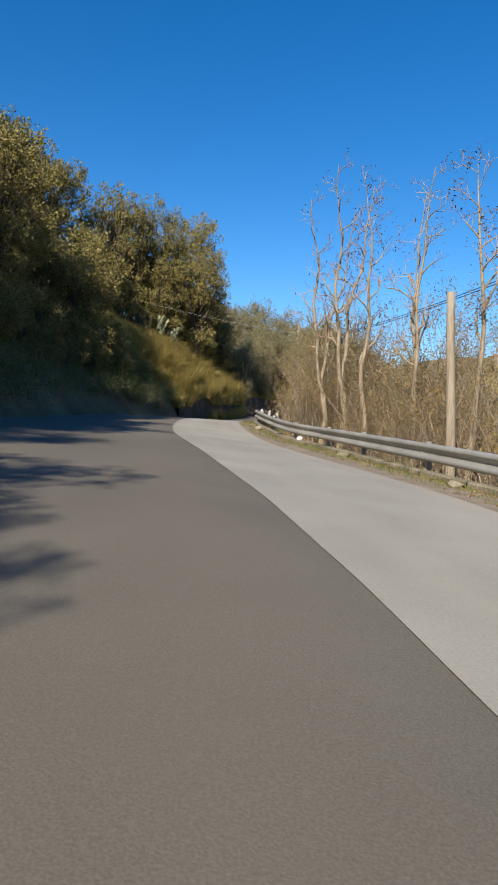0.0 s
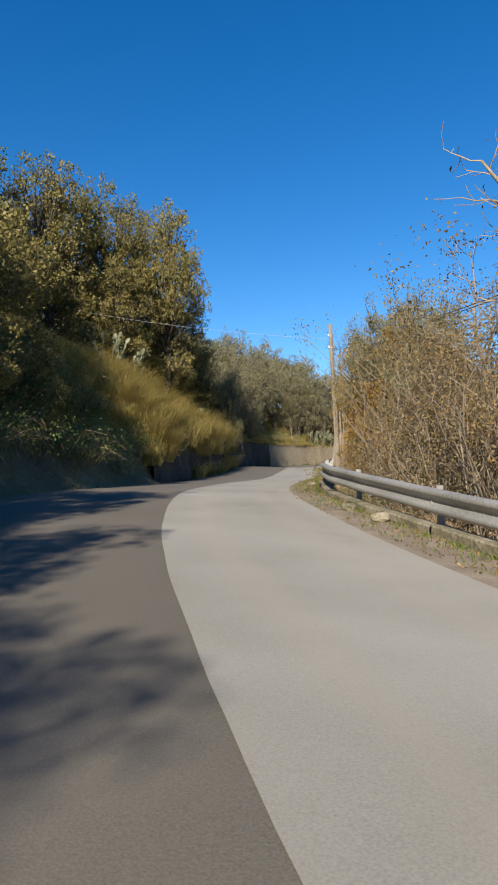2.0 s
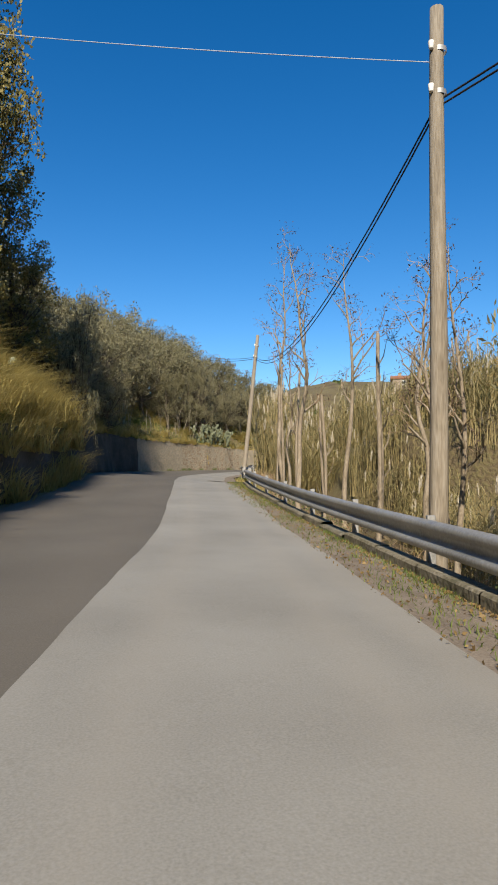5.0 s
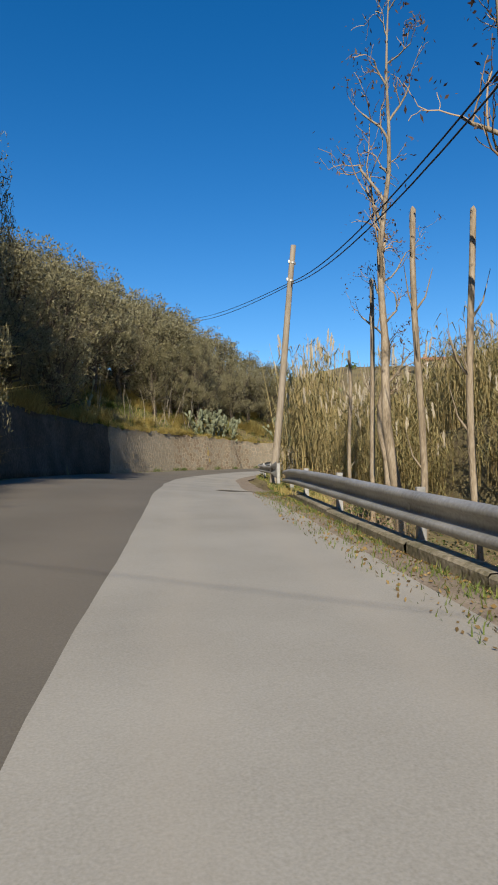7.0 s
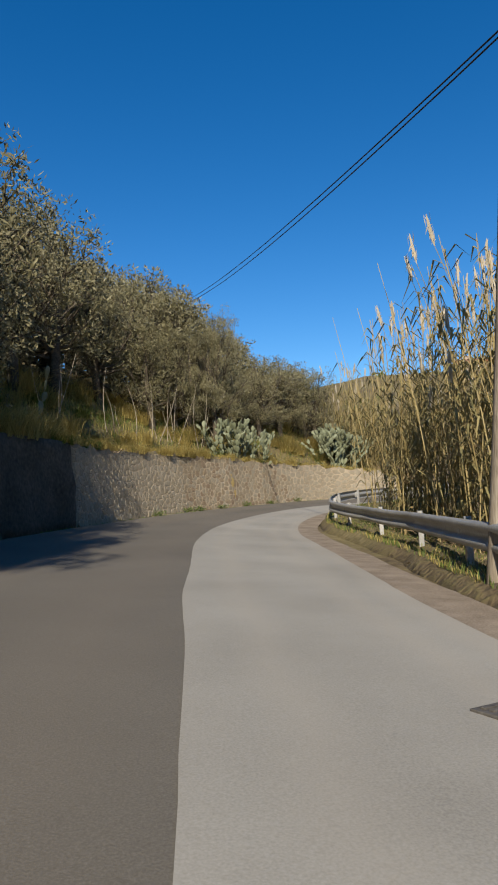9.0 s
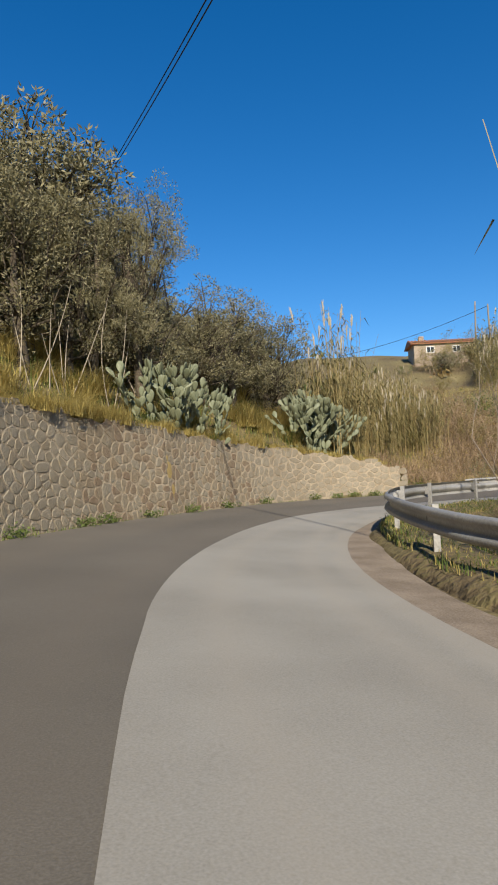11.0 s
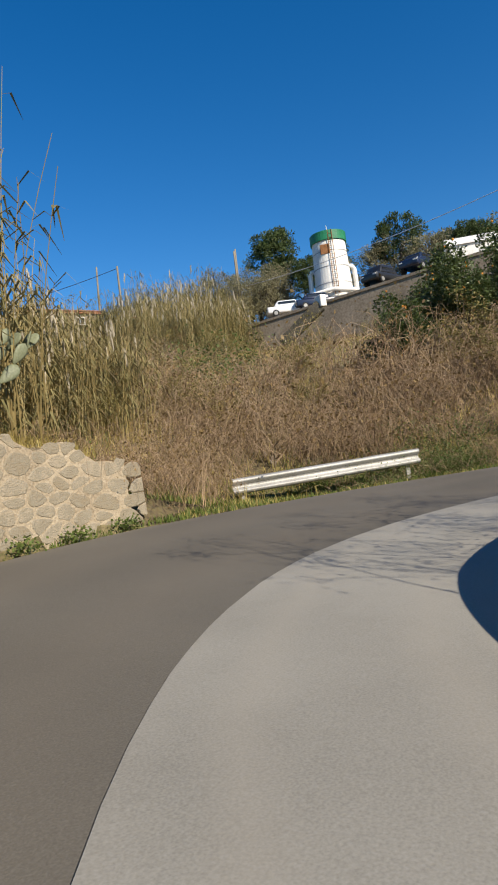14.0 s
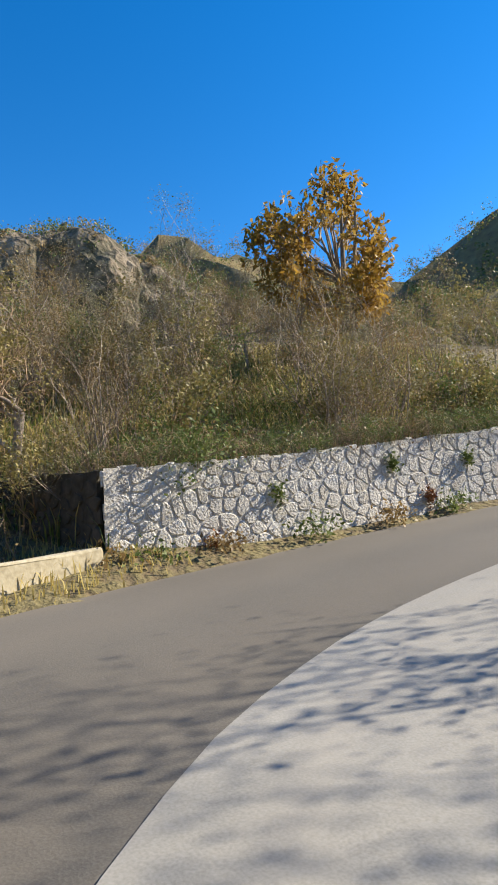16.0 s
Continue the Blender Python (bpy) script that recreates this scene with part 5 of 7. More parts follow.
for s in np.arange(76, 98, 2.0):
    plant_at("mixed" if r.random() < 0.5 else "brown", s, WALL_L(s) - 3.0 - 1.8 * r.random(), 0.42 + 0.2 * r.random(), variant=0)
for _ in range(150):
    s = 80 + 44 * r.random()
    plant_at("tuft", s, WALL_L(s) - 0.7 - 4.5 * r.random(), 0.55 + 0.5 * r.random(), variant=int(r.integers(0, 3)), sink=0.05)
for s in np.arange(100.5, 121, 0.5):
    p = on_road(s, WALL_L(s) - 0.3 - 0.3 * r.random())
    if r.random() < 0.75:
        plant("tuft", float(p[0]), float(p[1]), 0.32 + 0.3 * r.random(), variant=int(r.integers(0, 3)), z=float(p[2] + H_STONE(s)), sink=0.05, label="long grass hanging over the top of the wall")
# valley side: brown thicket behind the first barrier
for s in np.arange(2, 46, 1.8):
    k = KERB_R(s)
    plant_at("brown" if s < 26 else "bramble", s, k + 2.1 + 0.8 * r.random(), 0.52 + 0.25 * r.random(), variant=int(r.integers(0, 2)))
    plant_at("brown", s + 0.8, k + 4.0 + 1.4 * r.random(), 0.95 + 0.3 * r.random())
    if r.random() < 0.55:
        plant_at("bramble", s, k + 1.1, 0.55 + 0.2 * r.random())
for x, y, top, k in ((4.6, 47.0, 9.6, 1.15), (4.0, 44.2, 7.2, 0.85), (4.9, 42.6, 9.3, 0.8), (5.4, 48.6, 8.6, 1.1), (5.0, 45.6, 7.4, 0.9), (4.9, 50.2, 6.4, 0.8)):
    plant_top("yellow", x, y, top, k)
for x, y, top, k, v in ((4.6, 43.6, 10.4, 1.5, 4), (5.6, 40.6, 10.2, 1.5, 1), (6.8, 46.0, 11.2, 1.9, 1), (7.4, 50.5, 10.5, 1.8, 1)):
    plant_top("olive", x, y, top, k, v, label="grey-green wild olive among the roadside brush")
for x, y, top, k, v in ((5.6, 46.8, 9.4, 1.1, 0), (5.3, 43.0, 9.2, 1.15, 1), (4.2, 40.6, 8.8, 1.1, 0), (4.0, 38.4, 8.5, 1.1, 1), (3.6, 36.2, 7.9, 1.05, 0), (3.4, 34.0, 7.4, 1.0, 2), (4.8, 38.8, 9.2, 1.2, 2), (4.6, 36.0, 8.8, 1.2, 1), (4.2, 33.4, 8.0, 1.15, 0), (3.7, 42.0, 4.6, 0.7, 2),
                        (3.3, 39.0, 4.6, 0.6, 1), (2.9, 35.2, 4.4, 0.6, 2), (5.8, 37.0, 9.6, 1.3, 2), (6.4, 33.0, 9.0, 1.3, 1), (3.6, 44.8, 6.6, 0.9, 0), (3.9, 31.0, 7.2, 1.1, 1), (5.6, 29.0, 7.6, 1.2, 2), (6.6, 25.0, 7.6, 1.2, 0), (7.2, 21.0, 7.0, 1.2, 1), (7.8, 16.0, 6.4, 1.15, 0)):
    plant_top("brown", x, y, top, k, v)
for x, y, k in ((5.0, 35, 0.9), (6.2, 37, 1.1), (7.0, 31, 1.25), (8.0, 27, 1.3), (7.4, 23, 1.3)):
    plant("brown", x, y, k, variant=2)
# a leaning bare tree whose twigs hang over the brush
plant_top("bare", 7.6, 40.6, 9.8, 0.7, 1, turn=0.4)
plant_top("bare", 6.5, 38.8, 11.0, 1.2, 2, turn=3.6)
# bare trees and cut trunks
for x, y, v, k in ((3.35, 28.8, 0, 1.0), (4.0, 27.0, 0, 1.08), (4.6, 24.2, 1, 1.05), (5.5, 20.5, 0, 0.9), (6.3, 16.5, 2, 0.95)):
    plant("bare", x, y, k, variant=v, turn=1.7 + 0.4 * x)
for x, y, top, k, v, a in ((8.15, 72.6, 15.4, 1.0, 2, 0.5), (7.4, 67.6, 14.6, 1.05, 1, 1.9), (9.6, 75.4, 12.6, 0.9, 1, 3.0), (8.0, 64.6, 12.5, 0.95, 2, 4.4), (8.8, 61.0, 12.0, 0.95, 1, 5.5), (6.6, 56.6, 9.5, 0.7, 2, 2.0), (5.2, 53.6, 9.0, 0.6, 1, 1.0)):
    plant_top("bare", x, y, top, k, v, turn=a)
for x, y, top, v, k in ((8.45, 73.9, 8.95, 0, 0.64), (7.4, 70.2, 9.0, 1, 0.64), (7.75, 69.1, 8.6, 0, 0.64), (9.9, 78.2, 8.2, 1, 0.6), (7.6, 66.2, 7.0, 1, 0.6), (7.4, 61.0, 7.4, 0, 0.6), (5.6, 57.6, 7.6, 1, 0.6), (6.6, 63.4, 6.9, 0, 0.6)):
    plant_top("pollard", x, y, top, k, v)
for s in np.arange(47, 82, 1.9):
    plant_at("bramble", s, KERB_R(s) + 1.3 + 0.8 * r.random(), 0.55 + 0.2 * r.random())
# reed bed
for s in np.arange(60, 103, 1.15):
    k = KERB_R(s)
    near = 3.0 if s < 82 else 1.0
    plant_at("cane", s, k + near + 3.0 + 1.6 * r.random(), (0.7 if s < 84 else 0.85) + 0.2 * r.random(), variant=2 if s < 86 else int(r.integers(0, 2)))
    plant_at("cane", s + 0.6, k + near + 6.0 + 2 * r.random(), 0.85 + 0.25 * r.random(), variant=2)
    if s > 82:
        plant_at("cane", s + 0.3, k + near + (0.6 if s > 90 else 1.3) + 0.6 * r.random(), (1.08 + 0.18 * r.random()) if s > 90 else 0.7 + 0.15 * r.random(), variant=1 if s > 90 else 0)
        plant_at("bramble", s, k + 0.9 + 0.3 * r.random(), 0.36, variant=2)
        plant_at("bramble", s + 0.5, k + 1.7 + 0.4 * r.random(), 0.7 + 0.2 * r.random())
# inside of the bend: low weeds, and trees whose shade falls on the road
for s in np.arange(101, 126, 1.4):
    plant_at("bramble", s, KERB_R(s) + 0.9 + 0.4 * r.random(), 0.32 + 0.1 * r.random(), variant=2)
for x, y, k in ((22.2, 106.0, 1.0), (23.4, 104.8, 1.05), (24.6, 103.6, 1.1), (25.6, 102.6, 1.2)):
    plant("brown", x, y, k, variant=2)
plant("twiggy", 23.2, 104.6, 1.25)
for _ in range(16):
    s = 123.7 + 2.2 * r.random()
    plant_at("bramble", s, ROAD_L(s) - 1.0 - 3 * r.random() - (2.0 if s > 125 else 0), 0.6 + 0.35 * r.random(), variant=int(r.integers(0, 2)))
for x, y, k in ((35.6, 112.4, 0.7), (36.4, 110.9, 0.8), (36.0, 109.6, 0.6), (37.2, 112.0, 0.9), (37.3, 109.8, 0.7), (38.2, 110.8, 0.9)):
    plant("bramble", x, y, k, variant=int(r.integers(0, 3)))
# reeds, olives and brush above and past the stone wall
for x, y, k, v in ((23.9, 119.9, 1.22, 1), (24.5, 119.6, 1.15, 0), (24.6, 120.6, 1.2, 1), (23.6, 120.6, 1.2, 0), (25.4, 121.4, 0.8, 0), (26.4, 121.0, 0.75, 2), (27.2, 122.4, 1.05, 2), (26.5, 123.5, 1.1, 2), (28.4, 123.0, 1.15, 2), (28.2, 121.4, 0.8, 2), (29.4, 122.6, 0.85, 2), (29.8, 124.0, 0.9, 2), (30.8, 123.4, 0.75, 2), (27.8, 124.6, 0.85, 2)):
    plant("cane", x, y, k, variant=v)
for _ in range(34):
    x, y = 28.5 + 9 * r.random(), 116.5 + 9 * r.random()
    if (x - 30.75) * 0.72 + (y - 118.4) * 0.69 > 1.5:
        plant("bramble", x, y, 0.8 + 0.5 * r.random(), variant=int(r.integers(0, 2)))
for _ in range(52):
    x, y = 34.8 + 8 * r.random(), 109.8 + 8 * r.random()
    if x + y > (151.2 if y > 112 else 148.5):
        plant("bramble", x, y, 0.8 + 0.5 * r.random(), variant=int(r.integers(0, 2)))
for x, y, k in ((35.2, 122.5, 0.45), (39.0, 118.5, 0.5), (41, 113.8, 0.9), (43, 112, 0.9), (42, 109.5, 0.95), (39.5, 112.2, 0.8)):
    plant("mixed", x, y, k)
for x, y, k in ((43.5, 116.6, 0.85), (46.0, 114.6, 1.1), (47.6, 112.3, 1.3), (45.2, 111.5, 0.9), (50, 109, 1.2), (49, 117, 1.1), (53, 113, 1.2)):
    plant("citrus", x, y, k)
plant("twiggy", 38.6, 108.4, 0.95, label="small leafless tree with a whitish trunk above the pale wall")
for x, y, k in ((35.0, 113.4, 0.5), (35.8, 112.9, 0.55), (36.6, 113.6, 0.7), (35.7, 114.3, 0.6), (35.3, 115.2, 0.55), (36.4, 112.0, 0.6), (36.6, 115.0, 0.8)):
    plant("bramble", x, y, k, variant=2, label="low green bramble at the foot of the brushy slope")
# slope over the pale wall
for _ in range(84):
    u = 13 * r.random()
    d = 0.9 + 10 * r.random() ** 1.3
    x, y = np.interp(u, _w2s - W2_CORNER, W2[:, 0]) + d, np.interp(u, _w2s - W2_CORNER, W2[:, 1]) + 0.2 * d
    k = r.random()
    plant("green" if k < 0.08 else ("mixed" if k < 0.36 else ("bramble" if k < 0.72 else "brown")), x, y, (0.45 if k < 0.72 else 0.34) + 0.22 * r.random() + 0.02 * d)
plant("yellow_tree", 40.4, 97.8, 1.3, turn=2.0, sink=0.1, squash=1.12, label="golden autumn walnut tree with a pale trunk")
plant("yellow", 45, 95, 0.7)
for x, y, k in ((44, 104, 0.8), (46, 101, 0.9), (48, 97, 0.8), (43, 93.5, 0.7), (50, 104, 0.9)):
    plant("twiggy" if k < 0.85 else "brown", x, y, k)
# hill to the north-east: pines, shrubs, reeds
for x, y, k in ((85.9, 143.7, 1.5), (90.8, 129.2, 1.28), (88, 121.0, 1.05), (97, 126, 1.0), (84, 139, 0.95), (92, 138, 1.15)):
    plant("pine", x, y, k, variant=1 if 128 < y < 131 else 0, sink=0.6)
for x, y, k in ((74.5, 143.0, 1.5), (77.5, 146.5, 1.7), (80.5, 141.5, 1.6), (71.5, 141.5, 1.1), (86, 135, 1.5), (88, 124, 1.4)):
    plant("olive", x, y, k, variant=2, sink=0.4)
for _ in range(70):
    x, y = 36 + 44 * r.random(), 116 + 42 * r.random()
    if y - 116 > (x - 36) * 0.42 and y > 119 and not (58 < x < 84 and 124 < y < 142):
        k = r.random()
        plant("bramble" if k < 0.5 else ("mixed" if k < 0.72 else ("cane" if k < 0.86 else "green")), x, y, 0.42 + 0.25 * r.random())
for x, y in ((60, 140), (62, 142.5), (66, 141), (60.2, 154.6), (62.4, 153.6), (58.8, 153.2)):
    plant("mixed", x, y, 1.1)
for _ in range(20):
    plant("cane", 62 + 13 * r.random(), 144 + 7 * r.random(), 1.2 + 0.5 * r.random(), variant=2)
for _ in range(40):
    x, y = 34 + 30 * r.random(), 119 + 22 * r.random()
    if y - 117 > (x - 34) * 0.3:
        plant("bramble", x, y, 0.5 + 0.3 * r.random(), variant=int(r.integers(0, 2)))
# trees on the skyline round the yard, shrubs below its wall
for x, y, top, k in ((84.6, 142.6, 30.8, 2.0), (81.5, 144.5, 30.0, 1.9), (78.0, 141.2, 27.6, 1.7), (88.5, 125.5, 31.0, 2.2), (91.0, 120.5, 31.2, 2.3), (91.0, 117.0, 31.6, 2.3), (85.5, 114.5, 28.5, 2.2), (89.5, 131.5, 31.8, 2.0), (82.0, 111.0, 27.0, 2.3), (76.0, 107.5, 25.5, 2.2)):
    plant_top("olive", x, y, top, k, 2, label="grey-green tree on the skyline behind the yard")
for x, y, k in ((67.5, 139.6, 1.5), (66.6, 141.4, 1.2), (64.4, 142.6, 0.9)):
    plant("oak", x, y, k * 0.9, variant=2, sink=0.3, label="round green shrub below the yard's wall")
plant("yellow", 63.6, 142.6, 0.45, label="low yellow-green fruit bush below the yard's wall")
for _ in range(46):
    x, y = 58 + 10 * r.random(), 137 + 9 * r.random()
    plant("cane", x, y, 1.0 + 0.35 * r.random(), variant=2, squash=1.15)
for _ in range(26):
    x, y = 52 + 14 * r.random(), 121 + 16 * r.random()
    if x > 54 and 123 < y < 135:
        continue
    plant("bramble", x, y, 0.45 + 0.3 * r.random(), variant=int(r.integers(0, 3)))
for _ in range(30):
    q = r.random()
    x, y = 30 + 26 * q + 4 * r.random(), 124 - 8 * q + 14 * r.random()
    if (x - 30.75) * 0.72 + (y - 118.4) * 0.69 > 2.0:
        k = r.random()
        plant("bramble" if k < 0.62 else ("mixed" if k < 0.75 else ("green" if k < 0.85 else "brown")), x, y, (1.1 if k < 0.62 else 0.5) * (0.8 + 0.6 * r.random()) * (0.42 if x > 42 else 1))
for _ in range(26):
    plant("cane", 28.5 + 6 * r.random(), 122.5 + 5 * r.random(), 0.62 + 0.35 * r.random(), variant=2, label="thin bleached reeds on the brushy slope")
for x, y, top, k in ((68.0, 153.0, 25.4, 1.7), (66.2, 154.0, 24.2, 1.4), (70.5, 151.0, 25.8, 1.8), (60.0, 153.0, 22.4, 1.1)):
    plant_top("olive", x, y, top, k, 2, label="grey-green tree beside the house")
for x, y, k, v in ((41.4, 118.9, 1.9, 0), (39.4, 121.0, 1.7, 1), (43.2, 117.0, 1.8, 1), (37.0, 121.6, 1.5, 0), (36.2, 118.6, 1.4, 1), (33.6, 120.8, 1.3, 0), (40.0, 115.6, 1.7, 1), (38.4, 117.0, 1.5, 0), (42.0, 112.8, 1.6, 1)):
    plant("bramble", x, y, k, variant=v, squash=1.15, label="large tangled heap of dry reddish bramble stems")
for x, y, k in ((33.9, 122.5, 0.62), (41.0, 121.4, 0.7), (44.6, 118.2, 0.75), (37.8, 119.8, 0.5), (46.5, 114.8, 0.7), (42.6, 115.0, 0.55), (35.2, 121.2, 0.45), (52.0, 131.0, 0.5), (47.5, 128.0, 0.45), (57.5, 123.0, 0.45), (38.5, 125.5, 0.6), (30.6, 122.4, 0.5)):
    plant("mixed", x, y, k, label="yellow-green shrub among the brambles")
plant("twiggy", 34.0, 118.9, 0.62, sink=0.5, label="pale leafless bush behind the short barrier")
plant("twiggy", 31.9, 120.4, 0.5, sink=0.5, label="pale leafless bush behind the short barrier")
for _ in range(34):
    q, o = r.random(), 0.3 + 1.3 * r.random()
    x, y = 34.9 - 3.2 * q + 0.72 * o, 112.2 + 5.6 * q + 0.69 * o
    plant("tuft" if r.random() < 0.6 else "bramble", x, y, 0.42 + 0.25 * r.random(), variant=2, label="low bright green weeds beside the road")
# thicket farther up the slope over the pale wall
for _ in range(34):
    x, y = 40 + 24 * r.random(), 84 + 26 * r.random()
    k = r.random()
    plant("brown" if k < 0.4 else ("mixed" if k < 0.75 else "green"), x, y, (0.38 if k < 0.4 else 0.75) + 0.25 * r.random())

# prickly pears
cr = np.random.default_rng(9)
for x, y, n, k, sp in ((21.1, 118.6, 150, 1.0, 0.9), (21.8, 119.0, 200, 1.1, 0.9), (22.5, 119.2, 200, 1.15, 0.9), (23.2, 119.45, 200, 1.1, 0.9), (23.9, 119.7, 190, 1.0, 0.9), (22.5, 120.0, 170, 1.25, 0.9)):
    cactus(x, y, ground_z(x, y) - 0.05, cr, n, k, sp)
for s, out, n, k in ((114.5, 0.6, 120, 1.1), (115.4, 0.5, 100, 1.0), (116.4, 0.45, 80, 0.92), (113.3, 1.0, 80, 1.05)):
    p = on_road(s, WALL_L(s) - out, H_STONE(s))
    cactus(float(p[0]), float(p[1]), max(ground_z(p[0], p[1]), float(p[2])) - 0.08, cr, n, k, 0.6)
for s, lat, n in ((62.4, -11.0, 60), (61.2, -11.6, 50), (63.4, -10.2, 44), (66, -9.8, 16), (72.5, -7.2, 14), (99, -7.4, 12), (101.5, -7.2, 12)):
    p = on_road(s, lat)
    cactus(float(p[0]), float(p[1]), ground_z(p[0], p[1]) - 0.05, cr, n, 1.35, 0.9)

# ---------------------------------------------------------------- grass, weeds and litter


def cover(name, label, n, s_range, lat_of, height, width, material, seed, lean=0.5, category="grass", lift=0.0):
    g = np.random.default_rng(seed)
    s = s_range[0] + (s_range[1] - s_range[0]) * g.random(n)
    p = on_road(s, lat_of(s, g))
    clump = np.sin(p[:, 0] * 2.1 + seed) * np.sin(p[:, 1] * 1.7) + 0.6 * g.normal(size=n)
    p = p[clump > -0.35]
    p[:, 2] = terrain(p[:, 0], p[:, 1]) - 0.02 + lift
    ob_of(name, mesh_of(name, *blades(g, p, height, width, lean), material), label=label, category=category, kind="stuff")


cover("dry_grass", "long dry yellow grass on the sunlit bank", 52000, (46, 86), lambda s, g: np.where(s > 58, WALL_L(s) - 0.3, ROAD_L(s) - 1.5) - 7.5 * g.random(len(s)), 0.7, 0.012, M["dry_grass"], 1)
cover("bank_grass", "sparse dry grass on the bank above the wall", 16000, (66, 104), lambda s, g: WALL_L(s) - 0.8 - 5.5 * g.random(len(s)), 0.45, 0.01, M["dry_grass"], 2)
cover("terrace_grass", "green and dry grass on the terrace over the stone wall", 15000, (100, 125), lambda s, g: WALL_L(s) - 0.8 - 5.5 * g.random(len(s)), 0.38, 0.01, M["green_grass"], 3)
cover("terrace_straw", "dry straw on the terrace over the stone wall", 11000, (100, 127), lambda s, g: WALL_L(s) - 0.7 - 6.5 * g.random(len(s)), 0.42, 0.01, M["dry_grass"], 4)
cover("verge_grass", "green grass tufts along the kerb", 26000, (0, 84), lambda s, g: KERB_R(s) - 0.05 - 0.8 * g.random(len(s)) ** 2.6, 0.14, 0.007, M["green_grass"], 5)
cover("barrier_grass", "dry and green grass beneath the barrier", 14000, (81, 126), lambda s, g: KERB_R(s) - 0.35 + 1.6 * g.random(len(s)), 0.16, 0.008, M["green_grass"], 6, lift=0.22)
cover("barrier_straw", "dry grass beneath the barrier", 12000, (78, 126), lambda s, g: KERB_R(s) - 0.35 + 1.7 * g.random(len(s)), 0.15, 0.008, M["dry_grass"], 7, lift=0.22)
cover("wall_weeds", "low weeds along the foot of the stone wall", 2200, (98, 125), lambda s, g: WALL_L(s) + 0.05 + 0.28 * g.random(len(s)) ** 1.5, 0.10, 0.008, M["green_grass"], 8)
cover("slope_weeds", "green weeds below the short barrier", 17000, (122.6, 130), lambda s, g: ROAD_L(s) - 0.15 - 4.0 * g.random(len(s)), 0.15, 0.012, M["green_grass"], 9)
cover("slope_straw", "dry grass below the short barrier", 8000, (124.5, 132), lambda s, g: ROAD_L(s) - 0.1 - 5.0 * g.random(len(s)), 0.16, 0.01, M["dry_grass"], 10)
cover("slope_grass", "tall dry brown grass on the slope past the bend", 20000, (124.5, 131.5), lambda s, g: ROAD_L(s) - 4 - 34 * g.random(len(s)), 0.45, 0.012, M["dry_grass"], 11)
cover("upper_grass", "green grass and weeds over the pale wall", 16000, (131.5, 142), lambda s, g: -4.6 - 9 * g.random(len(s)), 0.4, 0.014, M["green_grass"], 12)
cover("upper_straw", "dry grass and weeds over the pale wall", 10000, (131.5, 142), lambda s, g: -4.6 - 11 * g.random(len(s)), 0.5, 0.014, M["dry_grass"], 13)
g = np.random.default_rng(14)
s = 100.5 + 23 * g.random(9000)
p = on_road(s, WALL_L(s) - 0.12 - 0.9 * g.random(9000))
p[:, 2] += H_STONE(s) - 0.03
ob_of("wall_top_grass", mesh_of("wall_top_grass", *blades(g, p, 0.26, 0.008, 0.9), M["dry_grass"]), label="dry grass hanging over the top of the stone wall", category="grass", kind="stuff")
for u in np.arange(W2_CORNER + 0.2, W2_CORNER + 13, 0.55):
    q = put_pale(u, 1.28, -0.2 - 0.2 * r.random())
    plant("green", q[0], q[1], 0.15 + 0.12 * r.random(), z=q[2], sink=0.05, label="low green shrub trailing over the pale wall")
    plant("bramble", q[0], q[1], 0.30 + 0.16 * r.random(), variant=2 if r.random() < 0.65 else 0, z=q[2], sink=0.02)
g = np.random.default_rng(15)
s = 83 * g.random(7000)
p = on_road(s, KERB_R(s) - 0.02 - 0.9 * g.random(7000) ** 3)
p[:, 2] += 0.03
ob_of("leaf_litter", mesh_of("leaf_litter", *leaves(g, p, 0.045, 0.026), M["brown_leaf"]), label="fallen brown leaves along the kerb", category="leaves", kind="stuff")

# scrub on the distant slopes
CRAGS = ((216, 69, 15, 12, 84), (214, 57, 22, 18, 95), (212, 40, 26, 22, 98), (214, 17, 26, 24, 91), (222, -7, 30, 28, 87))
g = np.random.default_rng(16)
n = 2200
ang, rad = g.random(n) * 6.28, 55 + 330 * g.random(n) ** 0.8
cx, cy = 35 + rad * np.cos(ang), 85 + rad * np.sin(ang)
away = np.min(np.hypot(cx[:, None] - REF[None, ::8, 0], cy[:, None] - REF[None, ::8, 1]), axis=1)
ok = (away > 32) & ~((cx > 52) & (cx < 92) & (cy > 112) & (cy < 145))
cx, cy = cx[ok], cy[ok]
cz = terrain(cx, cy)
big = 0.7 + 1.1 * g.random(len(cx))
rep = 30
c = np.repeat(np.stack([cx, cy, cz + big * 0.7], 1), rep, 0) + g.normal(size=(len(cx) * rep, 3)) * np.repeat(big, rep)[:, None] * np.array([[0.75, 0.75, 0.5]])
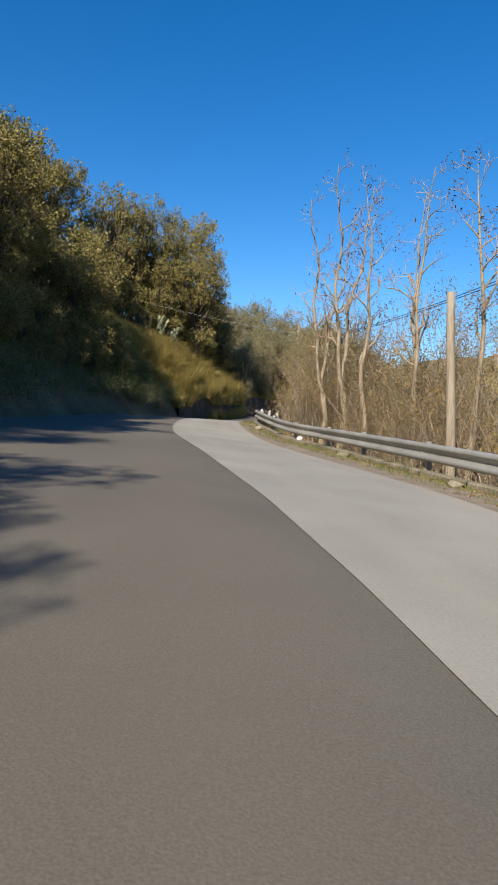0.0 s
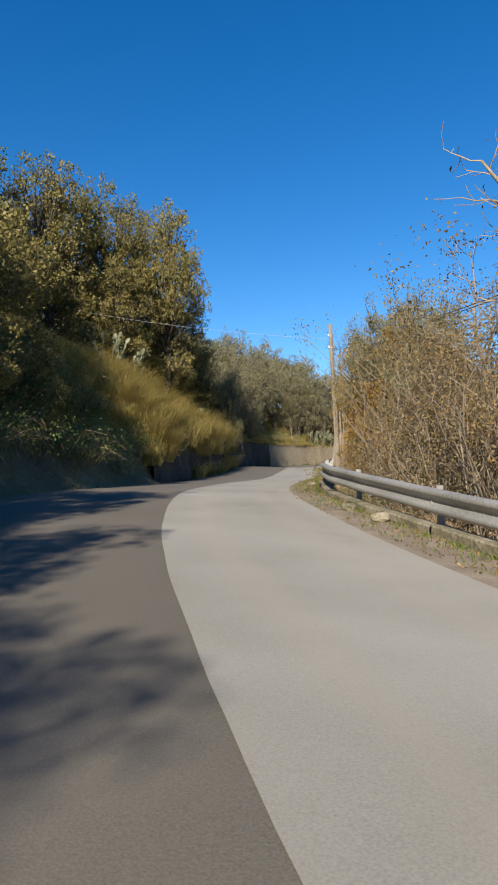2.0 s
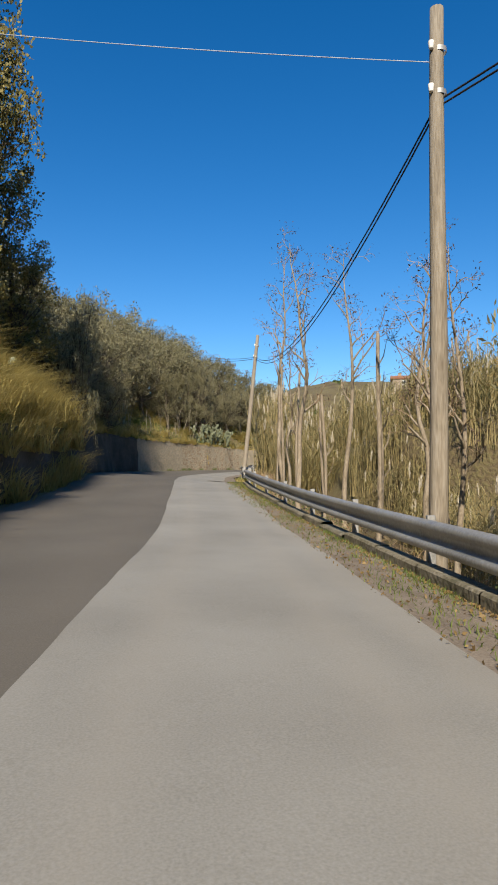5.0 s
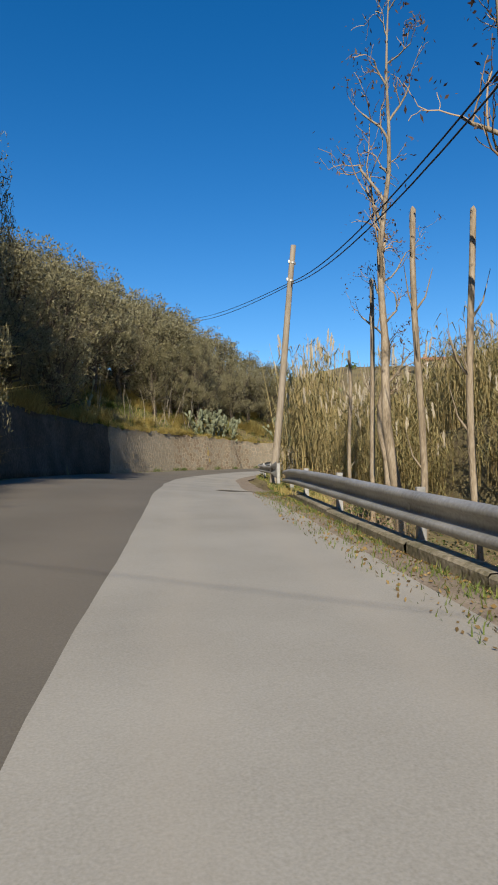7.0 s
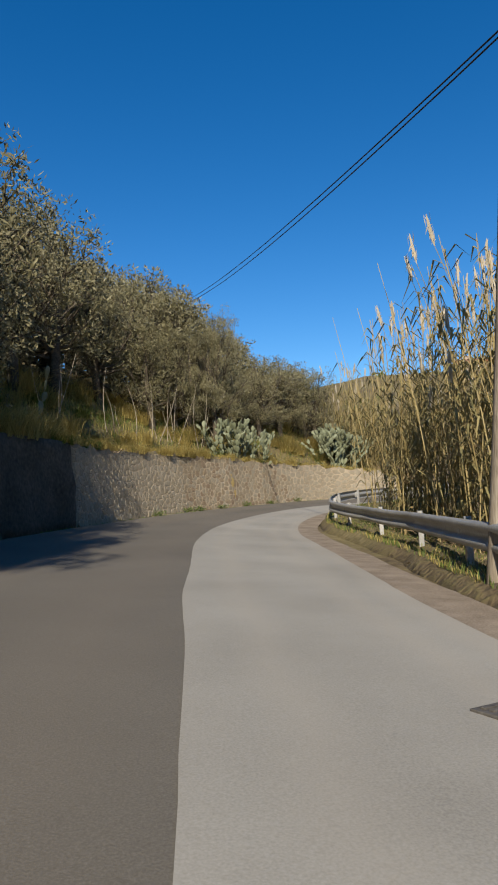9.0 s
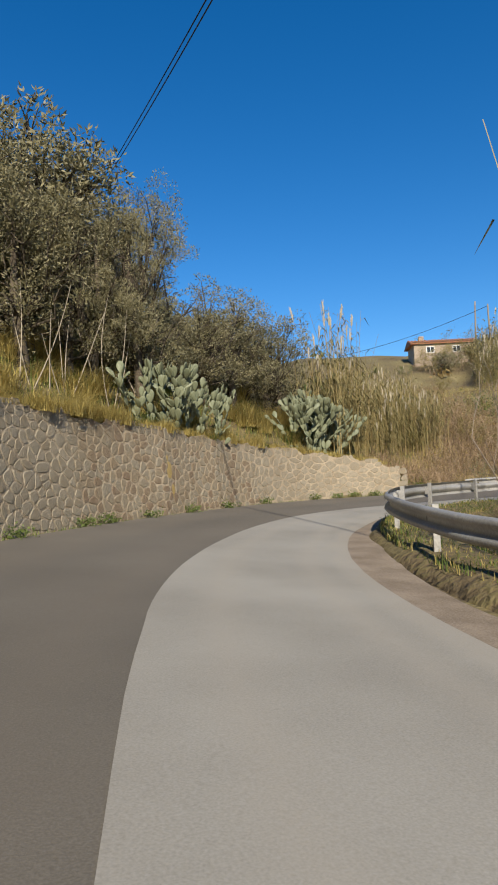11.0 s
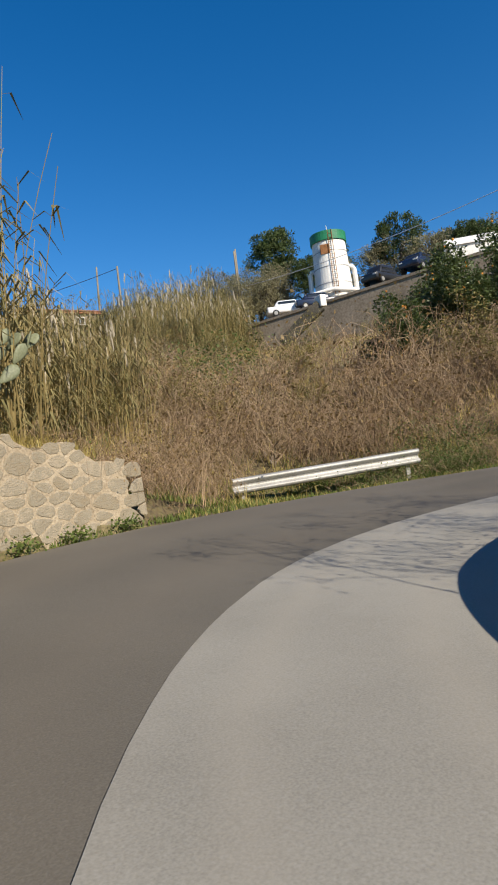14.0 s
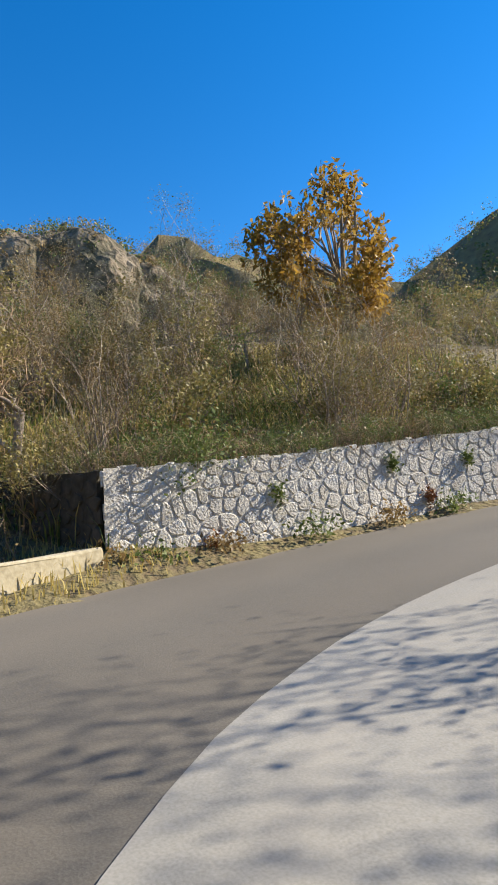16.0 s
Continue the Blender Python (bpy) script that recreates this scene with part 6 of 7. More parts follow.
# denser on the rocky ridge
m = 4400
hx, hy = 232 + 48 * g.normal(size=m), 5 + 65 * g.normal(size=m)
hx[::2], hy[::2] = 150 + 36 * g.normal(size=m // 2), -42 + 30 * g.normal(size=m // 2)
hz = terrain(hx, hy)
for cx_, cy_, sx_, sy_, top_ in CRAGS:
    d2 = ((hx - cx_) / sx_) ** 2 + ((hy - cy_) / sy_) ** 2
    hz = np.where(d2 < 0.95, np.maximum(hz, top_ - 30 + 30 * np.clip(1 - d2 ** 2, 0, 1) ** 0.5 - 1.0), hz)
hb = 1.2 + 1.3 * g.random(m)
c = np.vstack([c, np.repeat(np.stack([hx, hy, hz + 0.5], 1), rep, 0) + g.normal(size=(m * rep, 3)) * np.repeat(hb, rep)[:, None] * np.array([[0.8, 0.8, 0.4]])])
half = g.random(len(cx) + m) < 0.6
for nm, sel, m_, lab in (("far_scrub", half, "green_leaf", "dark green scrub scattered over the far slopes"), ("far_brush", ~half, "brown_leaf", "brown dry brush scattered over the far slopes")):
    ob_of(nm, mesh_of(nm, *leaves(g, c[np.repeat(sel, rep)], 0.6, 0.4), M[m_]), label=lab, category="scrub", kind="stuff")

# ---------------------------------------------------------------- poles, wires and roadside things


def wire(points, sag, radius, material, name, label, n=24):
    a, b = np.array(points[0], float), np.array(points[1], float)
    q = np.linspace(0, 1, n)
    p = a[None] + (b - a)[None] * q[:, None]
    p[:, 2] -= sag * 4 * q * (1 - q)
    return ob_of(name, mesh_of(name, *tube(p, np.full(n, radius), 5), material, True), label=label, category="cable", group="overhead cables")


def pole(foot, top, r0, r1, label, bands=True, group="utility poles"):
    """A round timber pole with a cap, metal straps and two insulators."""
    foot, top = np.array(foot, float), np.array(top, float)
    t = thing("utility_pole", label, "utility pole", group, at=Matrix.Translation(foot))
    q = np.linspace(0, 1, 12)
    d = top - foot
    p = d[None] * q[:, None]
    p[:, 0] += 0.03 * np.sin(q * 5)
    rad = r0 + (r1 - r0) * q
    p = np.vstack([p, p[-1] + unit(d) * 0.015])
    ob_of("shaft", mesh_of("shaft", *tube(p, np.r_[rad, 0.01], 12), M["timber"], True), t)
    if bands:
        for u in (0.86, 0.93):
            c = d * u
            k = unit(d) * 0.035
            ob_of("strap", mesh_of("strap", *tube(np.array([c - k, c + k]), [r1 * 1.22, r1 * 1.22], 12), M["steel"], True), t)
            part("insulator", cyl_bm(0.035, 0.045, 0.12, 10, (c[0] - r1 * 1.5, c[1] - 0.05, c[2] - 0.02), 0.01), M["white_paint"], t, "white ceramic insulator", smooth=True)
            k2 = np.array([c, c + np.array([-r1 * 1.7, -0.05, 0.0])])
            ob_of("bracket", mesh_of("bracket", *tube(k2, [0.014, 0.014], 6), M["steel"]), t)
    return t


P1_FOOT, P1_TOP = (3.95, 52.4, 2.0), (3.8, 51.9, 11.1)
P2_FOOT, P2_TOP = (9.47, 84.85, 3.4), (10.48, 84.5, 13.7)
pole(P1_FOOT, P1_TOP, 0.15, 0.10, "weathered grey timber utility pole behind the crash barrier")
pole(P2_FOOT, P2_TOP, 0.16, 0.11, "leaning timber utility pole at the end of the crash barrier")
pole((9.6, 7.5, -1.4), (9.5, 7.4, 7.0), 0.14, 0.10, "weathered timber utility pole among the roadside brush")
pole((4.95, 14.2, -0.4), (4.85, 14.2, 5.1), 0.125, 0.10, "thick pale timber post standing behind the barrier", bands=False)
for o in (0.0, 0.09):
    wire(((9.5, 7.4, 6.5 - o), (3.85, 52.0, 9.75 - o)), 0.7, 0.016, M["cable"], "overhead_cable", "twisted black overhead cable between timber poles")
    wire(((3.85, 52.0, 9.75 - o), (10.32, 84.5, 12.2 - o)), 1.5 + o, 0.016, M["cable"], "overhead_cable", "twisted black overhead cable between timber poles")
    wire(((10.32, 84.5, 12.2 - o), (12.5, 124.0, 20.5 - 2 * o)), 0.5 + o, 0.016, M["cable"], "overhead_cable", "black overhead cable running up into the olive trees")
wire(((3.8, 51.95, 10.3), (-14.0, 61.0, 15.2)), 0.35, 0.007, M["grey_wire"], "overhead_wire", "thin pale wire crossing the road to the hillside")

# drain grate in the verge
p = on_road(83.2, 2.4)
x, y, z, tn = at_s(83.2)
grate = thing("drain_grate", "dark rectangular iron drain grate set flush in the asphalt", "drain grate", at=Matrix.Translation((p[0], p[1], p[2] + 0.014)) @ Matrix.Rotation(math.atan2(tn[1], tn[0]) - math.pi / 2 + 0.5, 4, "Z") @ Matrix.Rotation(0.072, 4, "Y"))
part("frame", box_bm(1.15, 0.62, 0.02, 0.004), M["iron"], grate)
for k in range(9):
    part("bar", box_bm(1.05, 0.035, 0.018, 0.003, (0, -0.25 + k * 0.0625, 0.014)), M["iron"], grate)

# reflectors and stones along the first barrier
for s, sx in ((25.0, 0.26), (34.6, 0.26)):
    p = on_road(s, float(KERB_R(s)) + (0.1 if s < 30 else 0.75))
    bm = bmesh.new()
    bmesh.ops.create_icosphere(bm, subdivisions=2, radius=sx / 2)
    for v in bm.verts:
        v.co = Vector((v.co.x, v.co.y * 0.8, v.co.z * 0.65)) + noise.noise_vector(v.co * 6 + Vector((s, 0, 0))) * 0.09 * sx
    me = bpy.data.meshes.new("white_stone")
    bm.to_mesh(me)
    bm.free()
    me.materials.append(M["white_paint"])
    ob_of("white_stone", me, label="white painted stone lying under the crash barrier", category="stone", at=Matrix.Translation((p[0], p[1], p[2] + 0.16 + sx * 0.22)))
for s in (12.0, 18.5, 31.5, 33.2, 41.0):
    p = on_road(s, float(KERB_R(s)) - 0.22)
    bm = bmesh.new()
    bmesh.ops.create_icosphere(bm, subdivisions=2, radius=0.14)
    for v in bm.verts:
        v.co = Vector((v.co.x * 1.3, v.co.y, v.co.z * 0.7)) + noise.noise_vector(v.co * 7 + Vector((s, 2, 0))) * 0.06
    me = bpy.data.meshes.new("loose_stone")
    bm.to_mesh(me)
    bm.free()
    me.materials.append(M["kerbstone"])
    ob_of("loose_stone", me, label="loose brown stone beside the kerb", category="stone", group="loose stones", at=Matrix.Translation((p[0], p[1], p[2] + 0.06)))

# ochre growth on the stone wall: thin ragged patches on its face
for u, v, w, hh in ((113.3, 1.35, 0.15, 0.30), (113.42, 0.72, 0.10, 0.22), (113.2, 1.75, 0.07, 0.09)):
    g = np.random.default_rng(int(u * 10 + v * 7))
    ring = []
    for a in np.linspace(0, 6.283, 26)[:-1]:
        q = 0.65 + 0.5 * g.random()
        ring.append(put_stone(u + w * q * math.cos(a), v + hh * q * math.sin(a), 0.014))
    vs = np.array([put_stone(u, v, 0.02)] + ring)
    n = len(ring)
    fs = np.array([(0, 1 + k, 1 + (k + 1) % n) for k in range(n)])
    ob_of("lichen_patch", mesh_of("lichen_patch", vs, fs, M["ochre"]), label="yellow ochre lichen growing on the stone wall", category="lichen", group="lichen patches")

# dry stalks that stand on the bank
g = np.random.default_rng(44)
for s, lat, k in ((93, -7.4, 1.0), (95, -7.9, 1.2), (98.5, -7.6, 1.3), (99.5, -8.2, 1.1), (103, -7.3, 1.4), (104, -7.6, 1.5), (107, -7.2, 1.6), (108.5, -6.8, 1.5), (110, -6.6, 1.7), (111.5, -6.4, 1.4), (113, -6.1, 1.8), (114.2, -6.3, 1.9), (116, -6.2, 1.6)):
    p = on_road(s, lat)
    zz = ground_z(p[0], p[1])
    ch = []
    for _ in range(int(g.integers(2, 5))):
        tip = np.array([g.normal() * 0.55, g.normal() * 0.55, 1.35 * k * (0.8 + 0.7 * g.random())])
        o = np.array([g.normal() * 0.2, g.normal() * 0.2, -0.1])
        q = np.linspace(0, 1, 6)[:, None]
        pts = o * (1 - q) + (o + tip) * q + np.array([[0.12, 0.05, 0]]) * np.sin(q * 3) * g.normal()
        ch.append(tube(pts, np.linspace(0.02, 0.007, 6), 4))
    ob_of("dry_stalk", mesh_of("dry_stalk", *join(ch), M["dry_stalk"], True), label="pale dry flower stalks on the grassy bank", category="stalk", group="dry stalks", at=Matrix.Translation((p[0], p[1], zz)))

crowd("bramble", "bramble_thicket", "tangled dry and green brambles covering the slopes", "brambles")
crowd("tuft", "grass_mounds", "shaggy long dry grass over the bank", "grass")

# ---------------------------------------------------------------- yard on the far hillside
SX, SY = 78.6, 133.4
SB = 22.4
silo = thing("silo", "tall white cylindrical tank with a green top rim and rusty stains", "tank", at=Matrix.Translation((SX, SY, SB)))
part("body", cyl_bm(1.95, 1.7, 6.1, 40, (0, 0, 0), 0.05), M["white_paint"], silo, smooth=False)
part("plinth", cyl_bm(2.2, 2.15, 3.6, 32, (0, 0, -3.5), 0.04), M["concrete"], silo)
part("top_rim", cyl_bm(1.86, 1.86, 0.95, 40, (0, 0, 5.95), 0.03), M["green_paint"], silo, "green painted top rim")
for z in (1.5, 3.2, 4.8):
    part("hoop", cyl_bm(1.975 - 0.041 * z, 1.965 - 0.041 * z, 0.09, 40, (0, 0, z)), M["steel"], silo)
to_cam = unit(np.array([19.0 - SX, 111.0 - SY]))
side = np.array([-to_cam[1], to_cam[0]])
for k in (-1, 1):
    base = side * k * 2.3
    pts = [np.array([*base, -2.5]), np.array([*base, 2.0]), np.array([*(base * 0.98), 3.0]), np.array([*(base * 0.9), 3.35]), np.array([*(base * 0.72), 3.4])]
    ob_of("duct", mesh_of("duct", *tube(pts, np.full(5, 0.24), 12), M["white_paint"], True), silo)
pts = [np.array([*(side * 2.3 + to_cam * 1.0), 0.6]), np.array([*(to_cam * 2.4), 0.7]), np.array([*(-side * 3.0 + to_cam * 1.2), 0.65])]
ob_of("pipe", mesh_of("pipe", *tube(pts, np.full(3, 0.2), 10), M["white_paint"], True), silo)
for k in (-0.22, 0.22):
    c = to_cam * 2.05 + side * (k + 0.3)
    ob_of("ladder_rail", mesh_of("ladder_rail", *tube([np.array([*c, 0.2]), np.array([*(c * 0.9), 6.9])], [0.035, 0.035], 6), M["rust"]), silo)
for z in np.arange(0.6, 6.6, 0.42):
    q = 2.05 - 0.031 * z
    c0, c1 = to_cam * q + side * 0.08, to_cam * q + side * 0.52
    ob_of("rung", mesh_of("rung", *tube([np.array([*c0, z]), np.array([*c1, z])], [0.022, 0.022], 5), M["rust"]), silo)
bm = box_bm(0.9, 0.05, 1.0, 0.02, (0, 0, 0))
part("rust_plate", bm, M["rust"], silo, "rust streaked plate", at=Matrix.Translation((*(to_cam * 1.76 + side * -0.4), 5.0)) @ Matrix.Rotation(math.atan2(side[1], side[0]), 4, "Z"))
ob_of("mast", mesh_of("mast", *tube([np.array([0, 0, 6.8]), np.array([0, 0, 8.0])], [0.05, 0.03], 6), M["white_paint"]), silo)


def car(x, y, z, yaw, paint, label, tall=1.0, length=4.2):
    """A parked car: lower body, cabin with glass, lights and wheels."""
    t = thing("car", label, "car", "cars parked in the yard", at=Matrix.Translation((x, y, z)) @ Matrix.Rotation(yaw, 4, "Z"))
    L, W, H = length, 1.72, 0.62
    bm = box_bm(L, W, H, 0.14, (0, 0, 0.62), 3)
    part("body", bm, paint, t, smooth=True)
    bm = bmesh.new()
    bmesh.ops.create_cube(bm, size=1.0)
    for v in bm.verts:
        up = v.co.z > 0
        v.co = Vector((v.co.x * L * (0.40 if up else 0.62) - L * 0.04, v.co.y * W * (0.78 if up else 0.94), 0.9 + (0.55 * tall if up else 0)))
    bmesh.ops.bevel(bm, geom=bm.edges[:], offset=0.09, segments=2, affect="EDGES", profile=0.5)
    part("cabin", bm, paint, t, smooth=True)
    for k in (-1, 1):
        bm = box_bm(L * 0.40, 0.02, 0.32 * tall, 0.04, (-L * 0.04, k * W * 0.437, 1.16))
        part("side_window", bm, M["dark_glass"], t, "dark side window")
        bm = box_bm(0.03, W * 0.70, 0.36 * tall, 0.04)
        part("windscreen", bm, M["dark_glass"], t, "dark windscreen", at=Matrix.Translation((-L * 0.04 + k * L * 0.265, 0, 1.17)) @ Matrix.Rotation(k * 0.62, 4, "Y").inverted())
        for q in (-1, 1):
            part("headlight", box_bm(0.06, 0.34, 0.13, 0.03, (k * L * 0.495, q * W * 0.36, 0.72)), M["white_paint"], t, "pale lamp glass")
            wheel = part("wheel", cyl_bm(0.31, 0.31, 0.2, 20, (0, 0, -0.1), 0.03), M["rubber"], t, at=Matrix.Translation((k * L * 0.31, q * W * 0.46, 0.31)) @ Matrix.Rotation(math.pi / 2, 4, "X"))
            part("rim", cyl_bm(0.19, 0.17, 0.03, 14, (0, 0, 0.095 if q < 0 else -0.125)), M["steel"], wheel, "grey metal rim")
    return t


paint_white = mat("white_car_paint", [(0.0, (0.66, 0.66, 0.65)), (1.0, (0.78, 0.78, 0.77))], rough=0.3, scale=1, fine=6, bump=0, spec=0.6)
paint_blue = mat("dark_blue_car_paint", [(0.0, (0.012, 0.018, 0.04)), (1.0, (0.02, 0.03, 0.065))], rough=0.25, scale=1, fine=6, bump=0, spec=0.6)
paint_black = mat("black_car_paint", [(0.0, (0.012, 0.012, 0.013)), (1.0, (0.025, 0.025, 0.027))], rough=0.3, scale=1, fine=6, bump=0, spec=0.6)
yw = math.atan2(side[1], side[0])

# concrete terrace that carries the yard
YA, YB = np.array((67.6, 138.2)), np.array((65.4, 117.6))
ZA, ZB = 19.6, 20.0


def yard_z(y):
    return ZA + (ZB - ZA) * (138.2 - y) / (138.2 - 117.6) - 0.2


yard = thing("yard_terrace", "grey concrete yard terrace with a tall stained retaining wall", "terrace")
rows = []
for y in np.linspace(138.4, 116, 9):
    fx = np.interp(y, [117.6, 138.2], [65.4, 67.6])
    zt = yard_z(y)
    rows.append([(fx - 0.5, y, zt - 8.5), (fx, y, zt - 0.25), (fx - 0.1, y, zt - 0.22), (fx - 0.1, y, zt), (fx + 16, y, zt + 2.2), (fx + 16, y, zt - 8.5)])
rows = np.array(rows)
n, k = rows.shape[:2]
i, j = np.meshgrid(np.arange(n - 1), np.arange(k), indexing="ij")
f = np.stack([i * k + j, i * k + (j + 1) % k, (i + 1) * k + (j + 1) % k, (i + 1) * k + j], -1).reshape(-1, 4)
ob_of("slab", mesh_of("slab", rows.reshape(-1, 3), f, M["yard_wall"]), yard)
for px, py, off, paint, label, tall, ln in ((70.2, 134.9, 0.2, paint_white, "white hatchback car parked in the yard", 1.0, 4.0), (71.2, 132.4, 0.3, paint_blue, "dark blue car parked beside the tank", 1.0, 4.2),
                                            (69.0, 125.3, 0.9, paint_black, "black off-road car parked at the yard's edge", 1.35, 4.0), (68.2, 121.9, 1.0, paint_blue, "dark blue car parked on the sloping yard", 1.05, 4.2)):
    fx = np.interp(py, [117.6, 138.2], [65.4, 67.6])
    car(px, py, yard_z(py) + (px - fx) * 0.136 + 0.02, yw + off, paint, label, tall, ln)

# slanting concrete chute with a white block at its head
A, B = np.array((60.7, 131.1, 15.6)), np.array((61.6, 128.2, 17.9))
d = B - A
chute = thing("concrete_chute", "slanting concrete chute toned dark for its shaded face, with a white block at its head", "chute", at=Matrix.Translation((A + B) / 2))
yaw = math.atan2(d[1], d[0])
pitch = math.atan2(d[2], np.hypot(d[0], d[1]))
# dark tone puts the beam's shaded face into its colour
part("beam", box_bm(float(np.linalg.norm(d)) + 0.3, 0.6, 0.9, 0.05), M["shade_wall"], chute, at=Matrix.Rotation(yaw, 4, "Z") @ Matrix.Rotation(-pitch, 4, "Y"))
part("block", box_bm(0.5, 1.0, 0.9, 0.04), M["white_paint"], chute, "white painted block", at=Matrix.Translation(tuple(d / 2 + np.array([0.1, -0.1, 0.35]))) @ Matrix.Rotation(yaw + 0.6, 4, "Z"))

# small white shed behind the orange trees
shed = thing("shed", "small white shed with a pitched metal roof", "shed", at=Matrix.Translation((78.4, 119.6, 22.6)) @ Matrix.Rotation(yw, 4, "Z"))
part("wall", box_bm(4.2, 3.0, 2.4, 0.02, (0, 0, 0.2)), M["white_paint"], shed)
bm = bmesh.new()
vs = [bm.verts.new(v) for v in ((-2.3, -1.7, 1.4), (2.3, -1.7, 1.4), (2.3, 1.7, 1.4), (-2.3, 1.7, 1.4), (-2.3, 0, 2.5), (2.3, 0, 2.5))]
for q in ((0, 1, 5, 4), (2, 3, 4, 5), (0, 4, 3), (1, 2, 5), (0, 3, 2, 1)):
    bm.faces.new([vs[k] for k in q])
part("roof", bm, M["white_paint"], shed, "pale metal roof")

# house with a tiled roof on the skyline
house = thing("house", "small plastered house with a terracotta tiled roof", "house", at=Matrix.Translation((63.6, 157.5, 22.5)) @ Matrix.Rotation(math.atan2(-0.45, 0.89), 4, "Z") @ Matrix.Diagonal((1.1, 0.75, 0.72, 1)))
part("wall", box_bm(7.0, 5.0, 4.6, 0.03, (0, 0, 0.0)), M["plaster"], house)
bm = bmesh.new()
vs = [bm.verts.new(v) for v in ((-3.9, -2.9, 2.28), (3.9, -2.9, 2.28), (3.9, 2.9, 2.28), (-3.9, 2.9, 2.28), (-3.9, 0, 3.35), (3.9, 0, 3.35), (-3.9, -2.9, 2.12), (3.9, -2.9, 2.12), (3.9, 2.9, 2.12), (-3.9, 2.9, 2.12))]
for q in ((0, 1, 5, 4), (2, 3, 4, 5), (0, 4, 3), (1, 2, 5), (6, 7, 1, 0), (7, 8, 2, 1), (8, 9, 3, 2), (9, 6, 0, 3), (9, 8, 7, 6)):
    bm.faces.new([vs[k] for k in q])
roof = part("roof", bm, M["roof_tile"], house, "terracotta tile roof")
for k in range(20):
    x = -3.75 + k * 0.395
    pts = [np.array([x, -2.98, 2.3]), np.array([x, 0, 3.4])]
    ob_of("tile_row", mesh_of("tile_row", *tube(pts, [0.1, 0.1], 6), M["roof_tile"], True), roof)
part("chimney", box_bm(0.6, 0.6, 1.2, 0.03, (-2.2, 0.4, 3.6)), M["plaster"], house)
for x in (-1.6, 1.4):
    win = part("window", box_bm(0.95, 0.1, 1.15, 0.015, (x, -2.5, 1.1)), M["white_paint"], house, "white framed window")
    for o in (-0.21, 0.21):
        part("pane", box_bm(0.36, 0.04, 0.95, 0.008, (x + o, -2.555, 1.1)), M["dark_glass"], win, "dark glass pane")

# slim poles along the hillside, and a lamp post
for fx, fy, fz, tx, ty, tz in ((68.8, 156.8, 22.5, 68.9, 156.4, 30.2), (65.0, 150.3, 19.6, 64.6, 149.9, 27.6), (82.5, 146.8, 22.0, 82.2, 146.5, 32.5), (76.9, 143.8, 20.0, 76.6, 143.5, 30.1)):
    pole((fx, fy, min(fz, ground_z(fx, fy)) - 0.3), (tx, ty, tz), 0.13, 0.09, "slim pale utility pole on the distant hillside", False, "distant utility poles")
wire(((64.6, 149.9, 27.4), (56.0, 170.0, 25.0)), 0.6, 0.03, M["cable"], "overhead_cable", "thin dark cable on the distant hillside")
wire(((76.6, 143.5, 26.0), (66.5, 115.0, 24.2)), 0.6, 0.03, M["grey_wire"], "overhead_wire", "thin pale wire above the hillside yard")
lamp = thing("street_lamp", "slender street lamp with two pale heads", "street lamp", at=Matrix.Translation((66.6, 106.7, ground_z(66.6, 106.7) - 0.2)))
h = 23.0 - ground_z(66.6, 106.7)
part("post", cyl_bm(0.09, 0.06, h, 10), M["steel"], lamp)
for k in (-1, 1):
    ob_of("arm", mesh_of("arm", *tube([np.array([0, 0, h - 0.1]), np.array([0.1 * k, 0.6 * k, h + 0.15])], [0.04, 0.03], 6), M["steel"]), lamp)
    part("lamp_head", box_bm(0.3, 0.7, 0.22, 0.06, (0.12 * k, 0.8 * k, h + 0.18), 2), M["white_paint"], lamp, "pale lamp head")

# trailing fence rails on the slope over the pale wall
fence = thing("rail_fence", "rough wooden rail fence half hidden in the brush", "fence")
for q in range(5):
    x, y = 41.0 + 0.35 * q, 105.0 - 2.1 * q
    zz = ground_z(x, y)
    part("post", cyl_bm(0.05, 0.045, 1.7, 8, (x, y, zz - 0.3)), M["timber"], fence)
    if q < 4:
        x2, y2 = x + 0.35, y - 2.1
        ob_of("rail", mesh_of("rail", *tube([np.array([x, y, zz + 1.2]), np.array([x2, y2, ground_z(x2, y2) + 1.2])], [0.026, 0.022], 6), M["timber"]), fence)

# small plants rooted in the joints of the pale wall
g = np.random.default_rng(61)
for u, v in ((2.6, 0.75), (4.9, 0.95), (1.5, 0.12), (6.6, 0.85), (5.6, 0.3)):
    c0 = put_pale(W2_CORNER + u, v, 0.05)
    pts = c0[None] + g.normal(size=(150, 3)) * np.array([[0.04, 0.07, 0.09]])
    ob_of("wall_plant", mesh_of("wall_plant", *leaves(g, pts, 0.055, 0.035), M["green_leaf"] if v > 0.5 else M["rust"]), label="small tuft of weeds growing from the pale wall", category="weed", group="weeds in the wall", kind="stuff")
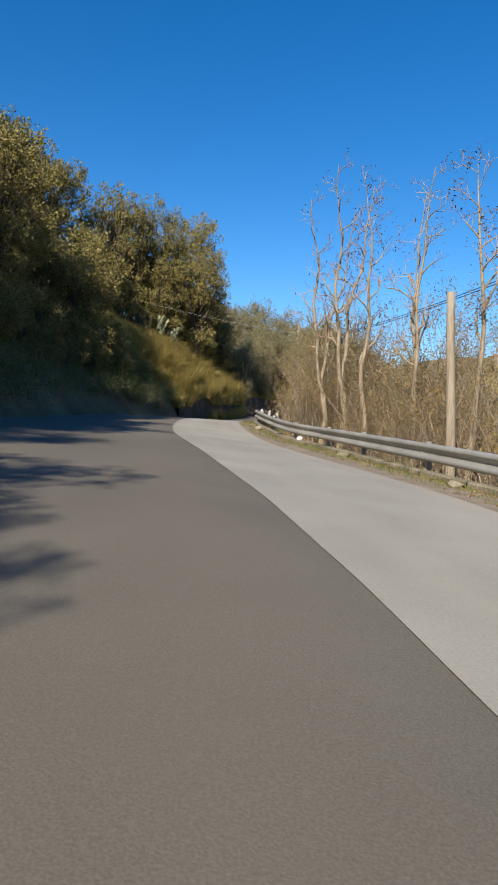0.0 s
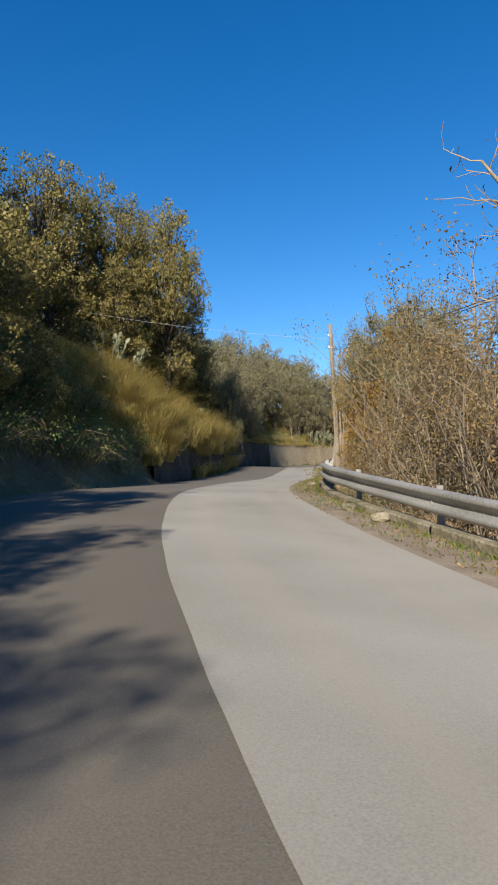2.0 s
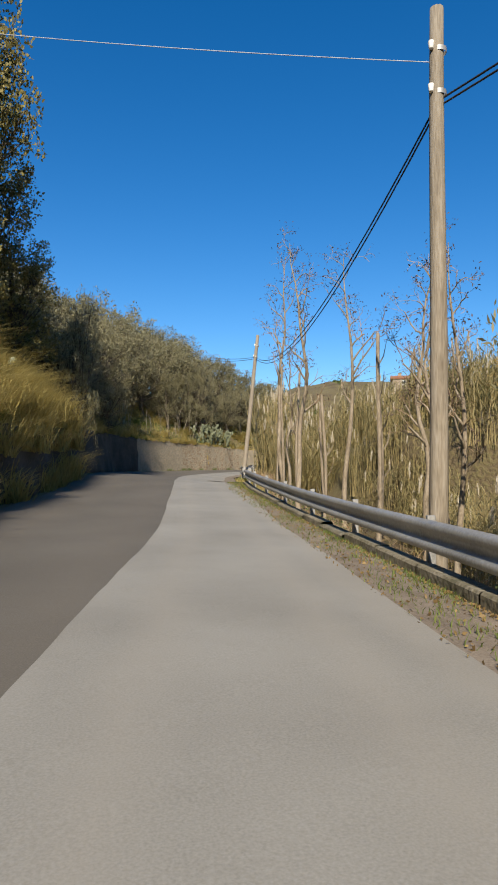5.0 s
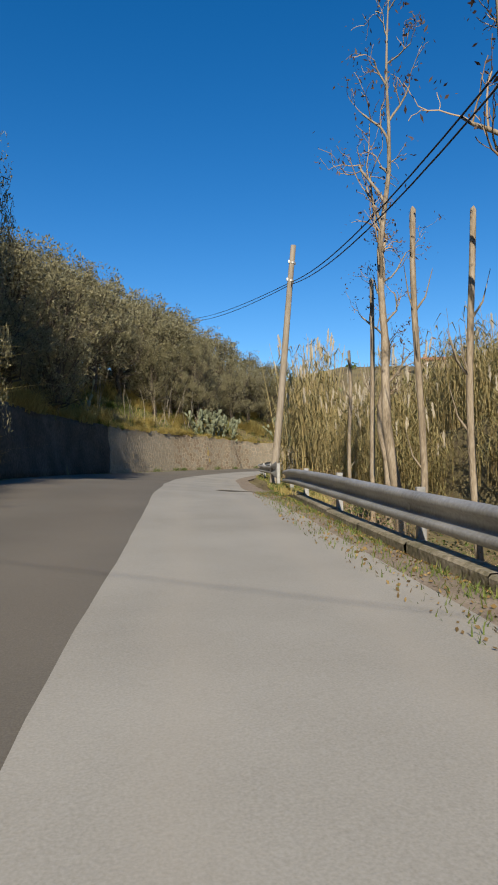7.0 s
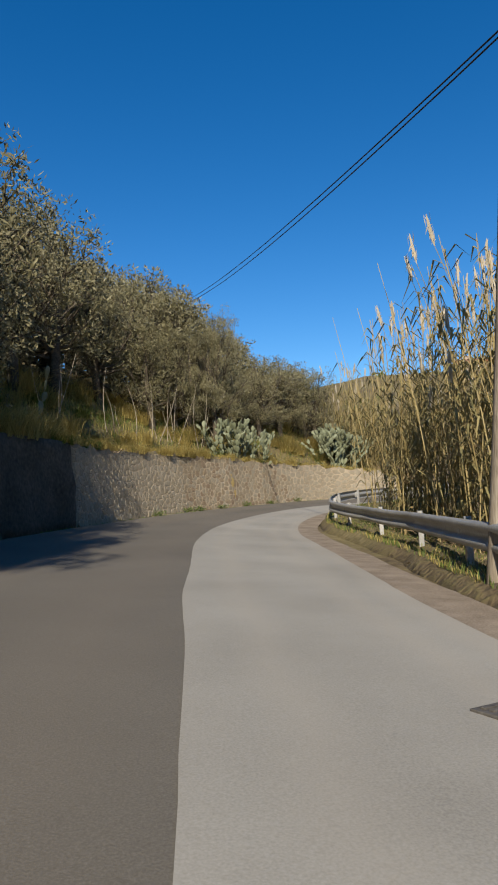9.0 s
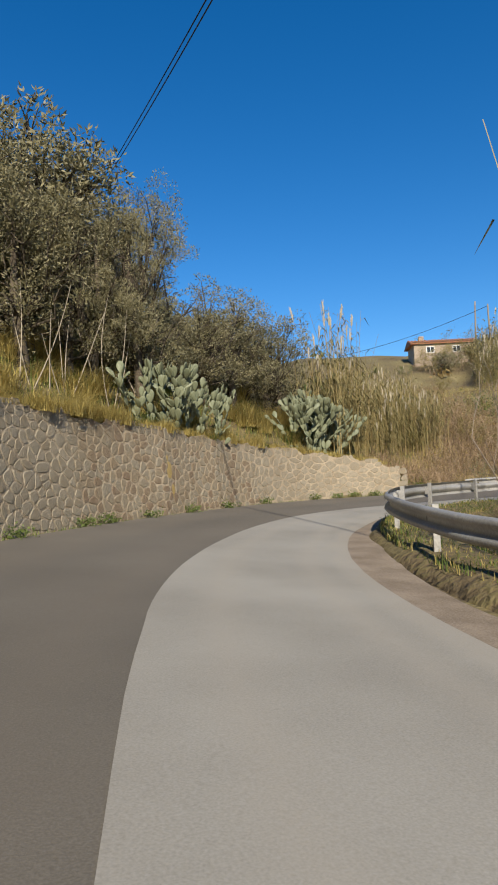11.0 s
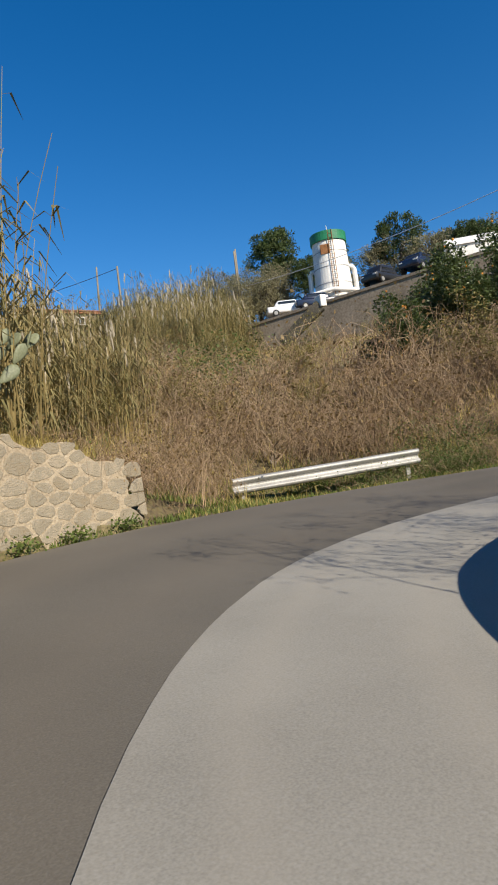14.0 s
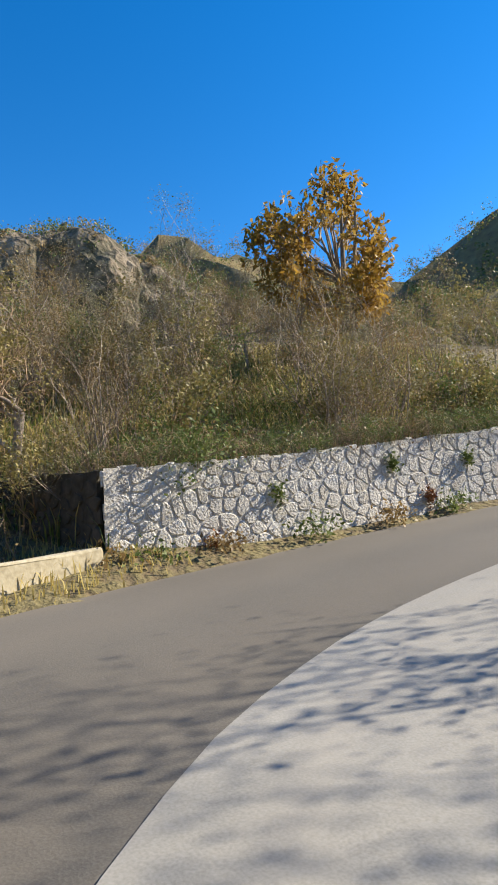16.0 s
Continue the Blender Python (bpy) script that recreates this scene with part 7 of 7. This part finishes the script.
# low bushy weeds along the foot of both stone walls
for k, s_ in enumerate((107.0, 109.4, 110.2, 112.0, 114.1, 116.2, 118.4, 120.8, 121.6, 122.2, 122.9, 123.6)):
    c0 = on_road(s_, float(WALL_L(s_)) + 0.2)
    pts = c0[None] + g.normal(size=(220, 3)) * np.array([[0.16, 0.16, 0.07]]) + np.array([[0, 0, 0.1]])
    ob_of("foot_weed", mesh_of("foot_weed", *leaves(g, pts, 0.06, 0.04), M["green_leaf"]), label="low green weed at the foot of the stone wall", category="weed", group="weeds along the wall", kind="stuff")
for k, u in enumerate((0.15, 0.6, 1.6, 3.1, 4.6, 6.0)):
    c0 = put_pale(W2_CORNER + u, 0.05, 0.2)
    pts = c0[None] + g.normal(size=(220, 3)) * np.array([[0.14, 0.2, 0.1]]) + np.array([[0, 0, 0.08]])
    ob_of("foot_weed", mesh_of("foot_weed", *leaves(g, pts, 0.07, 0.035), M["brown_leaf"] if k % 2 == 0 else M["green_leaf"]), label="low dry weed at the foot of the pale wall", category="weed", group="weeds along the wall", kind="stuff")

# rocky crags on the ridge
for k, (x, y, sx, sy, top) in enumerate(CRAGS):
    bm = bmesh.new()
    bmesh.ops.create_icosphere(bm, subdivisions=5, radius=1.0)
    for v in bm.verts:
        flat = Vector((v.co.x, v.co.y, v.co.z))
        w = Vector((v.co.x * sx + x, v.co.y * sy + y, v.co.z * 30)) * 0.06
        n1 = noise.fractal(w, 0.8, 2.1, 6)
        v.co = Vector((flat.x * sx * (1 + 0.20 * n1), flat.y * sy * (1 + 0.20 * n1), flat.z * 30 + 2.4 * noise.fractal(w * 2.5, 0.9, 2.0, 4)))
    me = bpy.data.meshes.new("crag")
    bm.to_mesh(me)
    bm.free()
    me.materials.append(M["rock"])
    ob_of("rocky_crag", me, label="dark rocky crag on the scrubby ridge", category="rock", group="crags on the ridge", at=Matrix.Translation((x, y, top - 30)))

# ---------------------------------------------------------------- the stones of the walls


def lay_stones(polys, put, proud, material, parent, near, limit):
    """The stones on the given stretch as parts of their own, the rest joined."""
    own, rest = [], []
    for c, poly, h in polys:
        (own if near(c[0]) and len(own) < limit else rest).append(stone_chunk(c, poly, h, put, proud))
    for v, f in own:
        o = v.mean(0)
        ob_of("stone", mesh_of("stone", v - o, f, material), parent, at=Matrix.Translation(o))
    if rest:
        v, f = join(rest)
        ob_of("far_stones", mesh_of("far_stones", v, f, material), parent, kind="stuff")


lay_stones(STONES_NORTH, put_stone, 0.014, M["stone"], stone_wall, lambda u: u > 109.5, 300)
lay_stones(STONES_EAST, put_pale, 0.014, M["stone_pale"], pale_wall, lambda u: u < W2_CORNER + 12, 300)
# return stones coloured dark too, to carry the shade of the recess
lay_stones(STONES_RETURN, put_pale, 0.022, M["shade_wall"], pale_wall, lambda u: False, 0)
